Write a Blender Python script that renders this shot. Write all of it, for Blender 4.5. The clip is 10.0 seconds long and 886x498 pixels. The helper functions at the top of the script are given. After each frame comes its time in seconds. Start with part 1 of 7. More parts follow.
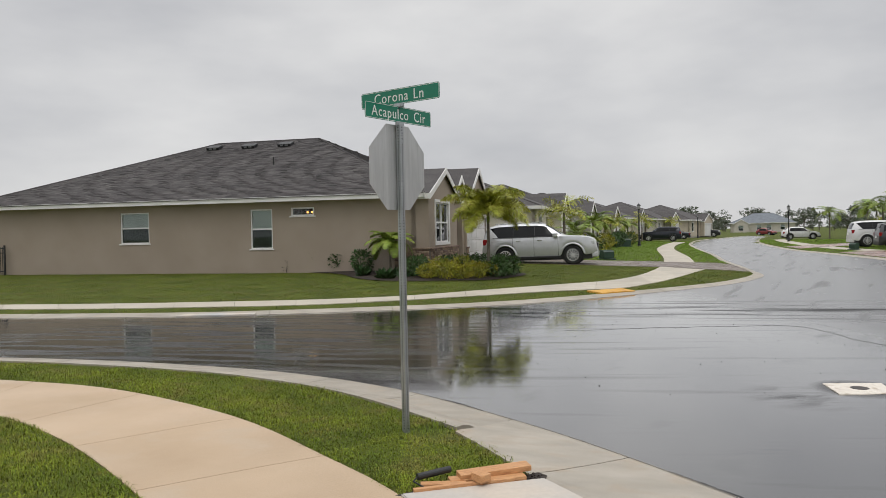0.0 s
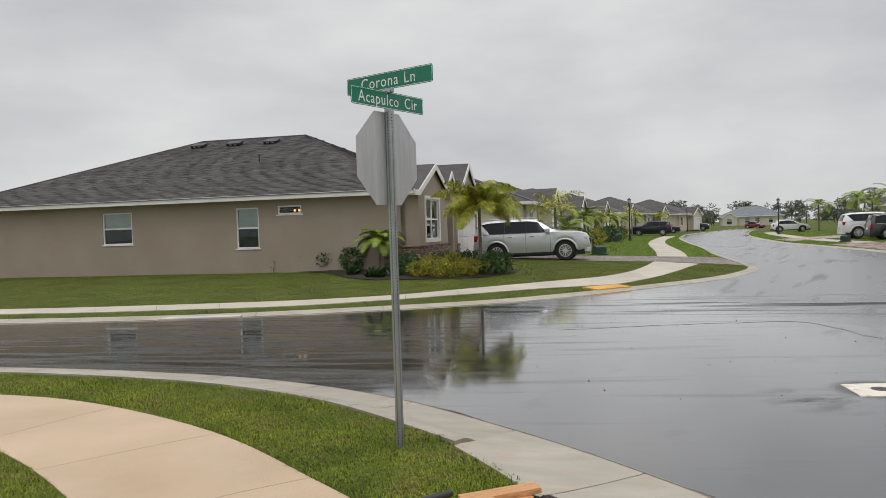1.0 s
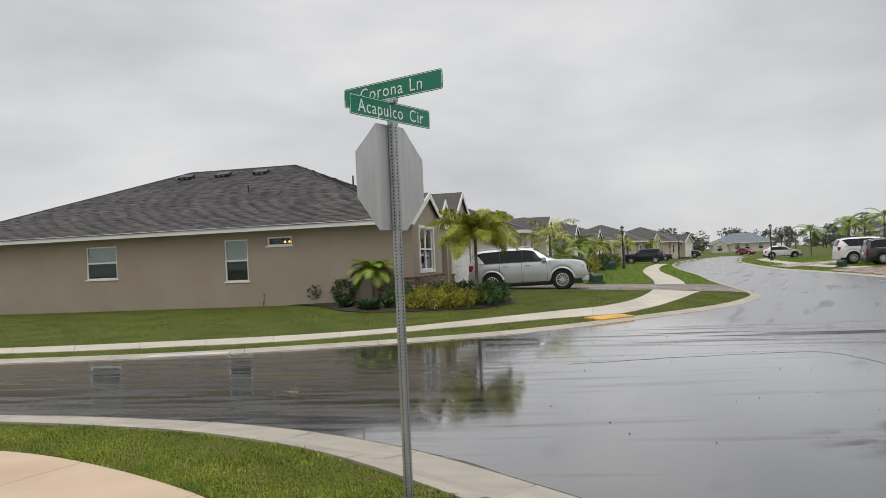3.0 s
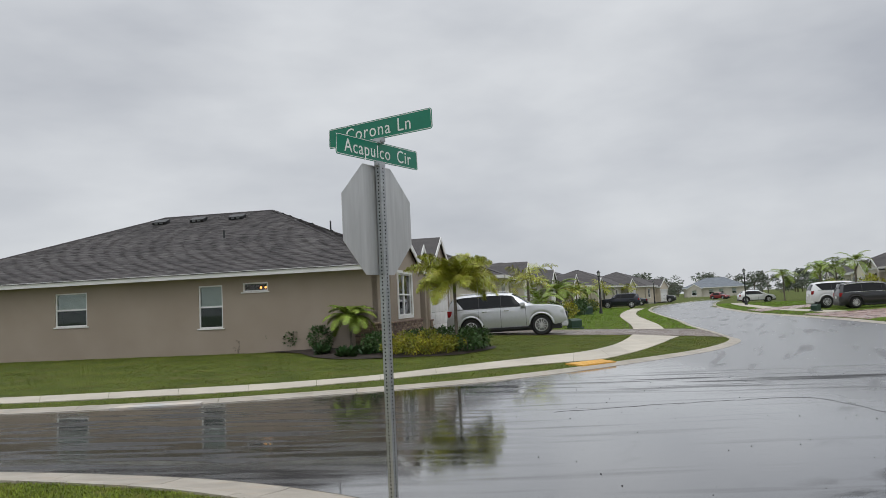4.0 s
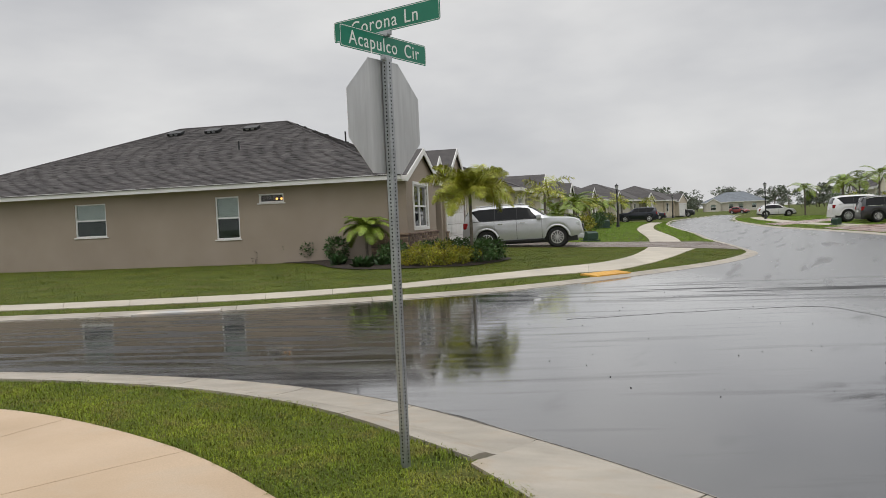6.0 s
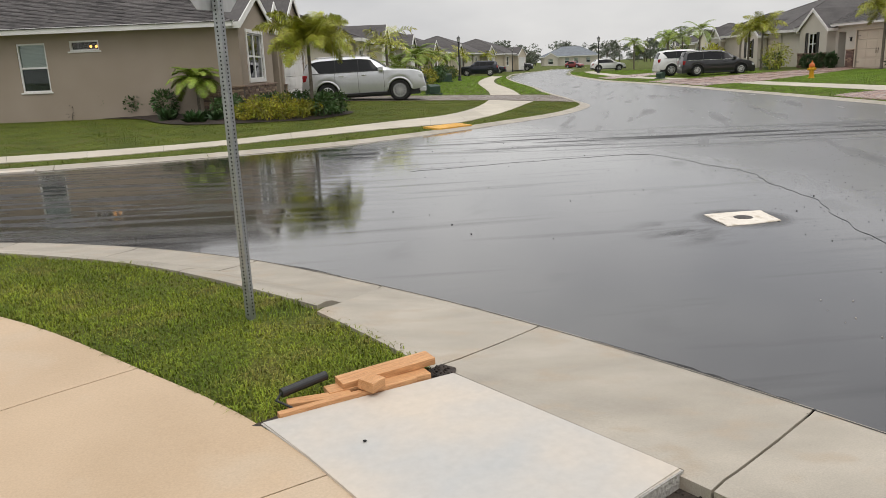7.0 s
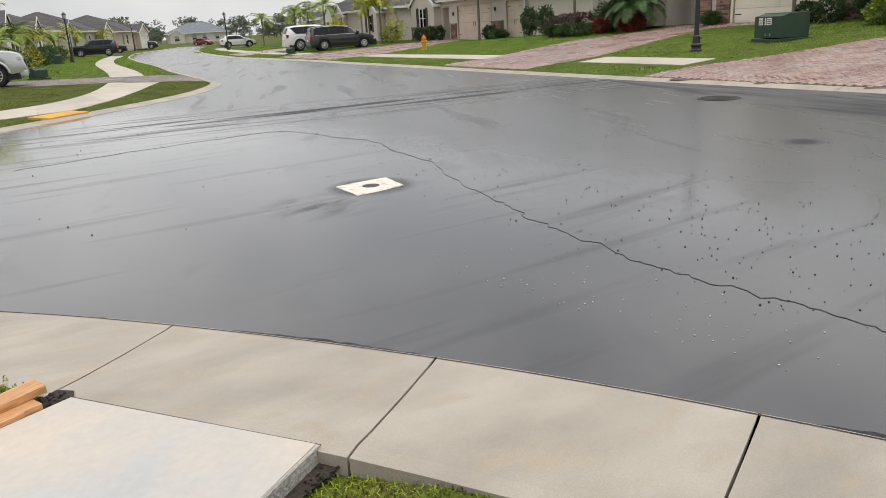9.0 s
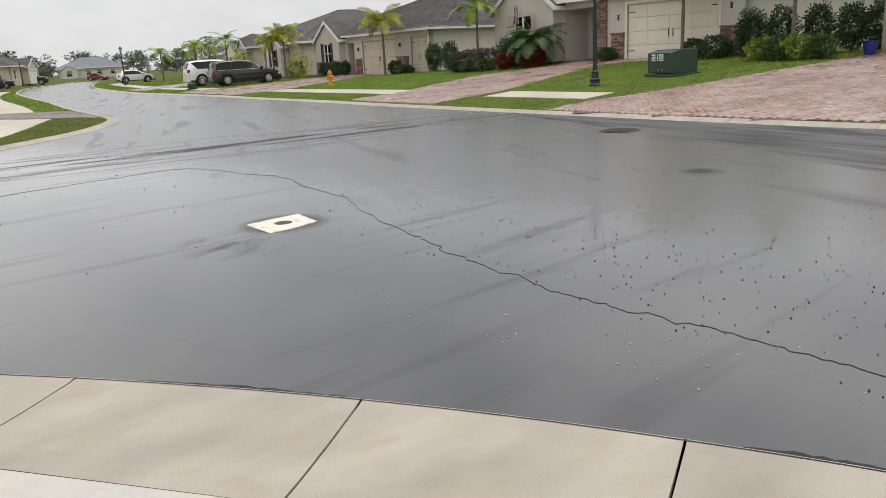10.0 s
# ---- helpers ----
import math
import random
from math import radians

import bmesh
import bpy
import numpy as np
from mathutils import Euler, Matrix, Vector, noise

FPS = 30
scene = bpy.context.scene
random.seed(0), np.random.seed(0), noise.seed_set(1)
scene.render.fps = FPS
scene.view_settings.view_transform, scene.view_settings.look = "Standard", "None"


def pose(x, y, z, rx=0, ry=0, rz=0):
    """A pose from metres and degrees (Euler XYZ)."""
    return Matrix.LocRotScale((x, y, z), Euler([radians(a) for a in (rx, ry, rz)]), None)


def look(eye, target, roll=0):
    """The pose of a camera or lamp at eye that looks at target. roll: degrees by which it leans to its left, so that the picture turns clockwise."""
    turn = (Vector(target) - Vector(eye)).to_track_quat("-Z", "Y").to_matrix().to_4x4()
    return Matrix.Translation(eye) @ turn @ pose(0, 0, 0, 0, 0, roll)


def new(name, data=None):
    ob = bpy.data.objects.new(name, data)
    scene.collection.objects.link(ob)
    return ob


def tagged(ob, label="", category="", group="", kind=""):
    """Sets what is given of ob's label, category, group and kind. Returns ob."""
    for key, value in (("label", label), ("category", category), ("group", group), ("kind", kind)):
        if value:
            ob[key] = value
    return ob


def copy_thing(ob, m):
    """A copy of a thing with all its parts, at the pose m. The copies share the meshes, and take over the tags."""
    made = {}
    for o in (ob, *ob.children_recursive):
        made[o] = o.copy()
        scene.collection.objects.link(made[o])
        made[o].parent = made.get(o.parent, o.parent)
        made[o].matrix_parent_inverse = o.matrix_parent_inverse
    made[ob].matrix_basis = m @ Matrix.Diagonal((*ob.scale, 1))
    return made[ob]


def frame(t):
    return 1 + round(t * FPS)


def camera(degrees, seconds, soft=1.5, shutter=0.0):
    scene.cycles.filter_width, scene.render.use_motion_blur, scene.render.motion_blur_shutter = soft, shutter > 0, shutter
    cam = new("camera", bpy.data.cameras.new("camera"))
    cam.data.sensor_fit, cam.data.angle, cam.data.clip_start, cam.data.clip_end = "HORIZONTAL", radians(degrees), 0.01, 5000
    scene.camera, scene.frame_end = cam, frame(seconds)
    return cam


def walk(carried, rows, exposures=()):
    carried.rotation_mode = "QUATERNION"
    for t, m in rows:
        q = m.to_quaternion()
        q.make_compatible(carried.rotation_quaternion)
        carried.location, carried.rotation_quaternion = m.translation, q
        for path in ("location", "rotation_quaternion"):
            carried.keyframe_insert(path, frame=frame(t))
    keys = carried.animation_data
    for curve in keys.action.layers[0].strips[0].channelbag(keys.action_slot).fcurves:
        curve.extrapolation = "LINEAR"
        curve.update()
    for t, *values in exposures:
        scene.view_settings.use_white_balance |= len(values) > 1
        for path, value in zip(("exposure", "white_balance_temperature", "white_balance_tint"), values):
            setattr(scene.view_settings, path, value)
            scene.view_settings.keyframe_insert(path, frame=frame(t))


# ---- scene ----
cam = camera(61.2, 10.0, soft=0.85)
PATH = [
    (0, (0.290, -6.764, 1.900), (0.313, -4.765, 1.858), -1.13),
    (0.5, (0.197, -6.479, 1.905), (0.271, -4.482, 1.848), -1.20),
    (1, (0.248, -6.191, 1.900), (0.299, -4.192, 1.849), -1.82),
    (1.5, (0.232, -5.940, 1.893), (0.232, -3.940, 1.852), -1.55),
    (2, (0.143, -5.764, 1.939), (0.183, -3.764, 1.951), -1.88),
    (3.3, (0.084, -5.296, 1.881), (0.184, -3.299, 1.923), -2.78),
    (3.5, (0.053, -5.226, 1.887), (0.178, -3.232, 1.966), -2.84),
    (4, (0.028, -5.189, 1.896), (0.176, -3.200, 2.043), -2.75),
    (4.5, (0.051, -5.206, 1.888), (0.184, -3.216, 2.034), -2.47),
    (5, (0.085, -5.199, 1.890), (0.191, -3.207, 2.030), -2.85),
    (5.2, (0.099, -5.198, 1.890), (0.188, -3.205, 2.029), -2.99),
    (6.3, (0.087, -5.090, 1.768), (0.189, -3.105, 1.542), -2.13),
    (6.5, (0.088, -5.138, 1.775), (0.280, -3.174, 1.449), -2.17),
    (7, (0.107, -5.059, 1.728), (0.579, -3.175, 1.254), -2.39),
    (7.5, (0.111, -5.028, 1.725), (0.843, -3.255, 1.159), -2.45),
    (8, (0.174, -5.035, 1.717), (1.158, -3.399, 1.119), -3.03),
    (8.5, (0.259, -5.050, 1.728), (1.414, -3.534, 1.123), -3.14),
    (9, (0.313, -5.092, 1.740), (1.556, -3.635, 1.164), -3.32),
    (9.5, (0.337, -5.088, 1.739), (1.673, -3.704, 1.195), -3.36),
    (10, (0.308, -5.006, 1.749), (1.739, -3.703, 1.244), -3.14),
]
walk(cam, [(t, look(eye, target, roll)) for t, eye, target, roll in PATH],
     exposures=[(0, -0.06, 6550, 10), (2, -0.04, 6550, 10), (3.5, 0.02, 6500, 10), (4.2, -0.14, 6200, 9), (5.0, -0.14, 6200, 9), (6.5, 0.03, 6700, 10), (7.5, 0.14, 6700, 10), (8.5, 0.20, 6650, 10), (10, 0.20, 6600, 10)])


# ---- sky and light: an even overcast after rain ----
world = bpy.data.worlds.new("world")
scene.world = world
world.use_nodes = True
wt = world.node_tree
wt.nodes.clear()
w_out = wt.nodes.new("ShaderNodeOutputWorld")
w_bg = wt.nodes.new("ShaderNodeBackground")
w_sky = wt.nodes.new("ShaderNodeTexSky")
w_sky.sky_type, w_sky.sun_disc, w_sky.sun_elevation, w_sky.sun_rotation = "NISHITA", False, radians(48), radians(200)
w_co = wt.nodes.new("ShaderNodeTexCoord")
w_sep = wt.nodes.new("ShaderNodeSeparateXYZ")
w_map = wt.nodes.new("ShaderNodeMapping")
w_map.inputs["Scale"].default_value = (1.0, 1.0, 2.6)
w_noise = wt.nodes.new("ShaderNodeTexNoise")
w_noise.inputs["Scale"].default_value, w_noise.inputs["Detail"].default_value = 2.3, 5.0
w_noise.inputs["Roughness"].default_value = 0.5
w_ramp = wt.nodes.new("ShaderNodeValToRGB")
w_ramp.color_ramp.elements[0].position, w_ramp.color_ramp.elements[1].position = 0.30, 0.70
w_ramp.color_ramp.elements[0].color = (0.49, 0.50, 0.53, 1)
w_ramp.color_ramp.elements[1].color = (0.79, 0.79, 0.79, 1)
w_up = wt.nodes.new("ShaderNodeMapRange")
w_up.interpolation_type = "SMOOTHSTEP"
for key, value in (("From Min", 0.30), ("From Max", 1.0), ("To Min", 1.0), ("To Max", 2.3)):
    w_up.inputs[key].default_value = value
w_mul = wt.nodes.new("ShaderNodeVectorMath")
w_mul.operation = "SCALE"
w_mix = wt.nodes.new("ShaderNodeMix")
w_mix.data_type = "RGBA"
w_mix.inputs[0].default_value = 0.97
w_sc = wt.nodes.new("ShaderNodeVectorMath")
w_sc.operation = "SCALE"
w_sc.inputs["Scale"].default_value = 0.12
wt.links.new(w_co.outputs["Generated"], w_sep.inputs[0])
wt.links.new(w_co.outputs["Generated"], w_map.inputs[0])
wt.links.new(w_map.outputs[0], w_noise.inputs["Vector"])
wt.links.new(w_noise.outputs[0], w_ramp.inputs[0])
wt.links.new(w_sep.outputs[2], w_up.inputs[0])
wt.links.new(w_ramp.outputs[0], w_mul.inputs[0])
wt.links.new(w_up.outputs[0], w_mul.inputs["Scale"])
wt.links.new(w_sky.outputs[0], w_sc.inputs[0])
wt.links.new(w_sc.outputs[0], w_mix.inputs[6])
wt.links.new(w_mul.outputs[0], w_mix.inputs[7])
wt.links.new(w_mix.outputs[2], w_bg.inputs[0])
wt.links.new(w_bg.outputs[0], w_out.inputs[0])

sun = new("sun", bpy.data.lights.new("sun", "SUN"))
sun.data.energy, sun.data.angle, sun.data.color = 0.7, radians(40), (1.0, 0.97, 0.93)
sun.matrix_world = look((0, 0, 60), (-12, 24, 0))


# ---- materials ----
def material(name, dark, light, scale=3.0, rough=0.8, rough_vary=0.0, fine=60.0, fine_amount=0.25, bump=0.2, metal=0.0,
             spots=None, island=0.0, stretch=(1, 1, 1), spec=0.5, world_place=False, hue=0.0):
    """A surface of two tones, mottled broadly and finely, with fine relief. spots: a third colour in patches."""
    m = bpy.data.materials.new(name)
    m.use_nodes = True
    t = m.node_tree
    b = t.nodes["Principled BSDF"]
    b.inputs["Metallic"].default_value, b.inputs["Specular IOR Level"].default_value = metal, spec
    if world_place:
        place = t.nodes.new("ShaderNodeNewGeometry").outputs["Position"]
    else:
        place = t.nodes.new("ShaderNodeTexCoord").outputs["Object"]
    mapping = t.nodes.new("ShaderNodeMapping")
    mapping.inputs["Scale"].default_value = stretch
    t.links.new(place, mapping.inputs[0])

    def noise_node(s, detail=4.0):
        n = t.nodes.new("ShaderNodeTexNoise")
        n.inputs["Scale"].default_value, n.inputs["Detail"].default_value = s, detail
        t.links.new(mapping.outputs[0], n.inputs["Vector"])
        return n.outputs[0]

    def span(value, lo, hi, a, z):
        n = t.nodes.new("ShaderNodeMapRange")
        for key, v in (("From Min", lo), ("From Max", hi), ("To Min", a), ("To Max", z)):
            n.inputs[key].default_value = v
        t.links.new(value, n.inputs[0])
        return n.outputs[0]

    def mix(kind, fac, a, c):
        n = t.nodes.new("ShaderNodeMix")
        n.data_type, n.blend_type = "RGBA", kind
        for socket, v in ((n.inputs[0], fac), (n.inputs[6], a), (n.inputs[7], c)):
            if isinstance(v, (int, float)):
                socket.default_value = v
            elif isinstance(v, tuple):
                socket.default_value = (*v, 1)
            else:
                t.links.new(v, socket)
        return n.outputs[2]

    broad, tiny = noise_node(scale), noise_node(fine, 3.0)
    colour = mix("MIX", span(broad, 0.3, 0.7, 0, 1), tuple(dark), tuple(light))
    if spots:
        colour = mix("MIX", span(noise_node(scale * 2.3), 0.54, 0.68, 0, 0.8), colour, tuple(spots))
    shade = t.nodes.new("ShaderNodeCombineColor")
    grey = span(tiny, 0.25, 0.75, 1 - fine_amount, 1 + fine_amount)
    for n in range(3):
        t.links.new(grey, shade.inputs[n])
    colour = mix("MULTIPLY", 1.0, colour, shade.outputs[0])
    if island:
        g = t.nodes.new("ShaderNodeNewGeometry")
        o = t.nodes.new("ShaderNodeObjectInfo")
        add = t.nodes.new("ShaderNodeMath")
        add.operation = "ADD"
        t.links.new(g.outputs["Random Per Island"], add.inputs[0])
        t.links.new(o.outputs["Random"], add.inputs[1])
        fract = t.nodes.new("ShaderNodeMath")
        fract.operation = "FRACT"
        t.links.new(add.outputs[0], fract.inputs[0])
        hsv = t.nodes.new("ShaderNodeHueSaturation")
        t.links.new(span(fract.outputs[0], 0, 1, 1 - island, 1 + island), hsv.inputs["Value"])
        if hue:
            t.links.new(span(fract.outputs[0], 0, 1, 0.5 - hue, 0.5 + hue), hsv.inputs["Hue"])
        t.links.new(colour, hsv.inputs["Color"])
        colour = hsv.outputs[0]
    t.links.new(colour, b.inputs["Base Color"])
    if rough_vary:
        t.links.new(span(noise_node(scale * 1.7), 0.3, 0.7, max(0.02, rough - rough_vary), rough + rough_vary), b.inputs["Roughness"])
    else:
        b.inputs["Roughness"].default_value = rough
    if bump:
        n = t.nodes.new("ShaderNodeBump")
        n.inputs["Strength"].default_value, n.inputs["Distance"].default_value = bump, 0.02
        t.links.new(tiny, n.inputs["Height"])
        t.links.new(n.outputs[0], b.inputs["Normal"])
    return m


def wet_asphalt():
    """Dark asphalt under a thin film of rain: patches of standing water, damp streaks and coarse grain."""
    m = bpy.data.materials.new("wet_asphalt")
    m.use_nodes = True
    t = m.node_tree
    b = t.nodes["Principled BSDF"]
    place = t.nodes.new("ShaderNodeTexCoord").outputs["Object"]

    def noise_node(s, stretch=(1, 1, 1), turn=0.0, detail=4.0):
        k = t.nodes.new("ShaderNodeMapping")
        k.vector_type = "TEXTURE"
        k.inputs["Scale"].default_value, k.inputs["Rotation"].default_value = [1 / v for v in stretch], (0, 0, turn)
        n = t.nodes.new("ShaderNodeTexNoise")
        n.inputs["Scale"].default_value, n.inputs["Detail"].default_value = s, detail
        t.links.new(place, k.inputs[0])
        t.links.new(k.outputs[0], n.inputs["Vector"])
        return n.outputs[0]

    def span(value, lo, hi, a, z):
        n = t.nodes.new("ShaderNodeMapRange")
        for key, v in (("From Min", lo), ("From Max", hi), ("To Min", a), ("To Max", z)):
            n.inputs[key].default_value = v
        t.links.new(value, n.inputs[0])
        return n.outputs[0]

    def math_node(kind, a, c):
        n = t.nodes.new("ShaderNodeMath")
        n.operation = kind
        for socket, v in zip(n.inputs, (a, c)):
            if isinstance(v, (int, float)):
                socket.default_value = v
            else:
                t.links.new(v, socket)
        return n.outputs[0]

    def away(x, y):
        n = t.nodes.new("ShaderNodeVectorMath")
        n.operation = "DISTANCE"
        n.inputs[1].default_value = (x, y, 0)
        t.links.new(place, n.inputs[0])
        return n.outputs["Value"]

    split = t.nodes.new("ShaderNodeSeparateXYZ")
    t.links.new(place, split.inputs[0])
    px, py = split.outputs[0], split.outputs[1]
    low_side = span(px, 1.0, 7.0, 1.0, 0.0)
    wander = noise_node(1.1, detail=5.0)
    # the older lane beside the far driveways
    lane_way = math_node("SUBTRACT", px, math_node("ADD", math_node("MULTIPLY", py, 0.60), 12.70))
    old_lane = span(math_node("ADD", lane_way, math_node("MULTIPLY", wander, 0.5)), 0.15, 0.45, 0, 1)
    # a drained band of worn streaks across the mouth of the side road
    band_way = math_node("ABSOLUTE", math_node("ADD", math_node("SUBTRACT", py, 12.3), math_node("MULTIPLY", px, 0.25)), 0.0)
    band = math_node("MULTIPLY", span(band_way, 0.5, 2.6, 1.0, 0.0), span(px, 1.0, 5.0, 0.35, 1.0))
    long_streaks = noise_node(0.9, (0.24, 2.6, 1), -0.245, 8.0)
    worn = math_node("MULTIPLY", band, span(long_streaks, 0.49, 0.57, 0, 1))
    thin_west = math_node("MULTIPLY", span(px, 6.0, 8.0, 1, 0), span(noise_node(1.1, (0.20, 2.3, 1), -0.12, 7.0), 0.56, 0.70, 0, 0.45))
    thin_east = math_node("MULTIPLY", span(px, 6.0, 9.0, 0, 1), span(noise_node(0.8, (0.22, 1.8, 1), 1.05, 8.0), 0.56, 0.72, 0, 0.45))
    thin = math_node("MAXIMUM", thin_west, thin_east)
    corner = math_node("MULTIPLY", span(away(-4.2, 7.2), 2.5, 7.0, 1.0, 0.0), span(noise_node(1.5, (0.30, 2.8, 1), -0.2, 7.0), 0.46, 0.56, 0, 1))
    ring = math_node("MAXIMUM", span(away(5.19, 1.83), 0.40, 0.56, 0.8, 0), math_node("MULTIPLY", span(away(4.35, 1.50), 0.2, 0.75, 1, 0), span(noise_node(2.6, (0.6, 1.4, 1), 0.3, 8.0), 0.42, 0.60, 0, 0.9)))
    pit = span(away(10.24, -0.81), 0.12, 0.4, 1, 0)
    blots = span(noise_node(0.9, (0.7, 1.6, 1), 1.0, 9.0), 0.62, 0.76, 0, 0.22)
    dry = math_node("MAXIMUM", math_node("MAXIMUM", worn, math_node("MAXIMUM", thin, corner)), math_node("MAXIMUM", math_node("MAXIMUM", ring, pit), blots))
    lane_dry = math_node("MULTIPLY", old_lane, span(noise_node(1.0, (0.35, 2.0, 1), 1.2, 7.0), 0.38, 0.62, 0.30, 1.0))
    dry = math_node("MINIMUM", math_node("MAXIMUM", dry, lane_dry), 1.0)
    patchy = span(noise_node(0.35, (1.0, 0.6, 1), 0.3), 0.36, 0.60, 0, 1)
    pools = math_node("MULTIPLY", low_side, math_node("ADD", math_node("MULTIPLY", patchy, 0.45), 0.55))
    grain = noise_node(130.0, detail=2.0)
    tone = t.nodes.new("ShaderNodeValToRGB")
    tone.color_ramp.elements[0].color, tone.color_ramp.elements[1].color = (0.008, 0.008, 0.009, 1), (0.026, 0.025, 0.026, 1)
    t.links.new(math_node("ADD", math_node("MULTIPLY", noise_node(0.7), 0.6), math_node("MULTIPLY", grain, 0.4)), tone.inputs[0])
    t.links.new(tone.outputs[0], b.inputs["Base Color"])
    coarse = span(math_node("ADD", px, math_node("MULTIPLY", wander, 1.5)), 6.6, 9.4, 0, 1)
    damp = math_node("ADD", math_node("MULTIPLY", math_node("SUBTRACT", 1.0, pools), 0.065), math_node("MULTIPLY", coarse, 0.15))
    dull = math_node("ADD", damp, math_node("MULTIPLY", dry, 0.18))
    t.links.new(math_node("ADD", math_node("MULTIPLY", dull, 1.3), 0.06), b.inputs["Roughness"])
    t.links.new(span(dry, 0, 1, 1.0, 0.10), b.inputs["Coat Weight"])
    b.inputs["Coat IOR"].default_value = 1.46
    t.links.new(math_node("ADD", dull, 0.035), b.inputs["Coat Roughness"])
    b.inputs["IOR"].default_value = 1.68
    t.links.new(span(dry, 0, 1, 0.60, 0.22), b.inputs["Specular IOR Level"])
    ripple = noise_node(3.4, (0.8, 3.4, 1), -0.1, 3.0)
    relief = math_node("ADD", math_node("MULTIPLY", ripple, 0.42), math_node("MULTIPLY", math_node("MULTIPLY", grain, math_node("ADD", math_node("MAXIMUM", dry, math_node("MULTIPLY", coarse, 0.8)), 0.15)), 0.09))
    n = t.nodes.new("ShaderNodeBump")
    n.inputs["Strength"].default_value, n.inputs["Distance"].default_value = 0.25, 0.01
    t.links.new(relief, n.inputs["Height"])
    t.links.new(n.outputs[0], b.inputs["Normal"])
    return m


def glass_pane(name, tint=(0.9, 0.95, 0.93), clear=0.95):
    """Window glass: mostly clear, mirrored by its Fresnel gloss."""
    m = bpy.data.materials.new(name)
    m.use_nodes = True
    t = m.node_tree
    t.nodes.clear()
    out, mix = t.nodes.new("ShaderNodeOutputMaterial"), t.nodes.new("ShaderNodeMixShader")
    see, gloss, fres = t.nodes.new("ShaderNodeBsdfTransparent"), t.nodes.new("ShaderNodeBsdfGlossy"), t.nodes.new("ShaderNodeFresnel")
    see.inputs[0].default_value = (tint[0] * clear, tint[1] * clear, tint[2] * clear, 1)
    gloss.inputs["Roughness"].default_value, fres.inputs[0].default_value = 0.02, 1.5
    t.links.new(fres.outputs[0], mix.inputs[0])
    t.links.new(see.outputs[0], mix.inputs[1])
    t.links.new(gloss.outputs[0], mix.inputs[2])
    t.links.new(mix.outputs[0], out.inputs[0])
    return m


def glowing(name, colour, strength):
    m = bpy.data.materials.new(name)
    m.use_nodes = True
    b = m.node_tree.nodes["Principled BSDF"]
    b.inputs["Base Color"].default_value = (*colour, 1)
    b.inputs["Emission Color"].default_value, b.inputs["Emission Strength"].default_value = (*colour, 1), strength
    return m


M_ASPHALT = wet_asphalt()
M_TURF = material("turf", (0.050, 0.070, 0.009), (0.098, 0.122, 0.016), 0.9, 0.9, fine=38, fine_amount=0.5, bump=0.6, spots=(0.105, 0.095, 0.028), spec=0.2)
M_BLADE = material("grass_blade", (0.092, 0.128, 0.009), (0.220, 0.255, 0.021), 1.4, 0.75, fine=8, fine_amount=0.25, bump=0, spots=(0.215, 0.190, 0.045), island=0.5, spec=0.25, world_place=True, hue=0.02)
M_BLADE_OLIVE = material("olive_grass", (0.085, 0.112, 0.012), (0.150, 0.175, 0.020), 0.8, 0.75, fine=8, fine_amount=0.25, bump=0, spots=(0.165, 0.135, 0.038), island=0.3, spec=0.25, world_place=True, hue=0.02)
M_BLADE_FRESH = material("fresh_grass", (0.125, 0.215, 0.020), (0.215, 0.330, 0.036), 0.8, 0.75, fine=8, fine_amount=0.25, bump=0, island=0.3, spec=0.25, world_place=True, hue=0.02)
M_TAN_WALK = material("tan_concrete", (0.44, 0.320, 0.205), (0.55, 0.415, 0.285), 0.7, 0.62, 0.12, 90, 0.08, 0.10, spots=(0.49, 0.385, 0.275), island=0.03)
M_WALK = material("pale_concrete", (0.42, 0.38, 0.31), (0.52, 0.47, 0.385), 0.9, 0.6, 0.12, 70, 0.10, 0.12, island=0.06)
M_KERB = material("kerb_concrete", (0.30, 0.268, 0.220), (0.42, 0.377, 0.313), 1.3, 0.5, 0.15, 110, 0.14, 0.12, spots=(0.37, 0.305, 0.23), island=0.05, stretch=(1, 1.8, 1))
M_SLAB = material("fresh_concrete", (0.43, 0.435, 0.43), (0.56, 0.49, 0.41), 1.5, 0.6, 0.1, 25, 0.05, 0.03)
M_SLAB_EDGE = material("rough_concrete", (0.30, 0.285, 0.26), (0.42, 0.40, 0.37), 6, 0.9, fine=55, fine_amount=0.3, bump=0.7)
M_SOIL = material("wet_soil", (0.018, 0.013, 0.010), (0.05, 0.036, 0.026), 7, 0.8, fine=50, fine_amount=0.5, bump=0.9)
M_MULCH = material("dark_mulch", (0.012, 0.009, 0.007), (0.045, 0.028, 0.018), 9, 0.85, fine=45, fine_amount=0.5, bump=1.0)
M_STUCCO = material("tan_stucco", (0.315, 0.258, 0.205), (0.355, 0.295, 0.238), 0.7, 0.85, fine=70, fine_amount=0.08, bump=0.25)
M_STUCCO_GREY = material("grey_stucco", (0.50, 0.465, 0.405), (0.56, 0.525, 0.46), 0.7, 0.85, fine=70, fine_amount=0.08, bump=0.25)
M_STUCCO_SAND = material("sand_stucco", (0.52, 0.45, 0.36), (0.58, 0.51, 0.41), 0.7, 0.85, fine=70, fine_amount=0.08, bump=0.25)
M_STUCCO_CREAM = material("cream_stucco", (0.70, 0.65, 0.54), (0.76, 0.71, 0.60), 0.7, 0.85, fine=70, fine_amount=0.08, bump=0.25)
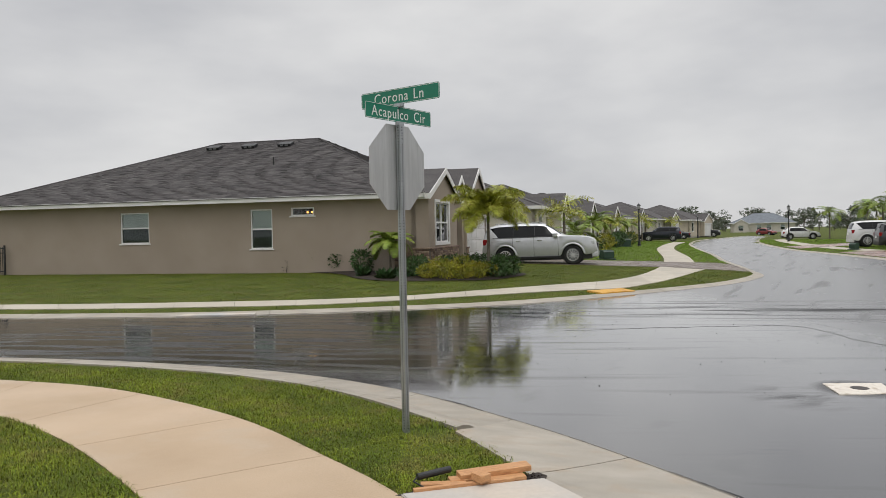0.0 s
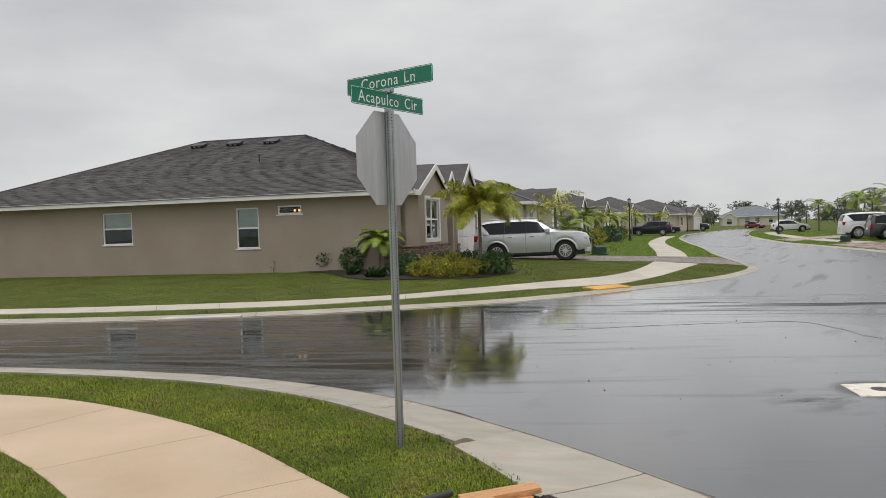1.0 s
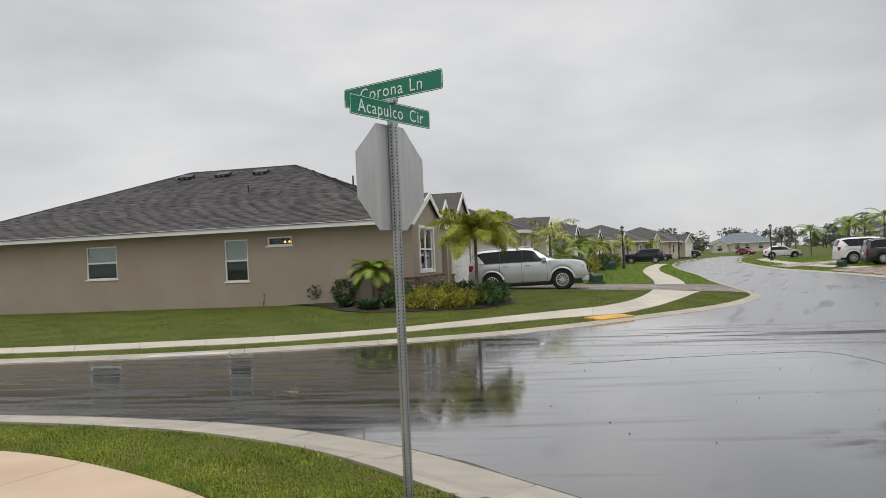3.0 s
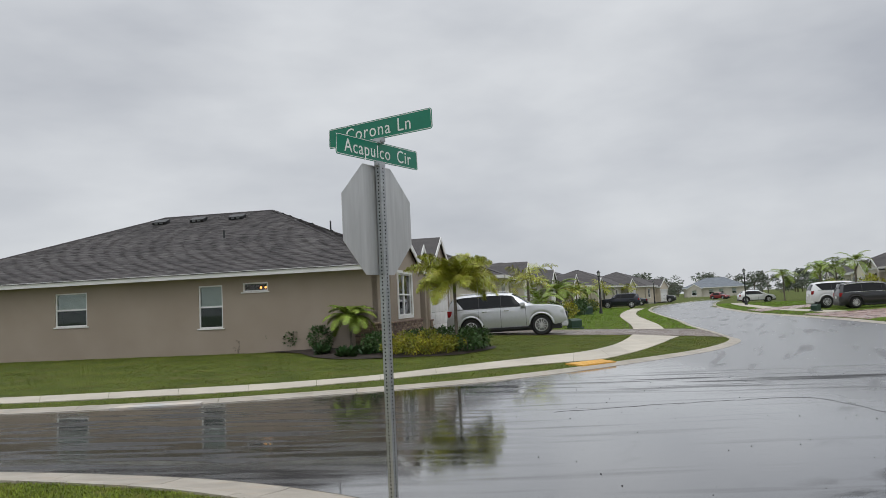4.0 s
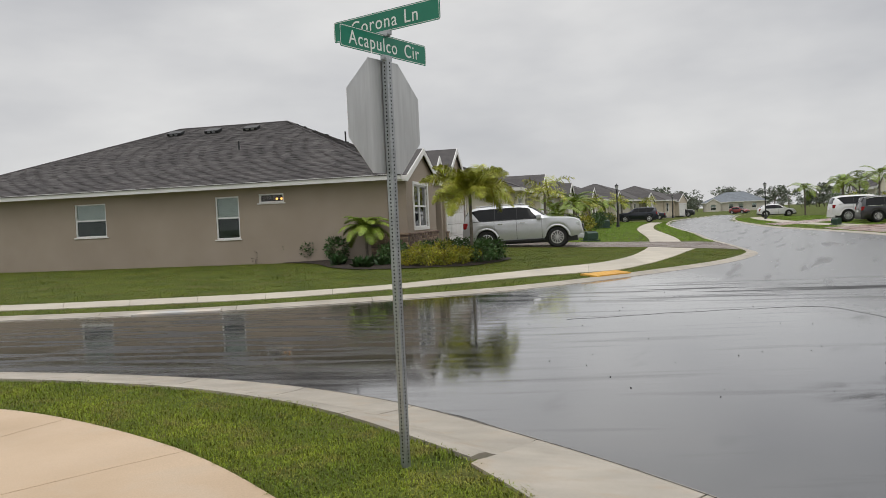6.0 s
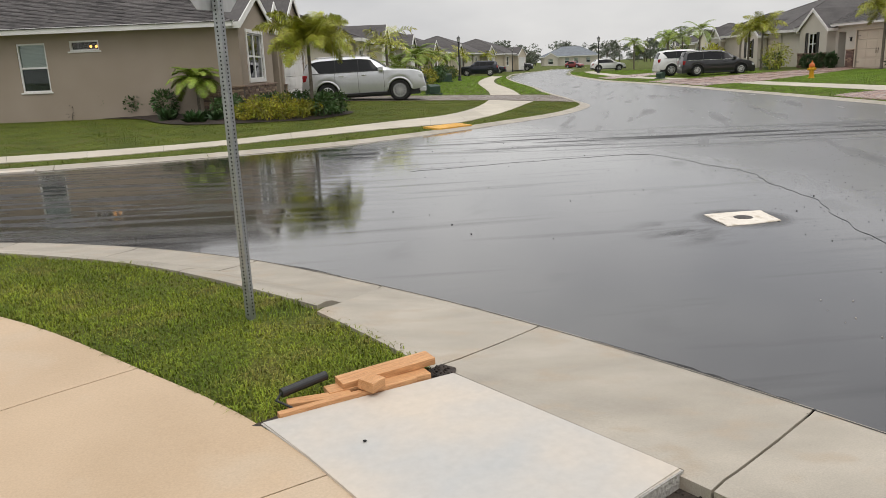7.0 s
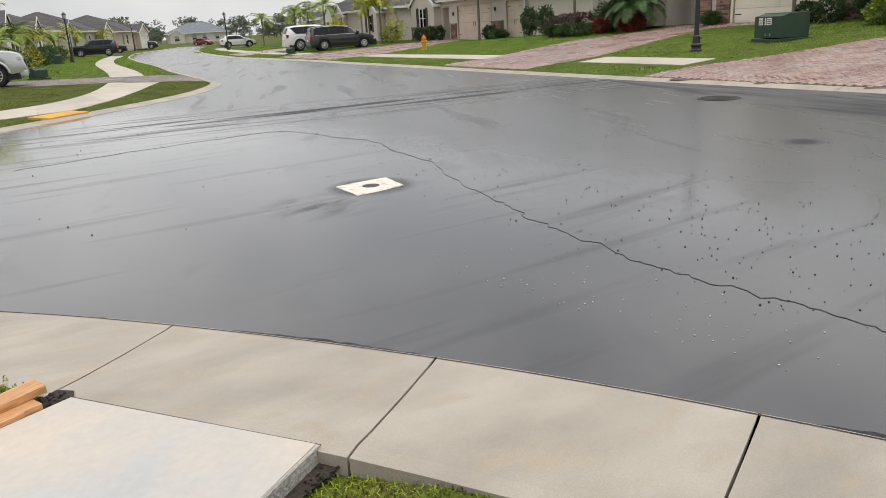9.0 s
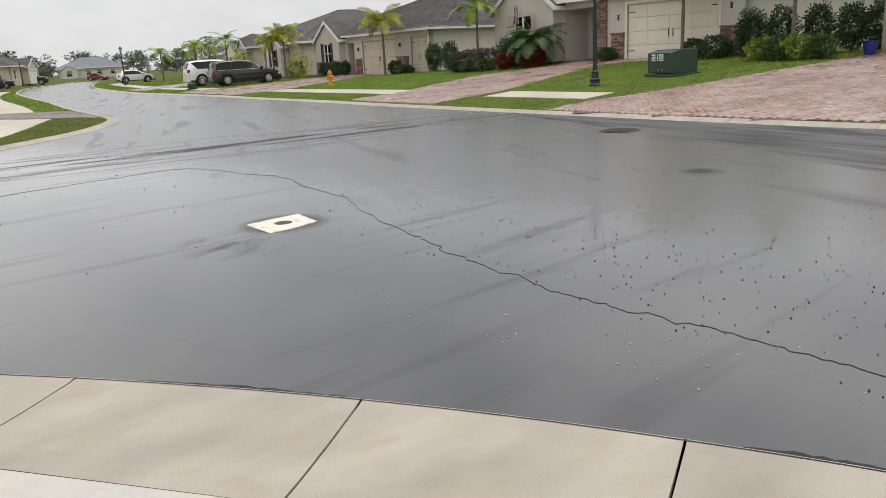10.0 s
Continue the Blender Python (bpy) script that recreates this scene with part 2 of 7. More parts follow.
M_WHITE = material("white_paint", (0.70, 0.69, 0.67), (0.80, 0.79, 0.77), 1.5, 0.5, fine=30, fine_amount=0.05, bump=0.05)
M_VINYL = material("white_vinyl", (0.74, 0.74, 0.73), (0.80, 0.80, 0.79), 2, 0.35, fine=20, fine_amount=0.03, bump=0)
M_SHINGLE = material("grey_shingle", (0.050, 0.045, 0.045), (0.088, 0.080, 0.078), 0.8, 0.85, fine=90, fine_amount=0.35, bump=0.4, island=0.42)
M_ROOF = material("far_shingle", (0.055, 0.050, 0.050), (0.085, 0.078, 0.076), 1.2, 0.85, fine=14, fine_amount=0.35, bump=0.4, stretch=(1, 1, 3))
M_STONE = material("stacked_stone", (0.17, 0.105, 0.075), (0.36, 0.27, 0.20), 2.5, 0.8, fine=35, fine_amount=0.3, bump=0.6, island=0.45, hue=0.02)
M_MORTAR = material("mortar", (0.14, 0.12, 0.10), (0.20, 0.17, 0.15), 6, 0.9, fine=60, fine_amount=0.2, bump=0.4)
M_BRICK = material("brown_stone", (0.13, 0.075, 0.058), (0.33, 0.215, 0.165), 3, 0.8, fine=40, fine_amount=0.25, bump=0.4, island=0.5, hue=0.02)
M_PAVER = material("wet_paver", (0.30, 0.190, 0.160), (0.42, 0.290, 0.250), 0.5, 0.30, 0.12, 40, 0.2, 0.3, spots=(0.37, 0.335, 0.32), island=0.22, hue=0.012, world_place=True)
M_PAVER_BROWN = material("brown_paver", (0.17, 0.135, 0.115), (0.26, 0.215, 0.185), 0.5, 0.45, 0.12, 40, 0.2, 0.3, island=0.2, hue=0.01, world_place=True)
M_JOINT_SAND = material("joint_sand", (0.10, 0.075, 0.06), (0.15, 0.115, 0.09), 4, 0.9, fine=60, fine_amount=0.2, bump=0.3)
M_STEEL = material("galvanised_steel", (0.34, 0.36, 0.37), (0.46, 0.48, 0.49), 6, 0.42, 0.1, 40, 0.12, 0.08, metal=0.85)
M_ALU = material("dull_aluminium", (0.50, 0.51, 0.51), (0.58, 0.59, 0.59), 3, 0.45, 0.08, 8, 0.06, 0.03, metal=0.75, stretch=(6, 6, 0.6))
M_SIGN_GREEN = material("sign_green", (0.004, 0.165, 0.100), (0.006, 0.195, 0.118), 3, 0.4, fine=30, fine_amount=0.04, bump=0)
M_SIGN_WHITE = material("sign_white", (0.74, 0.77, 0.74), (0.80, 0.82, 0.80), 3, 0.4, fine=30, fine_amount=0.03, bump=0)
M_SIGN_RED = material("sign_red", (0.40, 0.012, 0.015), (0.45, 0.016, 0.02), 3, 0.4, fine=30, fine_amount=0.04, bump=0)
M_DARK = material("black_metal", (0.012, 0.013, 0.014), (0.022, 0.023, 0.025), 5, 0.45, fine=30, fine_amount=0.15, bump=0.05)
M_HOLE = material("dark_void", (0.004, 0.004, 0.004), (0.008, 0.008, 0.008), 5, 0.9, bump=0)
M_GLASS = glass_pane("window_glass")
M_SCREEN = glass_pane("screened_glass", (0.62, 0.68, 0.67), 0.72)
# room walls painted near-black: the unlit interior's shade is in the colour
M_ROOM_SHADE = material("painted_room_shade", (0.05, 0.047, 0.042), (0.07, 0.066, 0.06), 2, 0.9, bump=0)
M_BLIND = material("white_blind", (0.72, 0.73, 0.71), (0.78, 0.79, 0.77), 2, 0.5, fine=20, fine_amount=0.03, bump=0)
M_WARM = glowing("warm_lamp", (1.0, 0.42, 0.10), 3.0)
M_YELLOW_PAD = material("yellow_pad", (0.60, 0.31, 0.045), (0.72, 0.40, 0.07), 2, 0.55, fine=40, fine_amount=0.12, bump=0.2)
M_WOOD = material("fresh_lumber", (0.48, 0.235, 0.095), (0.62, 0.345, 0.165), 5, 0.6, fine=40, fine_amount=0.2, bump=0.15, stretch=(0.6, 6, 6), spots=(0.40, 0.175, 0.07))
M_BARK = material("palm_bark", (0.10, 0.085, 0.065), (0.20, 0.17, 0.135), 6, 0.9, fine=30, fine_amount=0.3, bump=0.6, stretch=(1, 1, 5))


# ---- mesh helpers ----
def part(name, bm, mat, parent=None, label=""):
    """Links a bmesh as one mesh object, under a thing or a part."""
    me = bpy.data.meshes.new(name)
    bmesh.ops.recalc_face_normals(bm, faces=bm.faces)
    bm.to_mesh(me)
    bm.free()
    me.materials.append(mat)
    ob = new(name, me)
    ob.parent = parent
    return tagged(ob, label)


def raw(name, verts, faces, mat, parent=None, label=""):
    me = bpy.data.meshes.new(name)
    me.from_pydata([tuple(v) for v in verts], [], [tuple(f) for f in faces])
    me.materials.append(mat)
    ob = new(name, me)
    ob.parent = parent
    return tagged(ob, label)


def thing(name, m, label, category, group="", kind=""):
    ob = new(name)
    ob.empty_display_size = 0.2
    ob.matrix_basis = m
    return tagged(ob, label, category, group, kind)


def shade_smooth(ob, angle=40):
    ob.data.shade_smooth()
    ob.data.set_sharp_from_angle(angle=radians(angle))
    return ob


def box(bm, x0, y0, z0, x1, y1, z1, m=None, bevel=0.0):
    mat = Matrix.Translation(((x0 + x1) / 2, (y0 + y1) / 2, (z0 + z1) / 2)) @ Matrix.Diagonal((abs(x1 - x0), abs(y1 - y0), abs(z1 - z0), 1))
    made = bmesh.ops.create_cube(bm, size=1, matrix=(m @ mat) if m else mat)["verts"]
    if bevel:
        edges = list({e for v in made for e in v.link_edges})
        bmesh.ops.bevel(bm, geom=edges, offset=bevel, segments=2, affect="EDGES", profile=0.5)
    return bm


def bar(bm, p0, p1, r0, r1=None, sides=10):
    """A round bar from p0 to p1."""
    p0, p1 = Vector(p0), Vector(p1)
    r1 = r0 if r1 is None else r1
    turn = (p1 - p0).to_track_quat("Z", "Y").to_matrix().to_4x4()
    bmesh.ops.create_cone(bm, cap_ends=True, segments=sides, radius1=r0, radius2=r1, depth=(p1 - p0).length,
                          matrix=Matrix.Translation((p0 + p1) / 2) @ turn)
    return bm


def lathe(bm, rings, sides=16, m=None, caps=True):
    """A turned shape from (radius, height) rings."""
    m = m or Matrix()
    loops = [[bm.verts.new(m @ Vector((r * math.cos(a), r * math.sin(a), z))) for a in np.arange(sides) * 2 * math.pi / sides] for r, z in rings]
    for lo, hi in zip(loops, loops[1:]):
        for n in range(sides):
            bm.faces.new((lo[n], lo[(n + 1) % sides], hi[(n + 1) % sides], hi[n]))
    if caps:
        bm.faces.new(loops[0][::-1])
        bm.faces.new(loops[-1])
    return bm


def poly(bm, points):
    return bm.faces.new([bm.verts.new(p) for p in points])


def slab(bm, points, down):
    """A plate under a level or sloping outline."""
    top = [bm.verts.new(p) for p in points]
    low = [bm.verts.new((p[0] + down[0], p[1] + down[1], p[2] + down[2])) for p in points]
    bm.faces.new(top)
    bm.faces.new(low[::-1])
    for n in range(len(top)):
        k = (n + 1) % len(top)
        bm.faces.new((top[n], low[n], low[k], top[k]))
    return bm


# ---- plan: the three asphalt edges, and the height of the ground ----
EDGE_A = [(-80, 14), (-55, 11.1), (-35, 9.0), (-22, 7.65), (-15, 6.85), (-10.3, 6.18), (-6.86, 5.54), (-5.28, 5.12), (-3.75, 4.57), (-1.86, 3.66), (-0.22, 2.36),
          (1.03, 0.75), (1.86, -0.6), (2.66, -2.22), (3.24, -3.74), (3.62, -5.2), (4.0, -8), (4.15, -11), (4.2, -15), (4.2, -22), (4.2, -34), (4.2, -55), (4.2, -80)]
EDGE_B = [(-80, 19), (-55, 16.5), (-35, 14.5), (-22, 13.15), (-15, 12.4), (-10.7, 12.0), (-6.9, 11.55), (-4.4, 11.5), (-0.73, 12.0), (2.18, 12.75), (4.88, 14.2),
          (7.82, 16.3), (10.05, 18.1), (11.9, 20.3), (13.24, 22.6), (14.05, 25.4), (15.1, 29), (17.3, 37), (19.74, 44.6),
          (22.87, 55.7), (28, 73), (33.2, 88), (43, 111.5), (58, 137), (78, 175)]
EDGE_C = [(14.5, -80), (14.7, -55), (14.85, -36), (15.0, -24), (15.1, -16), (15.3, -9), (15.5, -5), (15.7, -1.9), (16.3, 1.5), (17.3, 5.9), (19.3, 14.2), (21.3, 21.5), (23, 28.5),
          (24.7, 34.5), (26.9, 44.5), (28.9, 53.5), (35, 71.8), (41.5, 88.7), (53.8, 115.9), (66.2, 140), (88, 180)]


def smooth(points, parts=5):
    """A Catmull-Rom line through the points."""
    p = np.array(points, float)
    p = np.vstack([2 * p[0] - p[1], p, 2 * p[-1] - p[-2]])
    out = []
    for n in range(1, len(p) - 2):
        k = max(1, min(parts, int(np.linalg.norm(p[n + 1] - p[n]) / 0.35)))
        for u in np.arange(k) / k:
            a, b, c, d = p[n - 1:n + 3]
            out.append(0.5 * (2 * b + (c - a) * u + (2 * a - 5 * b + 4 * c - d) * u * u + (3 * b - a - 3 * c + d) * u ** 3))
    out.append(p[-2])
    return np.array(out)


LINE_A, LINE_B, LINE_C = smooth(EDGE_A), smooth(EDGE_B), smooth(EDGE_C)
ROAD = np.vstack([LINE_A, LINE_C, LINE_B[::-1]])


def off_line(line, x, y):
    """The distance of points from a line."""
    best = np.full(np.shape(x), 1e9)
    for (ax, ay), (bx, by) in zip(line[:-1], line[1:]):
        dx, dy = bx - ax, by - ay
        u = np.clip(((x - ax) * dx + (y - ay) * dy) / (dx * dx + dy * dy), 0, 1)
        best = np.minimum(best, np.hypot(x - ax - u * dx, y - ay - u * dy))
    return best


def inside(poly, x, y):
    """Whether points lie within a closed line."""
    hit = np.zeros(np.shape(x), bool)
    for (ax, ay), (bx, by) in zip(poly, np.roll(poly, -1, 0)):
        if ay != by:
            hit ^= ((ay > y) != (by > y)) & (x < (bx - ax) * (y - ay) / (by - ay) + ax)
    return hit


def ground_z(x, y):
    """The height of the lawns: low at the kerbs and rising towards the houses; under the road it dips."""
    x, y = np.asarray(x, float), np.asarray(y, float)
    a, b, c = off_line(LINE_A, x, y), off_line(LINE_B, x, y), off_line(LINE_C, x, y)
    road = inside(ROAD, x, y)
    d = np.minimum(np.minimum(a, b), c)
    top_c = 1.05 + (0.50 - 1.05) * np.clip((y - 14) / 20, 0, 1)
    z_a = 0.09 + 0.03 * np.clip((a - 0.7) / 2, 0, 1)
    z_b = 0.055 + 0.06 * np.clip((b - 0.35) / 0.7, 0, 1) + 0.335 * np.clip((b - 0.8) / 9.4, 0, 1)
    z_c = 0.055 + 0.06 * np.clip((c - 0.35) / 0.7, 0, 1) + (top_c - 0.115) * np.clip((c - 0.8) / 13.2, 0, 1)
    z = np.where((a <= b) & (a <= c), z_a, np.where(b <= c, z_b, z_c))
    start = np.where(d == a, 0.34 + 0.28 * np.clip(((x - 1.03) * 0.65 - (y - 0.75) * 0.76) / 1.6, 0, 1), -0.05)
    rise = np.clip((d - start) / 0.4, 0, 1)
    z = z * rise - 0.06 * (1 - rise)
    # the ground is scooped out at the end of the fresh slab
    z = z - 0.07 * np.clip(1.2 - off_line(np.array([(1.75, -2.74), (1.25, -2.96)]), x, y) / 0.40, 0, 1)
    return np.where(road, -0.06, z)

# ---- ground, road, kerbs ----
def spaced(lo, hi, step):
    return list(np.arange(lo, hi + 1e-6, step))


gx = [-1500, -700, -350, -180, -100, -60, -40] + spaced(-30, -9, 1.5) + spaced(-8, 36, 0.25) + spaced(37.5, 60, 1.5) + [65, 75, 90, 110, 140, 200, 350, 700, 1500]
gy = [-1500, -700, -300, -120, -60, -30, -20] + spaced(-14, 45, 0.25) + spaced(46.5, 76, 1.5) + spaced(80, 190, 5) + [210, 260, 350, 700, 1500]
GX, GY = np.meshgrid(gx, gy)
GZ = ground_z(GX, GY)
far_fade = np.clip((np.hypot(GX, GY - 60) - 160) / 100, 0, 1)
GZ = GZ * (1 - far_fade) + 0.12 * far_fade
nx_, ny_ = len(gx), len(gy)
cells = [(r * nx_ + c, r * nx_ + c + 1, (r + 1) * nx_ + c + 1, (r + 1) * nx_ + c) for r in range(ny_ - 1) for c in range(nx_ - 1)]
ground = raw("ground", np.stack([GX.ravel(), GY.ravel(), GZ.ravel()], 1), cells, M_TURF)
ground.data.shade_smooth()
tagged(ground, "wet green lawn turf with thin brownish patches", "lawn", kind="structure")


bm = bmesh.new()
face = poly(bm, [(x, y, 0.0) for x, y in ROAD])
bmesh.ops.triangulate(bm, faces=[face])
road = part("road", bm, M_ASPHALT)
tagged(road, "dark wet asphalt road with a film of rainwater", "road", kind="structure")


def normals(line, side):
    """Unit normals of a line of points; side 1: to the left."""
    d = np.gradient(line, axis=0)
    d /= np.linalg.norm(d, axis=1)[:, None]
    return np.stack([-d[:, 1], d[:, 0]], 1) * side


def kerb(name, line, side, profile, starts, label, wider=None, skews=None):
    """A kerb with a gutter, cast in sections with open joints, along an asphalt edge."""
    top = thing(name, Matrix(), label, "kerb", kind="structure")
    nrm = normals(line, side)
    run = np.r_[0, np.cumsum(np.linalg.norm(np.diff(line, axis=0), axis=1))]
    for a, b in zip(starts, starts[1:]):
        shape = profile if not wider or a < wider[0] - 0.01 else wider[1]
        s = np.unique(np.r_[a + 0.007, run[(run > a + 0.05) & (run < b - 0.05)], b - 0.007])
        grow = np.interp(s, [wider[0], wider[0] + 1.6], [0.82, 1.0]) if shape is not profile else np.ones(len(s))
        skew = np.interp(s, [a, b], [(skews or {}).get(a, 0.0), (skews or {}).get(b, 0.0)])
        verts = []
        for at, g, lean in zip(s, grow, skew):
            for d, z in shape:
                q = at + lean * max(d, 0.0)
                u, v = np.interp(q, run, nrm[:, 0]), np.interp(q, run, nrm[:, 1])
                verts.append((np.interp(q, run, line[:, 0]) + u * d * g, np.interp(q, run, line[:, 1]) + v * d * g, z))
        k = len(shape)
        faces = [(n * k + i, n * k + i + 1, (n + 1) * k + i + 1, (n + 1) * k + i) for n in range(len(s) - 1) for i in range(k - 1)]
        faces += [tuple(range(k)), tuple((len(s) - 1) * k + i for i in range(k))[::-1]]
        ob = raw("kerb_section", verts, faces, M_KERB, top)
        bm = bmesh.new()
        bm.from_mesh(ob.data)
        bmesh.ops.recalc_face_normals(bm, faces=bm.faces)
        bm.to_mesh(ob.data)
        bm.free()
    return top


WIDE = [(-0.02, -0.05), (-0.02, 0.010), (0.10, 0.006), (0.44, 0.022), (0.60, 0.066), (0.68, 0.104), (0.76, 0.120), (0.86, 0.122), (0.86, -0.05)]
# d is the way behind the asphalt edge
BROAD = [(-0.02, -0.05), (-0.02, 0.010), (0.06, 0.010), (0.50, 0.052), (0.90, 0.096), (1.04, 0.116), (1.14, 0.117), (1.14, -0.05)]
NARROW = [(-0.02, -0.05), (-0.02, 0.006), (0.10, 0.012), (0.22, 0.036), (0.30, 0.058), (0.38, 0.064), (0.38, -0.05)]
run_a = np.r_[0, np.cumsum(np.linalg.norm(np.diff(LINE_A, axis=0), axis=1))]


def run_at(line, x, y):
    run = np.r_[0, np.cumsum(np.linalg.norm(np.diff(line, axis=0), axis=1))]
    return float(run[np.argmin(np.hypot(line[:, 0] - x, line[:, 1] - y))])


j = [run_at(LINE_A, *p) for p in ((1.03, 0.75), (1.86, -0.6), (2.66, -2.22), (3.24, -3.74))]
starts_a = [0] + list(np.arange(j[0] % 1.62 + 48.6, j[0] - 0.5, 1.62)) + j + list(np.arange(j[3] + 1.7, j[3] + 12, 1.7)) + [run_a[-1]]
kerb("kerb_near", LINE_A, -1, WIDE, starts_a, "pale concrete kerb and gutter with damp joints", (j[0], BROAD), {j[0]: 0.30, j[1]: 0.19, j[2]: 0.16})
run_b = np.cumsum(np.linalg.norm(np.diff(LINE_B, axis=0), axis=1))[-1]
kerb("kerb_far", LINE_B, 1, NARROW, [0] + list(np.arange(40, 150, 3.05)) + [run_b], "pale concrete kerb round the far corner")
run_c = np.cumsum(np.linalg.norm(np.diff(LINE_C, axis=0), axis=1))[-1]
kerb("kerb_right", LINE_C, -1, NARROW, [0] + list(np.arange(60, 170, 3.05)) + [run_c], "low pale concrete kerb beside the driveways")


# ---- footpaths ----
def even(points, parts=6):
    p = np.array(points, float)
    p = np.vstack([2 * p[0] - p[1], p, 2 * p[-1] - p[-2]])
    out = []
    for n in range(1, len(p) - 2):
        a, b, c, d = p[n - 1:n + 3]
        for u in np.arange(parts) / parts:
            out.append(0.5 * (2 * b + (c - a) * u + (2 * a - 5 * b + 4 * c - d) * u * u + (3 * b - a - 3 * c + d) * u ** 3))
    return np.array(out + [p[-2]])


def footpath(name, pairs, mat, label, step=1.5, lift=0.03, parts=6, skip=None):
    """A path of concrete panels between two edges given as pairs of points."""
    top = thing(name, Matrix(), label, "footpath", kind="structure")
    a, b = even([p[:2] for p in pairs], parts), even([p[2:] for p in pairs], parts)
    mid = (a + b) / 2
    run = np.r_[0, np.cumsum(np.linalg.norm(np.diff(mid, axis=0), axis=1))]
    cuts = list(np.arange(0, run[-1], step)) + [run[-1]]
    for lo, hi in zip(cuts, cuts[1:]):
        s = np.unique(np.r_[lo + 0.004, np.arange(lo + 0.3, hi - 0.1, 0.3), hi - 0.004])
        if len(s) < 2 or s[-1] - s[0] < 0.1:
            continue
        e = [np.stack([np.interp(s, run, q[:, 0]), np.interp(s, run, q[:, 1])], 1) for q in (a, b)]
        centre = (e[0].mean(0) + e[1].mean(0)) / 2
        if skip is not None and skip(*centre):
            continue
        rows = [e[0] * (1 - u) + e[1] * u for u in (0, 0.33, 0.67, 1)]
        verts, n = [], len(s)
        for r in rows:
            z = ground_z(r[:, 0], r[:, 1])
            verts += [(x, y, max(h, 0.085) + lift) for (x, y), h in zip(r, z)]
        m = len(verts)
        verts += [(x, y, z - 0.12) for x, y, z in verts]
        faces = []
        for k in range(3):
            faces += [(k * n + i, k * n + i + 1, (k + 1) * n + i + 1, (k + 1) * n + i) for i in range(n - 1)]
        ring = list(range(n)) + [2 * n - 1, 3 * n - 1] + list(range(4 * n - 1, 3 * n - 1, -1)) + [2 * n, n]
        faces += [(ring[i], ring[(i + 1) % len(ring)], ring[(i + 1) % len(ring)] + m, ring[i] + m) for i in range(len(ring))]
        ob = raw("panel", verts, faces, mat, top)
        bmm = bmesh.new()
        bmm.from_mesh(ob.data)
        bmesh.ops.recalc_face_normals(bmm, faces=bmm.faces)
        bmm.to_mesh(ob.data)
        bmm.free()
    return top


footpath("footpath_near", [(-40, 8.4, -40, 6.9), (-25, 6.55, -25, 5.0), (-15, 5.0, -15, 3.4), (-8, 3.75, -7.7, 2.2), (-5.32, 2.93, -5.3, 1.45), (-3.56, 2.17, -4.1, 0.83), (-1.75, 0.68, -2.9, -0.26),
                           (-0.56, -0.84, -1.79, -1.6), (0.0, -1.66, -1.35, -2.25), (0.47, -2.64, -0.98, -3.1), (0.72, -3.5, -0.75, -3.8), (0.95, -5, -0.55, -5.2), (1.05, -8, -0.45, -8), (1.1, -16, -0.4, -16)],
         M_TAN_WALK, "tan-tinted concrete footpath curving round the corner", 1.62, 0.012)
footpath("footpath_far", [(-40, 17.1, -40, 16.0), (-25, 15.45, -25, 14.45), (-16, 14.5, -15.6, 13.5), (-11.7, 14.0, -11.2, 13.05), (-7.67, 13.55, -7.3, 12.55), (-3.85, 13.5, -3.66, 12.5), (-0.82, 14.05, -0.78, 13.1), (1.62, 15.35, 1.53, 14.0),
                          (4.47, 17.2, 3.5, 14.95), (6.16, 18.4, 5.76, 15.9), (7.67, 20.4, 7.2, 17.3), (9.1, 23.3, 8.9, 19.7), (10.2, 26, 11.5, 24.2)],
         M_WALK, "pale concrete footpath across the corner lawn", 1.6, 0.02)
footpath("footpath_beyond", [(11.9, 31.0, 13.3, 30.6), (14.0, 38, 15.5, 37.7), (19, 55.9, 20.3, 55.4), (25, 73.4, 26.2, 73), (31, 89, 32.2, 88.2)],
         M_WALK, "pale concrete footpath beside the bending road", 1.8, 0.02)


def along_c(d):
    """Pairs along the right-hand kerb, from d to d + 1.25 m behind it."""
    nrm = normals(LINE_C, -1)
    keep = (LINE_C[:, 1] > 6) & (LINE_C[:, 1] < 95)
    pts, q = LINE_C[keep][::2], nrm[keep][::2]
    return [(p[0] + n[0] * d, p[1] + n[1] * d, p[0] + n[0] * (d + 1.25), p[1] + n[1] * (d + 1.25)) for p, n in zip(pts, q)]


DRIVES = {
    "r0": [(17.95, 6.9), (17.78, 6.2), (16.74, 1.5), (16.08, -3), (15.66, -12), (30, -12), (30.2, 0.5), (29.1, 1.4), (25.5, 3.2), (20.9, 5.3), (19.6, 6.3)],
    "r1": [(19.5, 12.6), (20.7, 17.2), (21.2, 18.7), (23.3, 17.9), (29.6, 18.6), (33.7, 15.6), (33.0, 12.4), (31.8, 7.7), (31.1, 7.9), (31.5, 11.6), (30.4, 12.7), (22.75, 11.8), (22.0, 11.9)],
    "r2": [(24.75, 32.2), (27.3, 42.9), (29.2, 41.7), (40.9, 41.2), (40.2, 38.4), (38.4, 31.2), (37.6, 31.4), (38.8, 36.6), (27.6, 31.3)],
    "r3": [(29.45, 52.5), (31.6, 59.5), (46.5, 63.0), (45.2, 57.0)],
    "l1": [(13.0, 23.6), (12.4, 24.0), (10.2, 26.0), (7.6, 26.6), (1.9, 28.4), (3.3, 33.3), (8.7, 31.6), (12.3, 31.3), (14.9, 30.3), (14.3, 28), (13.6, 25.3)],
}


def on_drive(x, y):
    return any(inside(np.array(p), np.array([x]), np.array([y]))[0] for p in DRIVES.values())


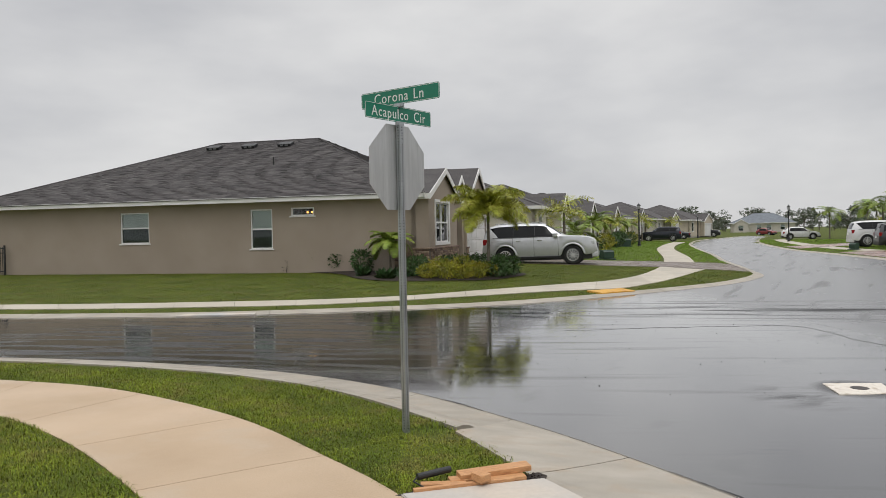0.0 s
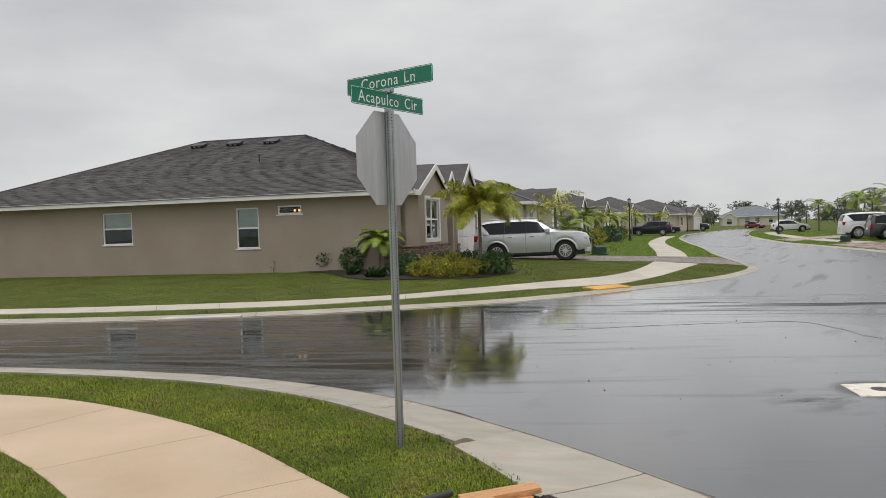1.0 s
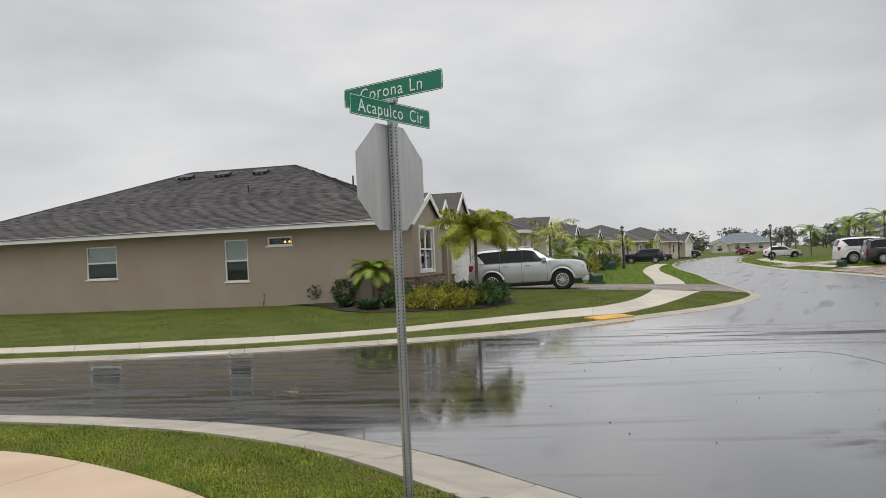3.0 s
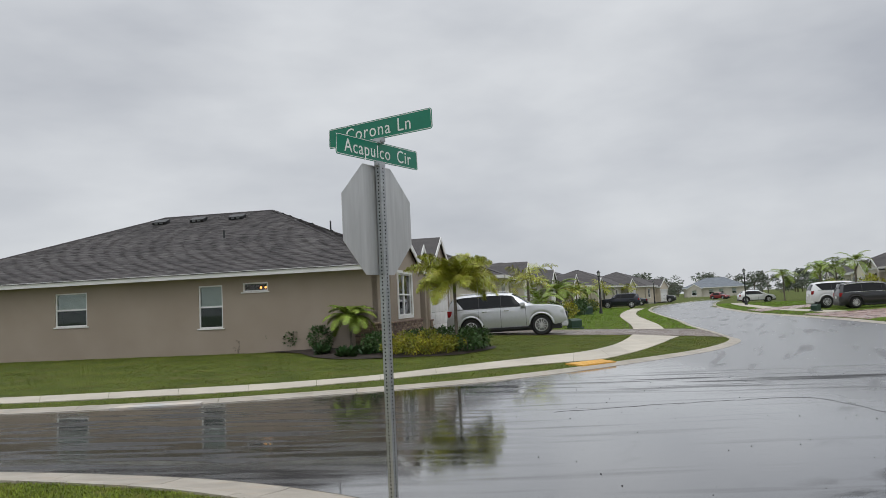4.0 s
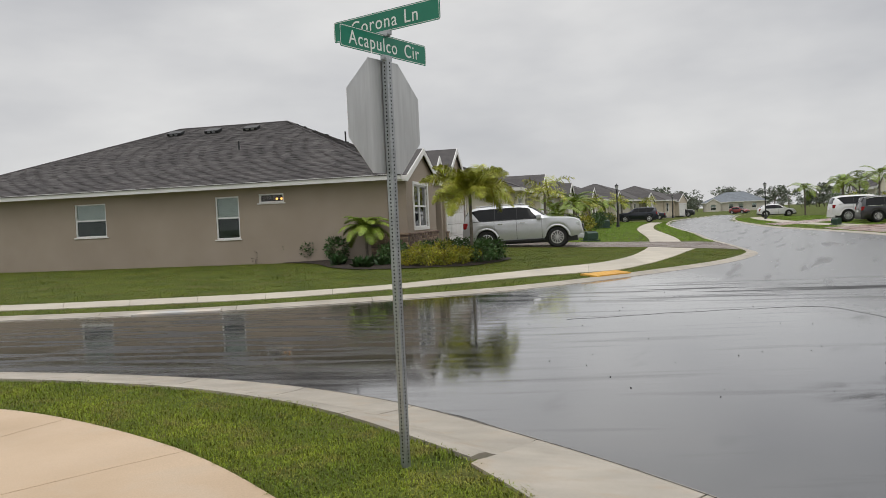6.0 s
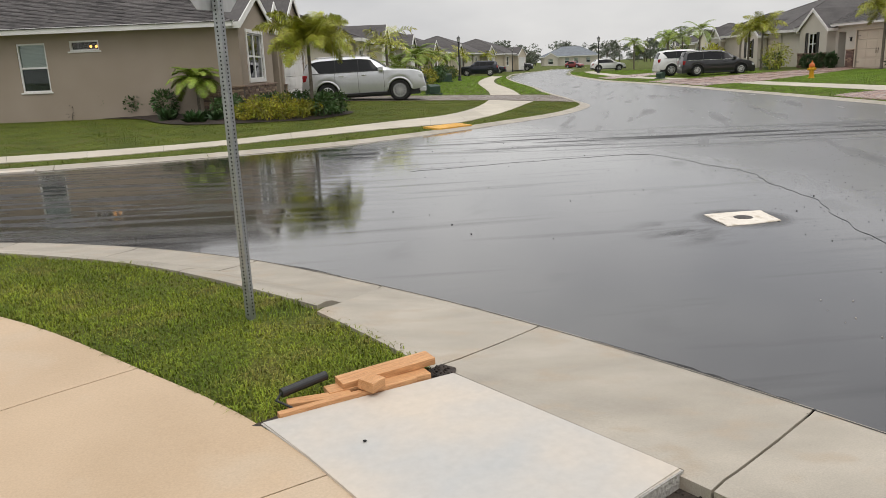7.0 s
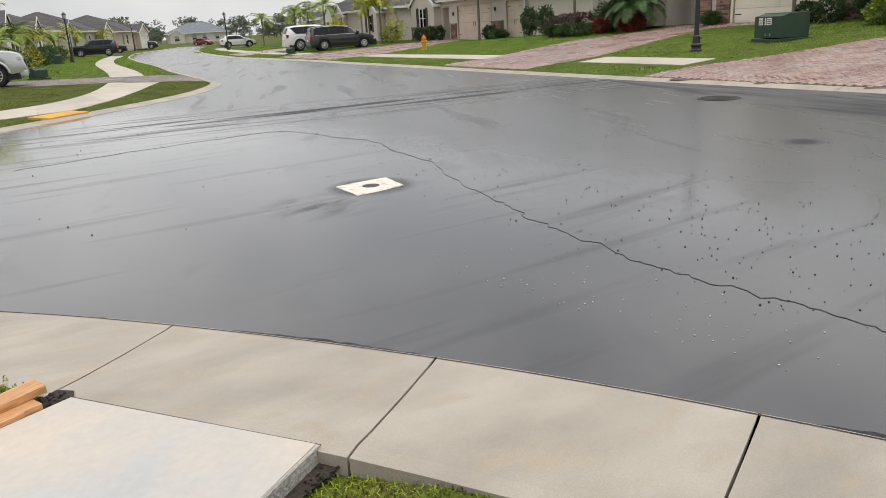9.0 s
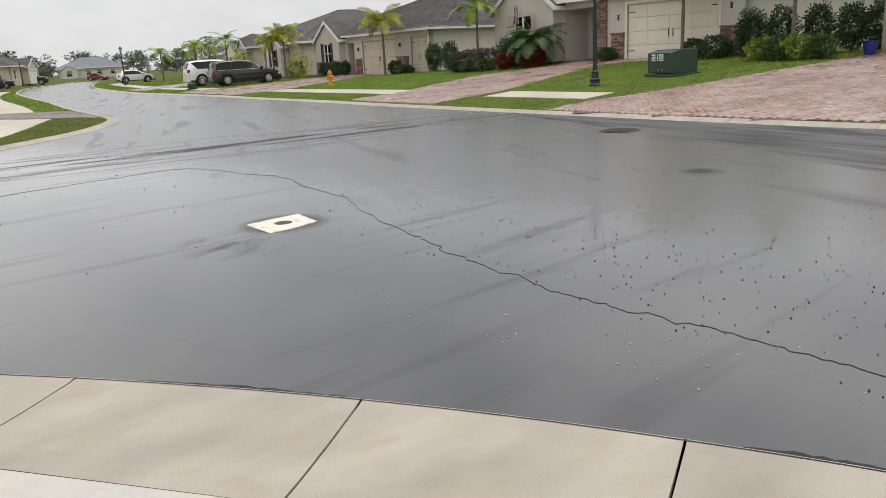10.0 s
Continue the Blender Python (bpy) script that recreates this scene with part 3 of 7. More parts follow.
footpath("footpath_right", along_c(2.25), M_WALK, "pale concrete footpath between two strips of lawn", 1.6, 0.02, 1, on_drive)


def paved(name, outline, turn, label, size=(0.22, 0.11), single_from=None, mat=M_PAVER):
    """A driveway of brick pavers, laid in rows over a bed of sand."""
    top = thing(name, Matrix(), label, "driveway", kind="structure")
    p = np.array(outline)
    c, s = math.cos(turn), math.sin(turn)
    local = np.stack([p[:, 0] * c + p[:, 1] * s, -p[:, 0] * s + p[:, 1] * c], 1)
    us, vs = np.arange(local[:, 0].min(), local[:, 0].max(), size[0]), np.arange(local[:, 1].min(), local[:, 1].max(), size[1])
    U, V = np.meshgrid(us, vs)
    U = U + (np.arange(len(vs)) % 2)[:, None] * size[0] / 2
    X, Y = U * c - V * s, U * s + V * c
    keep = inside(p, X, Y)
    X, Y = X[keep], Y[keep]
    rng = np.random.default_rng(5)
    if single_from:
        order = np.argsort(np.hypot(X - single_from[0], Y - single_from[1]))
        one = box(bmesh.new(), -size[0] / 2 + 0.004, -size[1] / 2 + 0.004, -0.04, size[0] / 2 - 0.004, size[1] / 2 - 0.004, 0, bevel=0.003)
        first = part("paver", one, mat, top)
        for n, i in enumerate(order[:300]):
            ob = first if n == 0 else first.copy()
            if n:
                scene.collection.objects.link(ob)
            ob.matrix_basis = pose(X[i], Y[i], max(float(ground_z(X[i], Y[i])), 0.05) + 0.020 + rng.uniform(-0.003, 0.003), 0, -3.6, math.degrees(turn))
        X, Y = X[order[300:]], Y[order[300:]]
    hu, hv = size[0] / 2 - 0.004, size[1] / 2 - 0.004
    verts = np.empty((len(X), 8, 3))
    lift = 0.020 + rng.uniform(-0.003, 0.003, len(X))
    for n, (a, b) in enumerate(((-1, -1), (1, -1), (1, 1), (-1, 1))):
        x, y = X + a * hu * c - b * hv * s, Y + a * hu * s + b * hv * c
        z = np.maximum(ground_z(x, y), 0.05)
        verts[:, n] = np.stack([x, y, z + lift], 1)
        verts[:, n + 4] = np.stack([x, y, z - 0.03], 1)
    base = np.arange(len(X)) * 8
    quads = np.concatenate([base[:, None] + np.array(q) for q in ((0, 1, 2, 3), (4, 5, 1, 0), (5, 6, 2, 1), (6, 7, 3, 2), (7, 4, 0, 3))])
    ob = raw("paver", verts.reshape(-1, 3), quads.tolist(), mat, top)
    tagged(ob, kind="stuff")
    # the sand bed under the pavers
    step = 0.5
    bx, by = np.meshgrid(np.arange(p[:, 0].min(), p[:, 0].max(), step), np.arange(p[:, 1].min(), p[:, 1].max(), step))
    ok = inside(p, bx, by)
    bv, bf = [], []
    for x, y in zip(bx[ok], by[ok]):
        k = len(bv)
        for dx, dy in ((-0.26, -0.26), (0.26, -0.26), (0.26, 0.26), (-0.26, 0.26)):
            bv.append((x + dx, y + dy, max(float(ground_z(x + dx, y + dy)), 0.046) + 0.008))
        bf.append((k, k + 1, k + 2, k + 3))
    raw("sand_bed", bv, bf, M_JOINT_SAND, top)
    return top


paved("driveway_right", DRIVES["r0"], radians(-14), "broad wet driveway of mottled red and grey pavers", single_from=(18.6, 2.5))
paved("driveway_cream_garage", DRIVES["r1"], radians(-14), "wet driveway of red brick pavers with a curved edge")
paved("driveway_tan_garage", DRIVES["r2"], radians(-14), "wet red paver driveway in front of a tan garage", (0.3, 0.2))
paved("driveway_far", DRIVES["r3"], radians(-14), "wet red paver driveway under two parked cars", (0.4, 0.3))
paved("driveway_corner", DRIVES["l1"], radians(-14.5), "damp grey-brown paver driveway under a silver car", mat=M_PAVER_BROWN)


# ---- houses ----
def wall_mesh(bm, length, height, thick, holes, m):
    """A wall from 0 to length along x and 0 to height, with its outer face at y = 0, and real openings."""
    xs = sorted({0.0, length, *[h[0] for h in holes], *[h[1] for h in holes]})
    zs = sorted({0.0, height, *[h[2] for h in holes], *[h[3] for h in holes]})

    def open_at(i, k):
        if not (0 <= i < len(xs) - 1 and 0 <= k < len(zs) - 1):
            return True
        cx, cz = (xs[i] + xs[i + 1]) / 2, (zs[k] + zs[k + 1]) / 2
        return any(h[0] < cx < h[1] and h[2] < cz < h[3] for h in holes)

    for i in range(len(xs) - 1):
        for k in range(len(zs) - 1):
            if open_at(i, k):
                continue
            x0, x1, z0, z1 = xs[i], xs[i + 1], zs[k], zs[k + 1]
            quads = [[(x0, 0, z0), (x1, 0, z0), (x1, 0, z1), (x0, 0, z1)], [(x0, thick, z0), (x0, thick, z1), (x1, thick, z1), (x1, thick, z0)]]
            if open_at(i - 1, k):
                quads.append([(x0, 0, z0), (x0, 0, z1), (x0, thick, z1), (x0, thick, z0)])
            if open_at(i + 1, k):
                quads.append([(x1, 0, z0), (x1, thick, z0), (x1, thick, z1), (x1, 0, z1)])
            if open_at(i, k - 1):
                quads.append([(x0, 0, z0), (x0, thick, z0), (x1, thick, z0), (x1, 0, z0)])
            if open_at(i, k + 1):
                quads.append([(x0, 0, z1), (x1, 0, z1), (x1, thick, z1), (x0, thick, z1)])
            for q in quads:
                poly(bm, [m @ Vector(p) for p in q])
    return bm


def window_unit(house, m, x0, x1, z0, z1, trim=0.0, sash=True, lit=False, shutters=None, columns=1):
    """A single-hung vinyl window with blinds and a screen, set in an opening of a wall with outer face y = 0."""
    w = new("window")
    w.parent = house
    w.matrix_basis = m
    f = 0.05
    bm = bmesh.new()
    for a, b, c, d in ((x0, x0 + f, z0, z1), (x1 - f, x1, z0, z1), (x0 + f, x1 - f, z0, z0 + f), (x0 + f, x1 - f, z1 - f, z1)):
        box(bm, a, 0.03, c, b, 0.12, d)
    zm = (z0 + z1) / 2
    if sash:
        box(bm, x0 + f, 0.04, zm - 0.03, x1 - f, 0.11, zm + 0.03)
    for k in range(1, columns):
        xc = x0 + (x1 - x0) * k / columns
        box(bm, xc - 0.045, 0.032, z0 + f, xc + 0.045, 0.115, z1 - f)
    part("frame", bm, M_VINYL, w)
    if trim:
        bm = bmesh.new()
        for a, b, c, d in ((x0 - trim, x0, z0 - trim, z1 + trim), (x1, x1 + trim, z0 - trim, z1 + trim), (x0, x1, z0 - trim, z0), (x0, x1, z1, z1 + trim)):
            box(bm, a, -0.04, c, b, 0.02, d)
        part("trim", bm, M_WHITE, w)
    else:
        bm = box(bmesh.new(), x0 - 0.06, -0.035, z0 - 0.05, x1 + 0.06, 0.03, z0 - 0.004, bevel=0.008)
        part("sill", bm, M_WHITE, w)
    for a, b, mat in (((zm + 0.03 if sash else z0 + f), z1 - f, M_GLASS), *(((z0 + f, zm - 0.03, M_SCREEN),) if sash else ())):
        bm = box(bmesh.new(), x0 + f, 0.07, a, x1 - f, 0.076, b)
        part("pane", bm, mat, w).visible_shadow = False
    if not lit:
        bm = bmesh.new()
        z = z0 + f + 0.02
        tilt = Matrix.Rotation(radians(62), 4, "X")
        while z < z1 - f:
            box(bm, x0 + f + 0.01, -0.022, -0.0015, x1 - f - 0.01, 0.022, 0.0015, Matrix.Translation((0, 0.115, z)) @ tilt)
            z += 0.042
        part("blind", bm, M_BLIND, w)
    # plain box behind the panes, its dark paint standing in for indoor shade
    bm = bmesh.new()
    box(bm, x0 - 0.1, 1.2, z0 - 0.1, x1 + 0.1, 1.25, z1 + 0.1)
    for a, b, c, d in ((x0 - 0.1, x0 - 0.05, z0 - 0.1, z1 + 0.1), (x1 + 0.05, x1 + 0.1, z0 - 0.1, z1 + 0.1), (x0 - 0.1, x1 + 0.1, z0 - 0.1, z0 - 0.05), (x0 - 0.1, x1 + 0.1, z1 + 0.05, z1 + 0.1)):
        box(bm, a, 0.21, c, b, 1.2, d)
    part("room", bm, M_ROOM_SHADE, w)
    if lit:
        for k in range(3):
            bm = bmesh.new()
            bmesh.ops.create_uvsphere(bm, u_segments=10, v_segments=6, radius=0.045, matrix=Matrix.Translation((x0 + (x1 - x0) * (0.5 + 0.19 * k), 0.5, z0 + 0.15)))
            part("bulb", bm, M_WARM, w, "warm glowing lamp bulb")
    if shutters:
        for a in (x0 - 0.42, x1 + 0.06):
            bm = bmesh.new()
            box(bm, a, -0.05, z0 - 0.05, a + 0.06, -0.004, z1 + 0.05)
            box(bm, a + 0.30, -0.05, z0 - 0.05, a + 0.36, -0.004, z1 + 0.05)
            for z in np.arange(z0, z1, 0.075):
                box(bm, a + 0.06, -0.04, z, a + 0.30, -0.006, z + 0.055)
            part("shutter", bm, shutters, w)
    return w


def garage_door(house, m, x0, x1, h, mat, hinges=False):
    """A sectional door of raised panels in a trimmed opening."""
    d = new("garage_door")
    d.parent = house
    d.matrix_basis = m
    rows, step = 4, h / 4
    cols = max(2, round((x1 - x0) / 1.2))
    for r in range(rows):
        bm = box(bmesh.new(), x0, 0.08, r * step + 0.006, x1, 0.12, (r + 1) * step - 0.006)
        for c in range(cols):
            w = (x1 - x0) / cols
            box(bm, x0 + c * w + 0.10, 0.066, r * step + 0.10, x0 + (c + 1) * w - 0.10, 0.09, (r + 1) * step - 0.10, bevel=0.008)
        part("panel", bm, mat, d)
    bm = bmesh.new()
    for a, b, z0, z1 in ((x0 - 0.14, x0, 0, h + 0.14), (x1, x1 + 0.14, 0, h + 0.14), (x0, x1, h, h + 0.14)):
        box(bm, a, -0.03, z0, b, 0.10, z1)
    part("trim", bm, mat, d)
    if hinges:
        for z in (h * 0.15, h * 0.85):
            for a in (x0 + 0.05, x1 - 0.40):
                part("strap_hinge", box(bmesh.new(), a, 0.055, z - 0.02, a + 0.35, 0.066, z + 0.02), M_DARK, d)
        for a in (-0.12, 0.12):
            part("pull_handle", box(bmesh.new(), (x0 + x1) / 2 + a - 0.015, 0.04, h * 0.38, (x0 + x1) / 2 + a + 0.015, 0.066, h * 0.52, bevel=0.005), M_DARK, d)
    return d


def stone_band(house, m, x0, x1, z0, z1, mat=None, seed=0, ends=True):
    """A band of rough stones laid in courses, with a cap, in front of a wall face y = 0."""
    b = new("stone_band")
    b.parent = house
    b.matrix_basis = m
    part("backing", box(bmesh.new(), x0, -0.05, z0, x1, -0.003, z1), M_MORTAR, b)
    rng = random.Random(seed)
    one = bmesh.new()
    bmesh.ops.create_cube(one, size=1)
    bmesh.ops.bevel(one, geom=one.edges[:], offset=0.06, segments=1, affect="EDGES")
    first = None
    z = z0
    while z < z1 - 0.04:
        h = min(rng.uniform(0.06, 0.13), z1 - z)
        x = x0
        while x < x1 - 0.03:
            w = min(rng.uniform(0.14, 0.42), x1 - x)
            deep = 0.05 + rng.uniform(0, 0.035)
            if first is None:
                stone = first = part("stone", one, mat or M_STONE, b)
            else:
                stone = first.copy()
                scene.collection.objects.link(stone)
            stone.matrix_basis = Matrix.Translation((x + w / 2, -0.03 - deep / 2, z + h / 2)) @ Matrix.Diagonal((w - 0.012, deep, h - 0.010, 1))
            x += w
        z += h
    part("cap", box(bmesh.new(), x0 - 0.03, -0.13, z1, x1 + 0.03, -0.003, z1 + 0.06, bevel=0.01), mat or M_STONE, b)
    return b


def shingles(roof, corners, down, mat, seed=0, singles=0):
    """Courses of shingles on a sloping plane with the given outline; down: the way the water runs."""
    p = [Vector(c) for c in corners]
    nrm = (p[1] - p[0]).cross(p[2] - p[0]).normalized()
    if nrm.z < 0:
        nrm = -nrm
    dn = Vector(down)
    dn = (dn - nrm * dn.dot(nrm)).normalized()
    across = nrm.cross(dn)
    flat = np.array([((q - p[0]).dot(across), (q - p[0]).dot(dn)) for q in p])
    rng = np.random.default_rng(seed)
    verts, faces = [], []
    course = 0.145
    for v in np.arange(flat[:, 1].min(), flat[:, 1].max(), course):
        u = flat[:, 0].min() - rng.uniform(0, 0.5)
        while u < flat[:, 0].max():
            w = rng.uniform(0.16, 0.42)
            if inside(flat, np.array([u + w / 2]), np.array([v + course / 2]))[0]:
                up, low = 0.004, 0.014 + rng.choice([0, 0.008])
                k = len(verts)
                for a, b, o in ((u + 0.004, v - 0.03, up), (u + w - 0.004, v - 0.03, up), (u + w - 0.004, v + course, low), (u + 0.004, v + course, low), (u + 0.004, v + course, 0), (u + w - 0.004, v + course, 0)):
                    verts.append(tuple(p[0] + across * a + dn * b + nrm * o))
                faces += [(k, k + 1, k + 2, k + 3), (k + 3, k + 2, k + 5, k + 4)]
            u += w
    if singles:
        cut = len(verts) - singles * 6
        for k in range(cut, len(verts), 6):
            raw("shingle", verts[k:k + 6], [(0, 1, 2, 3), (3, 2, 5, 4)], mat, roof)
        verts, faces = verts[:cut], faces[:cut // 3]
    ob = raw("shingle", verts, faces, mat, roof)
    return tagged(ob, kind="stuff")


def place_on(m, origin, along):
    """A frame whose x runs along a wall seen from outside, y into it."""
    a = Vector(along).normalized()
    return Matrix(((a.x, -a.y, 0, origin[0]), (a.y, a.x, 0, origin[1]), (0, 0, 1, 0), (0, 0, 0, 1)))


def house(name, x, y, z, turn, W, D, label, wall_mat, H=2.85, pitch=0.44, over=0.45, front=(), left=(), right=(), gables=(), fine=False, roof_mat=None, nose=0.0):
    """A one-storey house. Its front runs along its own x from 0 to W, seen from the street; y goes in to the back, D.
    front, left, right: (kind, from, to, ...). gables: (from, to, forward, wall top)."""
    h = thing(name, pose(x, y, z, 0, 0, turn), label, "house")
    roof_mat = roof_mat or M_ROOF
    spots = {"front": (place_on(None, (0, 0), (1, 0)), W, front), "left": (place_on(None, (0, D), (0, -1)), D, left), "right": (place_on(None, (W, 0), (0, 1)), D, right),
             "back": (place_on(None, (W, D), (-1, 0)), W, ())}
    for key, (m, length, feats) in spots.items():
        holes = [(f[1], f[2], f[3], f[4]) for f in feats if f[0] in ("window", "hole")] + [(f[1], f[2], -0.01, f[3]) for f in feats if f[0] in ("garage", "recess")]
        bm = wall_mesh(bmesh.new(), length, H, 0.2, [(a, b, max(c, 0.0), d) for a, b, c, d in holes], m)
        part("wall", bm, wall_mat, h)
        for f in feats:
            fit_out(h, m, f, wall_mat)
    part("floor_slab", box(bmesh.new(), 0.02, 0.02, -0.6, W - 0.02, D - 0.02, -0.02), M_SLAB_EDGE, h)
    for g in gables:
        u0, u1, fwd = g[0], g[1], g[2]
        feats = g[3] if len(g) > 3 else ()
        top = g[4] if len(g) > 4 else H
        peak = top + (u1 - u0) / 2 * (g[5] if len(g) > 5 else 0.62)
        m = place_on(None, (u0, -fwd), (1, 0))
        length = u1 - u0
        holes = [(f[1], f[2], f[3], f[4]) for f in feats if f[0] == "window"] + [(f[1], f[2], 0.0, f[3]) for f in feats if f[0] in ("garage", "recess")]
        bm = wall_mesh(bmesh.new(), length, top, 0.2, holes, m)
        poly(bm, [m @ Vector(p) for p in ((0, 0, top), (length, 0, top), (length / 2, 0, peak))])
        for s, e in ((0, 0.2), (length - 0.2, length)):
            box(bm, u0 + s, -fwd + 0.2, 0, u0 + e, 0.0, top)
        part("gable_wall", bm, wall_mat, h)
        for f in feats:
            fit_out(h, m, f, wall_mat)
        o, um = 0.3, (u0 + u1) / 2
        drop = o * (peak - top) / (length / 2)
        yf = -fwd - 0.13
        back = (peak - H) / pitch - over + 0.3
        for a, s in ((u0 - o, -1), (u1 + o, 1)):
            low_back = max(0.0, (top - drop - H) / pitch - over) + 0.4
            quad = [(a, yf, top - drop), (um, yf, peak), (um, back, peak), (a, low_back, top - drop)]
            quad = [(p[0], p[1], p[2] + 0.06) for p in quad]
            slope = part("gable_roof", slab(bmesh.new(), quad, (0, 0, -0.10)), roof_mat, h)
            rake = [(a, yf - 0.03, top - drop - 0.17), (um, yf - 0.03, peak - 0.17), (um, yf - 0.03, peak + 0.07), (a, yf - 0.03, top - drop + 0.07)]
            part("rake_board", slab(bmesh.new(), rake, (0, 0.035, 0)), M_WHITE, h)
            part("fascia", box(bmesh.new(), a - 0.02, yf, top - drop - 0.15, a + 0.02, 0.0, top - drop + 0.05), M_WHITE, h)
    e = [(-over, -over), (W + over, -over), (W + over, D + over), (-over, D + over)]
    half = min(W, D) / 2 + over
    rise, zt = half * pitch, H + 0.12
    if D >= W:
        r0, r1 = (W / 2, half - over - nose, zt + rise), (W / 2, D + over - half - 1.2 * nose, zt + rise)
        planes = [([(*e[0], zt), (*e[1], zt), r0], (0, -1, 0)), ([(*e[2], zt), (*e[3], zt), r1], (0, 1, 0)), ([(*e[1], zt), (*e[2], zt), r1, r0], (1, 0, 0)), ([(*e[3], zt), (*e[0], zt), r0, r1], (-1, 0, 0))]
    else:
        r0, r1 = (half - over, D / 2, zt + rise), (W + over - half, D / 2, zt + rise)
        planes = [([(*e[0], zt), (*e[1], zt), r1, r0], (0, -1, 0)), ([(*e[2], zt), (*e[3], zt), r0, r1], (0, 1, 0)), ([(*e[1], zt), (*e[2], zt), r1], (1, 0, 0)), ([(*e[3], zt), (*e[0], zt), r0], (-1, 0, 0))]
    for n, (pts, dn) in enumerate(planes):
        slope = part("roof", slab(bmesh.new(), pts, (0, 0, -0.06)), roof_mat, h)
        if fine and n != 1:
            shingles(slope, pts, (dn[0], dn[1], -0.5), M_SHINGLE, n, 300 if n == 3 and D > 20 else 0)
    bm = bmesh.new()
    for c, r in zip(e, (r0, r0, r1, r1) if D >= W else (r0, r1, r1, r0)):
        bar(bm, (*c, zt + 0.0), (*r[:2], r[2] + 0.0), 0.045, sides=6)
    bar(bm, r0, r1, 0.05, sides=6)
    part("ridge_cap", bm, roof_mat, h)
    bm = bmesh.new()
    poly(bm, [(p[0], p[1], H + 0.002) for p in e])
    part("soffit", bm, M_WHITE, h)
    for a, b in zip(e, e[1:] + e[:1]):
        bm = bmesh.new()
        x0, x1, y0, y1 = min(a[0], b[0]), max(a[0], b[0]), min(a[1], b[1]), max(a[1], b[1])
        box(bm, x0 - 0.02, y0 - 0.02, H - 0.05, x1 + 0.02, y1 + 0.02, H + 0.145)
        part("fascia", bm, M_WHITE, h)
    return h


def fit_out(h, m, f, wall_mat):
    """Fills one opening or clads one stretch of a wall."""
    if f[0] == "window":
        window_unit(h, m, f[1], f[2], f[3], f[4], **(f[5] if len(f) > 5 else {}))
    elif f[0] == "garage":
        garage_door(h, m, f[1], f[2], f[3], f[4], f[5] if len(f) > 5 else False)
    elif f[0] == "recess":
        bm = bmesh.new()
        box(bm, f[1], 1.6, 0, f[2], 1.7, f[3])
        box(bm, f[1] - 0.1, 0.2, 0, f[1], 1.7, f[3])
        box(bm, f[2], 0.2, 0, f[2] + 0.1, 1.7, f[3])
        box(bm, f[1], 0.2, f[3], f[2], 1.7, f[3] + 0.1)
        ob = part("porch", bm, wall_mat, h)
        ob.matrix_basis = m
        c = (f[1] + f[2]) / 2
        bm = box(bmesh.new(), c - 0.46, 1.55, 0.02, c + 0.46, 1.598, 2.05)
        for z0, z1 in ((0.25, 0.95), (1.1, 1.9)):
            for s in (-0.36, 0.06):
                box(bm, c + s, 1.535, z0, c + s + 0.30, 1.56, z1, bevel=0.008)
        ob = part("front_door", bm, f[4] if len(f) > 4 else M_DARK, h)
        ob.matrix_basis = m
    elif f[0] == "stone":
        stone_band(h, m, f[1], f[2], f[3], f[4], f[5] if len(f) > 5 else None, seed=int(f[1] * 10))
    elif f[0] == "lamp":
        bm = box(bmesh.new(), f[1] - 0.05, -0.12, f[2], f[1] + 0.05, -0.02, f[2] + 0.22, bevel=0.01)
        box(bm, f[1] - 0.07, -0.14, f[2] + 0.22, f[1] + 0.07, 0.0, f[2] + 0.25)
        ob = part("wall_lamp", bm, M_DARK, h)
        ob.matrix_basis = m
    elif f[0] == "pipe":
        bm = bmesh.new()
        bar(bm, (f[1], -0.05, 0.1), (f[1], -0.05, 2.6), 0.045, sides=8)
        bar(bm, (f[1], -0.05, 2.6), (f[1], -0.42, 2.82), 0.045, sides=8)
        bar(bm, (f[1], -0.05, 0.12), (f[1], -0.30, 0.05), 0.045, sides=8)
        ob = part("downspout", bm, M_WHITE, h)
        ob.matrix_basis = m


def from_corner(s):
    return 20.84 - s


corner_house = house("corner_house", 0.04 - 0.44 * 0.968, 21.33 + 0.44 * 0.25, 0.45, 75.5, 14.8, 20.4, "tan stucco house with a grey shingle hip roof and white eaves", M_STUCCO, fine=True, pitch=0.415, nose=0.44,
      left=[("window", from_corner(13.24), from_corner(11.88), 1.26, 2.54), ("window", from_corner(7.28), from_corner(6.33), 0.97, 2.54), ("window", from_corner(5.53), from_corner(4.55), 2.24, 2.57, dict(sash=False, lit=True)), ("stone", 19.55, 20.92, -0.1, 0.86)],
      front=[("hole", 4.75, 6.6, 0.0, 2.5), ("hole", 7.0, 11.75, 0.0, 2.2), ("hole", 1.0, 3.2, 1.1, 2.67), ("window", 13.0, 13.9, 0.9, 2.3), ("lamp", 6.6, 1.7)],
      gables=[(0, 4.75, 0.5, [("window", 1.0, 3.2, 1.1, 2.67, dict(trim=0.11, columns=2)), ("stone", 0.0, 4.75, -0.1, 0.86)], 3.02, 0.42), (4.7, 6.9, 0.40, [("recess", 0.3, 1.6, 2.4)], 3.15, 0.75),
              (6.6, 12.2, 0.5, [("garage", 0.4, 5.15, 2.2, M_WHITE), ("stone", 0.0, 0.25, 0, 0.75)], 2.85, 0.62)])

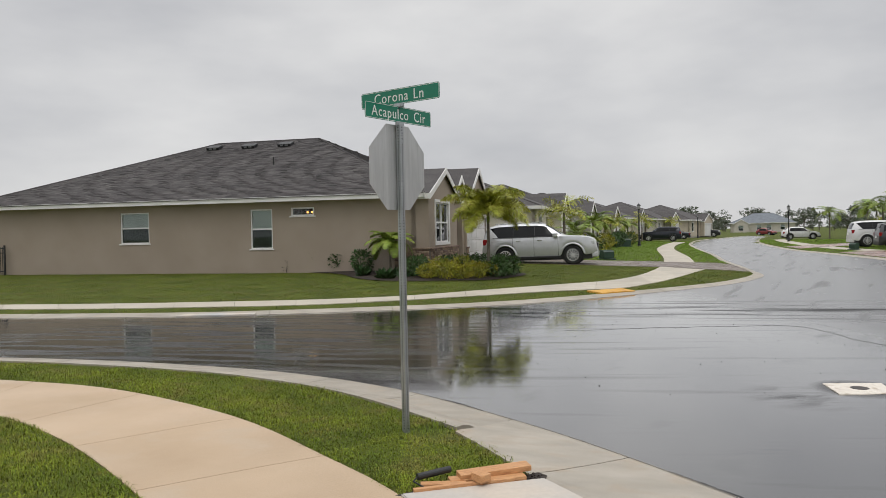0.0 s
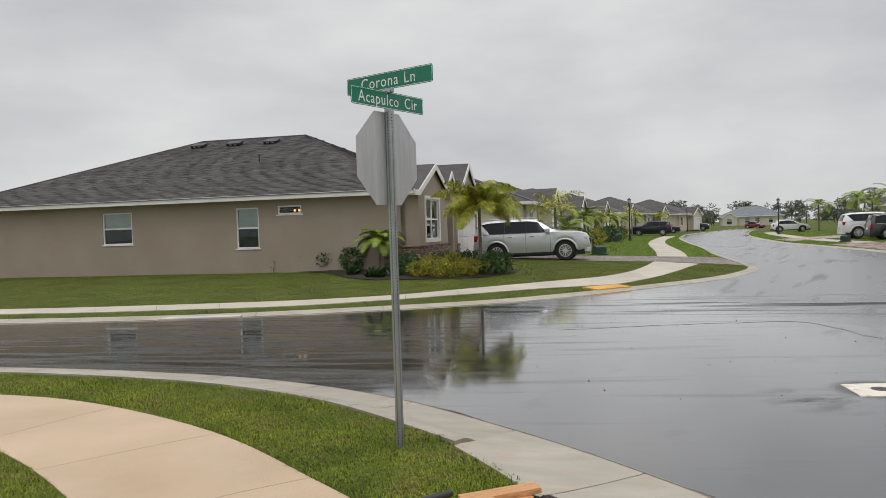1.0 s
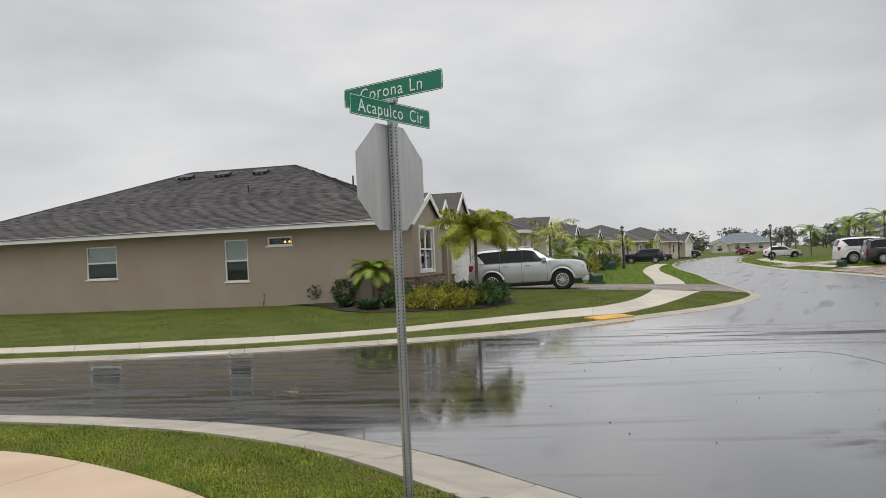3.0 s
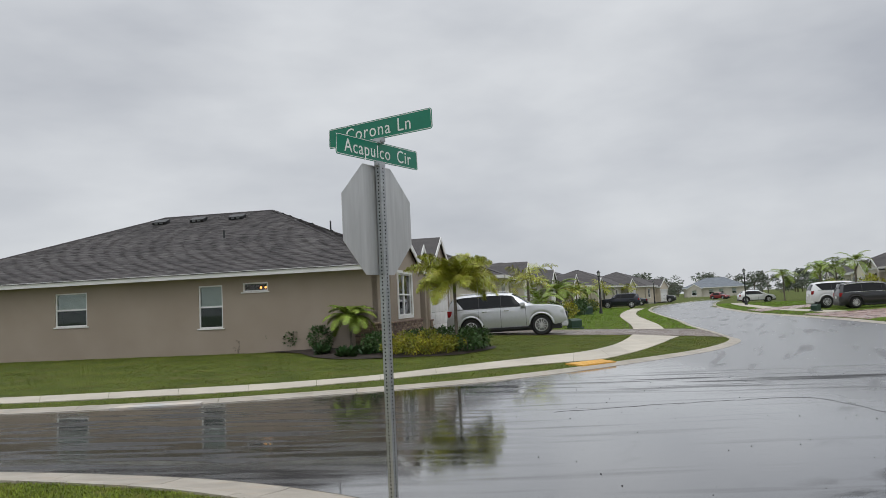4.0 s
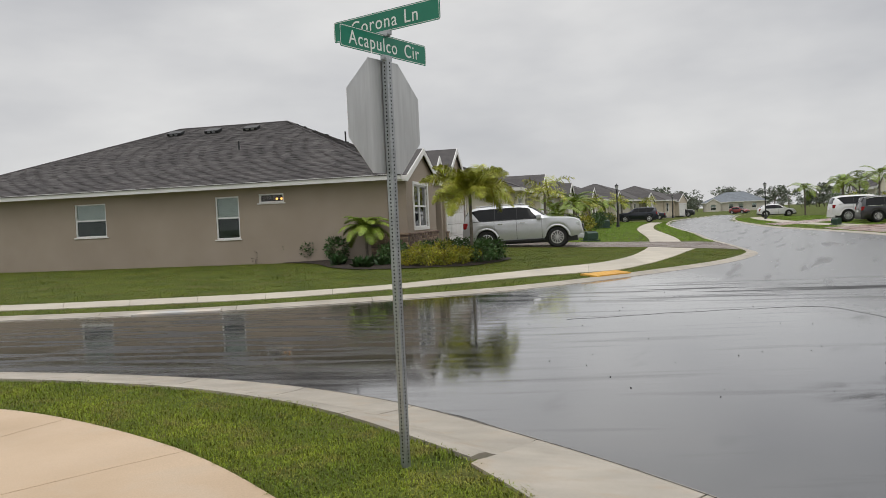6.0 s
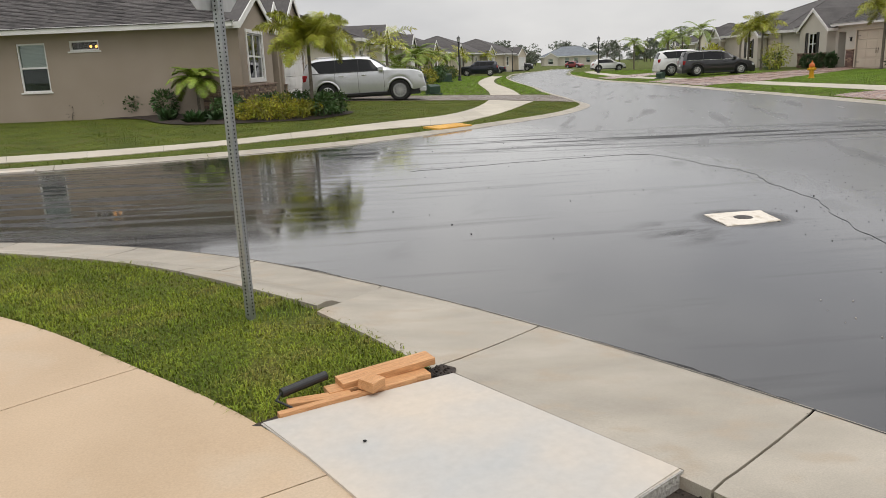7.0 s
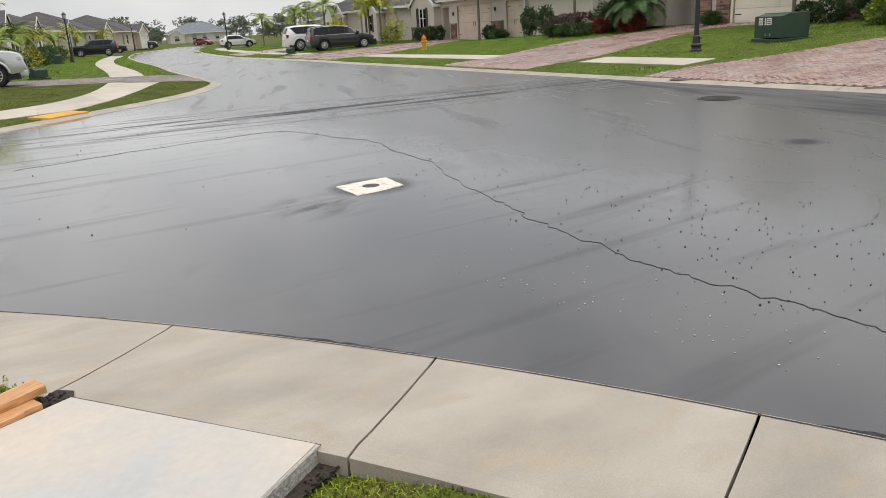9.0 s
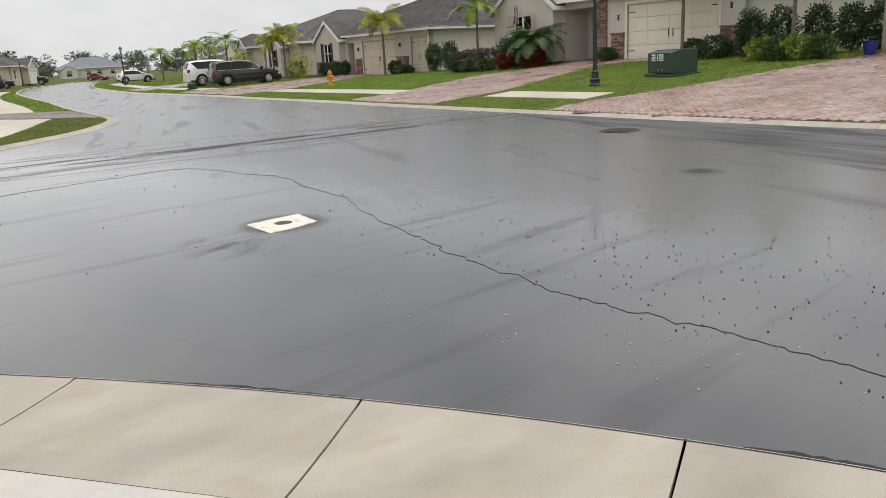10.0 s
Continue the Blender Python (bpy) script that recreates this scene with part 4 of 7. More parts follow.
cream_house = house("cream_garage_house", 33.04 + 9.3 * 0.25, 12.44 + 9.3 * 0.968, 1.03, -104.5, 15.5, 18, "grey stucco house with a cream garage door and stone piers", M_STUCCO_GREY, fine=True, pitch=0.29,
      front=[("recess", 5.0, 7.3, 2.5), ("hole", 9.3, 14.2, 0.0, 2.42), ("stone", 14.36, 15.5, -0.1, 1.15, M_BRICK), ("stone", 8.35, 9.14, -0.1, 1.15, M_BRICK), ("lamp", 8.75, 1.75), ("lamp", 14.8, 1.85)],
      gables=[(0, 4.8, 0.6, [("window", 1.7, 3.1, 0.9, 2.42, dict(trim=0.0, shutters=M_STUCCO_SAND, columns=2))], 2.85, 0.66), (7.5, 15.4, 0.1, [("garage", 1.8, 6.7, 2.42, M_STUCCO_CREAM, True), ("stone", 6.86, 7.9, -0.1, 1.15, M_BRICK), ("stone", 0.85, 1.64, -0.1, 1.15, M_BRICK), ("stone", -0.20, 0.55, -0.1, 2.72, M_BRICK)], 2.85, 0.6)],
      right=[("stone", 0, 0.6, -0.1, 1.15, M_BRICK)])
tan_house = house("tan_garage_house", 40.2 + 8.0 * 0.25, 38.4 + 8.0 * 0.968, 0.5, -104.5, 17.5, 19, "grey-beige stucco house with a tan garage door", M_STUCCO_GREY, fine=True, pitch=0.37,
      front=[("recess", 5.6, 6.6, 2.4), ("garage", 8.0, 12.9, 2.42, M_STUCCO_SAND, True), ("stone", 13.05, 14.6, -0.1, 1.15, M_BRICK), ("garage", 15.0, 16.9, 2.42, M_STUCCO_SAND, True), ("pipe", 17.3), ("stone", 6.9, 7.85, -0.1, 1.15, M_BRICK), ("lamp", 7.4, 1.75), ("lamp", 13.6, 1.85)],
      gables=[(1.0, 5.2, 0.6, [("window", 1.45, 2.65, 0.95, 2.45, dict(shutters=M_DARK, columns=2)), ("stone", 0, 4.2, -0.1, 1.0, M_BRICK)], 2.85, 0.62)])
house("third_house", 47.4, 65.4, 0.45, -104.5, 16.0, 18, "grey-beige stucco house with a steep front gable", M_STUCCO_GREY, pitch=0.37,
      front=[("recess", 7.0, 9.0, 2.4), ("garage", 10.5, 15.4, 2.42, M_STUCCO_SAND, True)],
      gables=[(0.2, 3.2, 0.4, [("window", 0.9, 2.0, 0.9, 2.4, dict(shutters=M_DARK))], 2.85, 0.7), (9.6, 13.2, 0.8, [("window", 1.2, 2.3, 0.9, 2.4, dict(shutters=M_DARK))], 2.85, 0.66)])
house("side_drive_house", 29.3, 1.2, 0.95, -104.5, 15, 18, "sand-coloured stucco house beside a paver driveway", M_STUCCO_SAND, pitch=0.3, front=[("garage", 6, 11, 2.4, M_STUCCO_CREAM)])


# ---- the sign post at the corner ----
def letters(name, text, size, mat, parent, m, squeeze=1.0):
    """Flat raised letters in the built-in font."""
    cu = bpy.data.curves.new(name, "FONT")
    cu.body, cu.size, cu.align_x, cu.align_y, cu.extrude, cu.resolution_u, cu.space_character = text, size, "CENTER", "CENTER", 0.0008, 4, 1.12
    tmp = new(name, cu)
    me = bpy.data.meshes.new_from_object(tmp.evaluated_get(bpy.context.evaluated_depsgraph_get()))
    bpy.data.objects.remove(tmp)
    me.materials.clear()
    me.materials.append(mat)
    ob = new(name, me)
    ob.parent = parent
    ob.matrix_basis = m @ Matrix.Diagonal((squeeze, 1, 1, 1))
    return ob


def rounded(w, h, r, n=4):
    pts = []
    for cx, cy, a0 in ((w / 2 - r, h / 2 - r, 0), (-w / 2 + r, h / 2 - r, 90), (-w / 2 + r, -h / 2 + r, 180), (w / 2 - r, -h / 2 + r, 270)):
        pts += [(cx + r * math.cos(radians(a0 + 90 * k / n)), cy + r * math.sin(radians(a0 + 90 * k / n))) for k in range(n + 1)]
    return pts


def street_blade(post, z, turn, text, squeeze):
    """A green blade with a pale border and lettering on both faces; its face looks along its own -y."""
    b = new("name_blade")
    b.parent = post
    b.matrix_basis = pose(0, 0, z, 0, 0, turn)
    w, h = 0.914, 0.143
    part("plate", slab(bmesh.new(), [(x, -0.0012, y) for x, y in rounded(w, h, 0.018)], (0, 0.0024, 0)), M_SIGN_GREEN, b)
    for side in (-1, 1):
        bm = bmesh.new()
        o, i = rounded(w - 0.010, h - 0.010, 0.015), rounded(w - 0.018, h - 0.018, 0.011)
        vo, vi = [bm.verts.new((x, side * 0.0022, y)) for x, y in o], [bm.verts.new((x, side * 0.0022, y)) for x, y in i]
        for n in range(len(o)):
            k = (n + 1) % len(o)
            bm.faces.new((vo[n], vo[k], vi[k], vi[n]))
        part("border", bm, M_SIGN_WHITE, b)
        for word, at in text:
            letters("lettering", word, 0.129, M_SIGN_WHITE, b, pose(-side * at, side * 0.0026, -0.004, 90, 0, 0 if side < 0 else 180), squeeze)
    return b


post = thing("sign_post", pose(0, 0, 0.09), "galvanised steel post with green name blades and a bare sign back", "sign")
FACE = 52.5
bm = bmesh.new()
box(bm, -0.025, -0.025, -0.3, 0.025, 0.025, 2.80, bevel=0.004)
tube = part("post", bm, M_STEEL, post)
tube.matrix_basis = pose(0, 0, 0, 0, 0, FACE)
bm = bmesh.new()
for z in np.arange(0.05, 2.78, 0.0254):
    for m in (Matrix.Rotation(radians(90), 4, "X"), Matrix.Rotation(radians(90), 4, "Y")):
        for s in (-1, 1):
            d = Vector((0, s * 0.0254, 0)) if m[1][1] < 0.5 else Vector((s * 0.0254, 0, 0))
            bmesh.ops.create_circle(bm, cap_ends=True, segments=8, radius=0.0065, matrix=Matrix.Translation(d + Vector((0, 0, z))) @ m)
holes = part("perforation", bm, M_HOLE, post)
holes.matrix_basis = pose(0, 0, 0, 0, 0, FACE)
tagged(holes, kind="stuff")
R8 = 0.381 / math.cos(radians(22.5))
octagon = [(R8 * math.cos(radians(22.5 + 45 * k)), R8 * math.sin(radians(22.5 + 45 * k))) for k in range(8)]
plate = part("sign_plate", slab(bmesh.new(), [(x, 0.030, 2.41 + y) for x, y in octagon], (0, 0.0025, 0)), M_ALU, post, "bare aluminium back of an octagonal sign")
plate.matrix_basis = pose(0, 0, 0, 0, 0, FACE)
facing = part("sign_face", slab(bmesh.new(), [(x * 0.995, 0.0335, 2.41 + y * 0.995) for x, y in octagon], (0, 0.001, 0)), M_SIGN_RED, post, "red front of the octagonal sign")
facing.matrix_basis = pose(0, 0, 0, 0, 0, FACE)
for z in (2.18, 2.64):
    bolt = part("bolt", bar(bmesh.new(), (0, -0.032, z), (0, 0.034, z), 0.007, sides=8), M_STEEL, post)
    bolt.matrix_basis = pose(0, 0, 0, 0, 0, FACE)
for z, turn in ((2.80, 52.5), (2.965, -37.5)):
    bm = box(bmesh.new(), -0.05, -0.012, z - 0.015, 0.05, 0.012, z + 0.022, bevel=0.004)
    box(bm, -0.03, -0.02, z - 0.02, 0.03, 0.02, z + 0.005, bevel=0.003)
    clamp = part("bracket", bm, M_STEEL, post)
    clamp.matrix_basis = pose(0, 0, 0, 0, 0, turn)
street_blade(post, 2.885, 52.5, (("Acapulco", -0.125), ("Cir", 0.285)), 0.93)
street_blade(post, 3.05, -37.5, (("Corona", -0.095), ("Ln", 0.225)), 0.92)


# ---- the fresh slab, its formwork offcuts and the things in the road ----
def drop_on(x, y, lift=0.0):
    return float(max(ground_z(x, y), 0.0)) + lift


slab_thing = thing("concrete_slab", Matrix(), "freshly poured pale concrete slab between footpath and kerb", "slab")
corners = [(1.045, -1.44), (1.645, -2.68), (1.02, -2.98), (0.62, -3.16), (0.46, -2.70), (0.22, -2.10), (0.03, -1.70)]
bm = slab(bmesh.new(), [(x, y, 0.136) for x, y in corners], (0, 0, -0.15))
bmesh.ops.bevel(bm, geom=[e for e in bm.edges if e.verts[0].co.z > 0.1 and e.verts[1].co.z > 0.1], offset=0.008, segments=2, affect="EDGES")
slab_ob = part("slab_top", bm, M_SLAB, slab_thing)
edge = slab(bmesh.new(), [(1.645, -2.682, 0.130), (1.02, -2.982, 0.130), (1.02, -2.99, 0.130), (1.647, -2.69, 0.130)], (0, 0, -0.15))
part("slab_edge", edge, M_SLAB_EDGE, slab_thing, "rough damp edge of the slab")
part("drill_hole", bar(bmesh.new(), (0.47, -2.05, 0.1405), (0.47, -2.05, 0.1418), 0.009), M_HOLE, slab_thing)

part("open_joint", slab(bmesh.new(), [(1.05, -1.43, 0.119), (1.062, -1.425, 0.119), (1.662, -2.672, 0.119), (1.65, -2.68, 0.119)], (0, 0, -0.1)), M_SOIL, slab_thing, "dark open joint along the kerb")
trench = thing("soil_trench", Matrix(), "strip of dark wet soil left round the slab", "soil", kind="structure")
bm = bmesh.new()
rng = random.Random(4)
pts = [(-0.02, -1.70), (0.2, -1.58), (0.6, -1.46), (0.92, -1.34), (1.02, -1.28), (1.08, -1.36), (1.05, -1.45), (0.6, -1.58), (0.06, -1.73)]
poly(bm, [(x, y, 0.124) for x, y in pts])
pts2 = [(1.67, -2.66), (1.74, -2.74), (1.66, -2.79), (1.38, -2.88), (1.05, -3.04), (0.72, -3.20), (0.62, -3.18), (1.02, -2.98), (1.63, -2.69)]
poly(bm, [(x, y, 0.062) for x, y in pts2])
part("soil", bm, M_SOIL, trench)
bm = bmesh.new()
for n in range(200):
    u = rng.random()
    x, y = (1.70 - 1.0 * u + rng.uniform(-.05, .05), -2.70 - 0.46 * u + rng.uniform(-.07, 0.0)) if n % 4 else (rng.uniform(0.85, 1.06), rng.uniform(-1.44, -1.32))
    r = rng.uniform(0.003, 0.010)
    bmesh.ops.create_icosphere(bm, subdivisions=1, radius=r, matrix=pose(x, y, (0.064 if n % 4 else 0.126) + r * 0.3, rng.uniform(0, 90), rng.uniform(0, 90)))
tagged(part("crumb", bm, M_SOIL, trench), kind="stuff")


def lumber(x, y, z, turn, size, label, tilt=0.0, roll=0.0):
    ob = part("timber_offcut", box(bmesh.new(), -size[0] / 2, -size[1] / 2, 0, size[0] / 2, size[1] / 2, size[2], bevel=0.003), M_WOOD)
    ob.matrix_basis = pose(x, y, z, roll, tilt, turn)
    return tagged(ob, label, "timber", "offcuts beside the slab")


lumber(0.69, -1.385, 0.158, 16, (0.54, 0.110, 0.040), "long fresh pine board lying askew on the offcuts", -1.5, 3)
lumber(0.75, -1.455, 0.122, 13, (0.32, 0.089, 0.036), "pine board half under another at the slab", 0)
lumber(0.44, -1.465, 0.124, 12, (0.16, 0.10, 0.034), "short end of a pine board under the longer one", 0)
lumber(0.32, -1.545, 0.124, 4, (0.32, 0.070, 0.030), "split pine board with a torn end", 1)
lumber(0.47, -1.572, 0.126, 15.4, (0.74, 0.040, 0.030), "narrow pine form strip along the slab edge", 0)
lumber(0.585, -1.545, 0.160, 40, (0.095, 0.105, 0.055), "short sawn block of yellow pine on top", 0, 3)
pole_ob = thing("paint_roller", pose(0.255, -1.455, 0.165, 0, 0, 26), "black roller handle dropped on the wet grass", "tool")
bm = bar(bmesh.new(), (-0.13, 0, 0.02), (0.13, 0, 0.035), 0.024, sides=14)
part("sleeve", bm, M_DARK, pole_ob)
bm = bar(bmesh.new(), (-0.13, 0, 0.02), (-0.17, -0.02, 0.0), 0.006)
bar(bm, (-0.17, -0.02, 0.0), (-0.12, -0.16, -0.025), 0.006)
part("wire_frame", bm, M_DARK, pole_ob)

M_IRON = material("cast_iron", (0.035, 0.032, 0.030), (0.075, 0.066, 0.058), 9, 0.6, fine=60, fine_amount=0.3, bump=0.5)
cover = thing("manhole", pose(5.19, 1.83, 0.0, 0, 0, -2), "square concrete manhole collar with a round iron lid", "manhole")
bm = slab(bmesh.new(), [(-0.28, 0.31, 0.010), (0.03, 0.30, 0.010), (0.40, 0.27, 0.010), (0.33, 0.02, 0.010), (0.27, -0.27, 0.010), (-0.10, -0.31, 0.010), (-0.38, -0.29, 0.010), (-0.36, -0.20, 0.010), (-0.33, 0.02, 0.010)], (0, 0, -0.05))
bmesh.ops.bevel(bm, geom=[e for e in bm.edges if min(v.co.z for v in e.verts) > 0], offset=0.006, segments=1, affect="EDGES")
part("collar", bm, material("bleached_concrete", (0.66, 0.60, 0.52), (0.76, 0.71, 0.63), 4, 0.7, fine=70, fine_amount=0.15, bump=0.3, spots=(0.44, 0.37, 0.28)), cover)
bm = lathe(bmesh.new(), [(0.10, 0.0), (0.10, 0.013), (0.09, 0.015), (0.08, 0.013), (0.03, 0.013), (0.025, 0.016)], 20)
part("lid", bm, M_IRON, cover, "rusty round iron lid")
drain = thing("storm_manhole", pose(14.45, 2.72, 0.0), "round cast-iron manhole cover flush with the wet road", "manhole")
bm = lathe(bmesh.new(), [(0.42, 0.002), (0.42, 0.012), (0.38, 0.014), (0.37, 0.009), (0.02, 0.009)], 28)
part("cover", bm, M_IRON, drain)
for k in range(-5, 6):
    w = math.sqrt(max(0.0, 0.35 ** 2 - (k * 0.06) ** 2))
    part("grate_bar", box(bmesh.new(), -w, k * 0.06 - 0.012, 0.009, w, k * 0.06 + 0.012, 0.018), M_IRON, drain)

# the paving seam across the junction, and loose grit
seam_line = even([(2.7, 7.4), (4.3, 7.55), (5.9, 7.56), (7.16, 7.31), (7.25, 5.68), (7.31, 4.69), (6.93, 3.64), (6.54, 2.33), (5.92, 1.14), (5.49, 0.03), (5.17, -0.69), (4.94, -1.49),
                  (4.75, -2.14), (4.67, -2.65), (4.65, -3.24), (4.57, -3.78), (4.49, -4.27), (4.42, -5.2), (4.3, -9)], 10)
bm = bmesh.new()
rows_ = []
for n, (p, q) in enumerate(zip(seam_line, normals(seam_line, 1))):
    w = 0.002 + 0.005 * abs(noise.noise((n * 0.37, 3.1, 0))) + 0.020 * max(0.0, noise.noise((n * 0.23, 0.4, 0)))
    o = 0.07 * noise.noise((n * 0.31, 0, 0)) + 0.05 * noise.noise((n * 0.83, 5, 0))
    rows_.append([bm.verts.new((p[0] + q[0] * (o + s * w), p[1] + q[1] * (o + s * w), z)) for s, z in ((-1, 0.001), (-0.4, 0.004), (0.4, 0.004), (1, 0.001))])
for a, b in zip(rows_, rows_[1:]):
    for k in range(3):
        bm.faces.new((a[k], a[k + 1], b[k + 1], b[k]))
seam_ob = part("road_seam", bm, material("rough_tar", (0.014, 0.014, 0.014), (0.04, 0.04, 0.04), 8, 0.36, fine=60, fine_amount=0.4, bump=0.8))
tagged(seam_ob, "ragged dark joint between two layers of asphalt", "road seam", kind="structure")


def scatter_grit(name, count, place, sizes, mat, label, seed):
    rng = random.Random(seed)
    bm = bmesh.new()
    for _ in range(count):
        x, y = place(rng)
        r = rng.uniform(*sizes)
        bmesh.ops.create_icosphere(bm, subdivisions=1, radius=r, matrix=Matrix.Translation((x, y, r * 0.35)) @ pose(0, 0, 0, rng.uniform(0, 180), 0, rng.uniform(0, 180)) @ Matrix.Diagonal((1, rng.uniform(0.6, 1), 0.6, 1)))
    return tagged(part(name, bm, mat), label, "grit", kind="stuff")


def near_seam(rng):
    p = seam_line[rng.randrange(30, len(seam_line) - 14)]
    return p[0] + abs(rng.gauss(0, 3.0)) - 0.3, p[1] + rng.gauss(0, 0.8)


M_GRIT = material("black_grit", (0.012, 0.012, 0.012), (0.03, 0.03, 0.03), 20, 0.6, bump=0)
scatter_grit("grit", 1100, near_seam, (0.002, 0.009), M_GRIT, "loose black asphalt crumbs on the wet road", 1)
scatter_grit("grit", 150, lambda r: (r.uniform(1.5, 13), r.uniform(1.5, 11)), (0.003, 0.012), M_GRIT, "scattered dark crumbs on the wet road", 2)
scatter_grit("shell_chips", 90, lambda r: (3.7 + abs(r.gauss(0, 0.5)), -2.6 + r.gauss(0, 1.1)), (0.002, 0.008), M_SLAB, "pale shell chips in the gutter edge of the road", 3)
bm = bmesh.new()
rng = random.Random(8)
for _ in range(30):
    x, y = 2.55 + rng.gauss(0, 0.16), -3.05 + rng.gauss(0, 0.32)
    bmesh.ops.create_circle(bm, cap_ends=True, segments=8, radius=rng.uniform(0.003, 0.008), matrix=Matrix.Translation((0, 0, 0)) @ pose(x, y, 0.0))
for v in bm.verts:
    d = float(off_line(LINE_A, v.co.x, v.co.y))
    v.co.z = float(np.interp(d, [-0.02, 0.10, 0.50, 0.70, 0.80, 0.90, 1.0], [0.010, 0.006, 0.022, 0.070, 0.108, 0.122, 0.122])) + 0.003
tagged(part("kerb_stains", bm, material("tar_drips", (0.06, 0.05, 0.04), (0.09, 0.08, 0.07), 9, 0.7, bump=0)), "small dark drips on the kerb", "stain", kind="stuff")

# the ragged, darker lip of asphalt along the near gutter
bm = bmesh.new()
keep = [n for n, p in enumerate(LINE_A) if -9 < p[0] and p[1] > -9]
lip, way = even([tuple(LINE_A[n]) for n in keep], 8), None
way = normals(lip, 1)
rows_ = []
for n, (p, q) in enumerate(zip(lip, way)):
    w = 0.026 + 0.016 * abs(noise.noise((n * 0.09, 1.7, 0))) + 0.05 * max(0.0, noise.noise((n * 0.045, 7.7, 0)))
    w *= 1 + 0.5 * noise.noise((n * 0.9, 2.2, 0))
    rows_.append([bm.verts.new((p[0] + q[0] * d, p[1] + q[1] * d, z)) for d, z in ((0.0, 0.012), (0.02, 0.009), (w, 0.0035))])
for a, b in zip(rows_, rows_[1:]):
    for k in range(2):
        bm.faces.new((a[k], a[k + 1], b[k + 1], b[k]))
tagged(part("asphalt_lip", bm, material("damp_tar", (0.006, 0.006, 0.006), (0.018, 0.017, 0.017), 9, 0.55, 0.15, 70, 0.4, 0.7)), "ragged black asphalt lip along the gutter", "road edge", kind="structure")

# yellow warning pad, and a pale patch in the far gutter
pad_pts = [(4.72, 15.05), (5.10, 14.72), (6.25, 15.48), (5.92, 15.80)]
pad = part("tactile_pad", slab(bmesh.new(), [(x, y, drop_on(x, y, 0.05)) for x, y in pad_pts], (0, 0, -0.1)), M_YELLOW_PAD)
tagged(pad, "yellow tactile warning pad at the kerb ramp", "warning pad")
bm = bmesh.new()
for x in np.arange(4.5, 6.3, 0.14):
    for y in np.arange(14.6, 16.1, 0.14):
        if inside(np.array(pad_pts), np.array([x]), np.array([y]))[0]:
            lathe(bm, [(0.022, drop_on(x, y, 0.045)), (0.014, drop_on(x, y, 0.054))], 6, Matrix.Translation((x, y, 0)))
dome = part("dome", bm, M_YELLOW_PAD, pad)
tagged(dome, kind="stuff")


# ---- vehicles ----
def paint(name, colour, metal=0.5, rough=0.28):
    m = material(name, tuple(c * 0.93 for c in colour), colour, 2, rough, fine=10, fine_amount=0.03, bump=0, metal=metal)
    m.node_tree.nodes["Principled BSDF"].inputs["Coat Weight"].default_value = 0.8
    m.node_tree.nodes["Principled BSDF"].inputs["Coat Roughness"].default_value = 0.04
    return m


M_TYRE = material("tyre_rubber", (0.012, 0.012, 0.012), (0.02, 0.02, 0.02), 8, 0.7, bump=0.1)
M_TRIM = material("black_trim", (0.012, 0.012, 0.013), (0.02, 0.02, 0.021), 5, 0.5, bump=0)
M_CARGLASS = material("tinted_glass", (0.006, 0.007, 0.008), (0.009, 0.010, 0.011), 2, 0.05, bump=0, fine_amount=0.02, spec=0.22)
M_RIM = material("alloy_rim", (0.62, 0.62, 0.62), (0.70, 0.70, 0.70), 6, 0.3, metal=0.35, bump=0)
M_CHROME = material("chrome", (0.60, 0.60, 0.60), (0.66, 0.66, 0.66), 5, 0.12, metal=1.0, bump=0, fine_amount=0.02)
M_LAMP = material("headlamp_glass", (0.55, 0.57, 0.58), (0.65, 0.67, 0.68), 6, 0.08, bump=0)
M_TAIL = material("tail_lamp_red", (0.22, 0.008, 0.01), (0.30, 0.012, 0.014), 6, 0.12, bump=0)

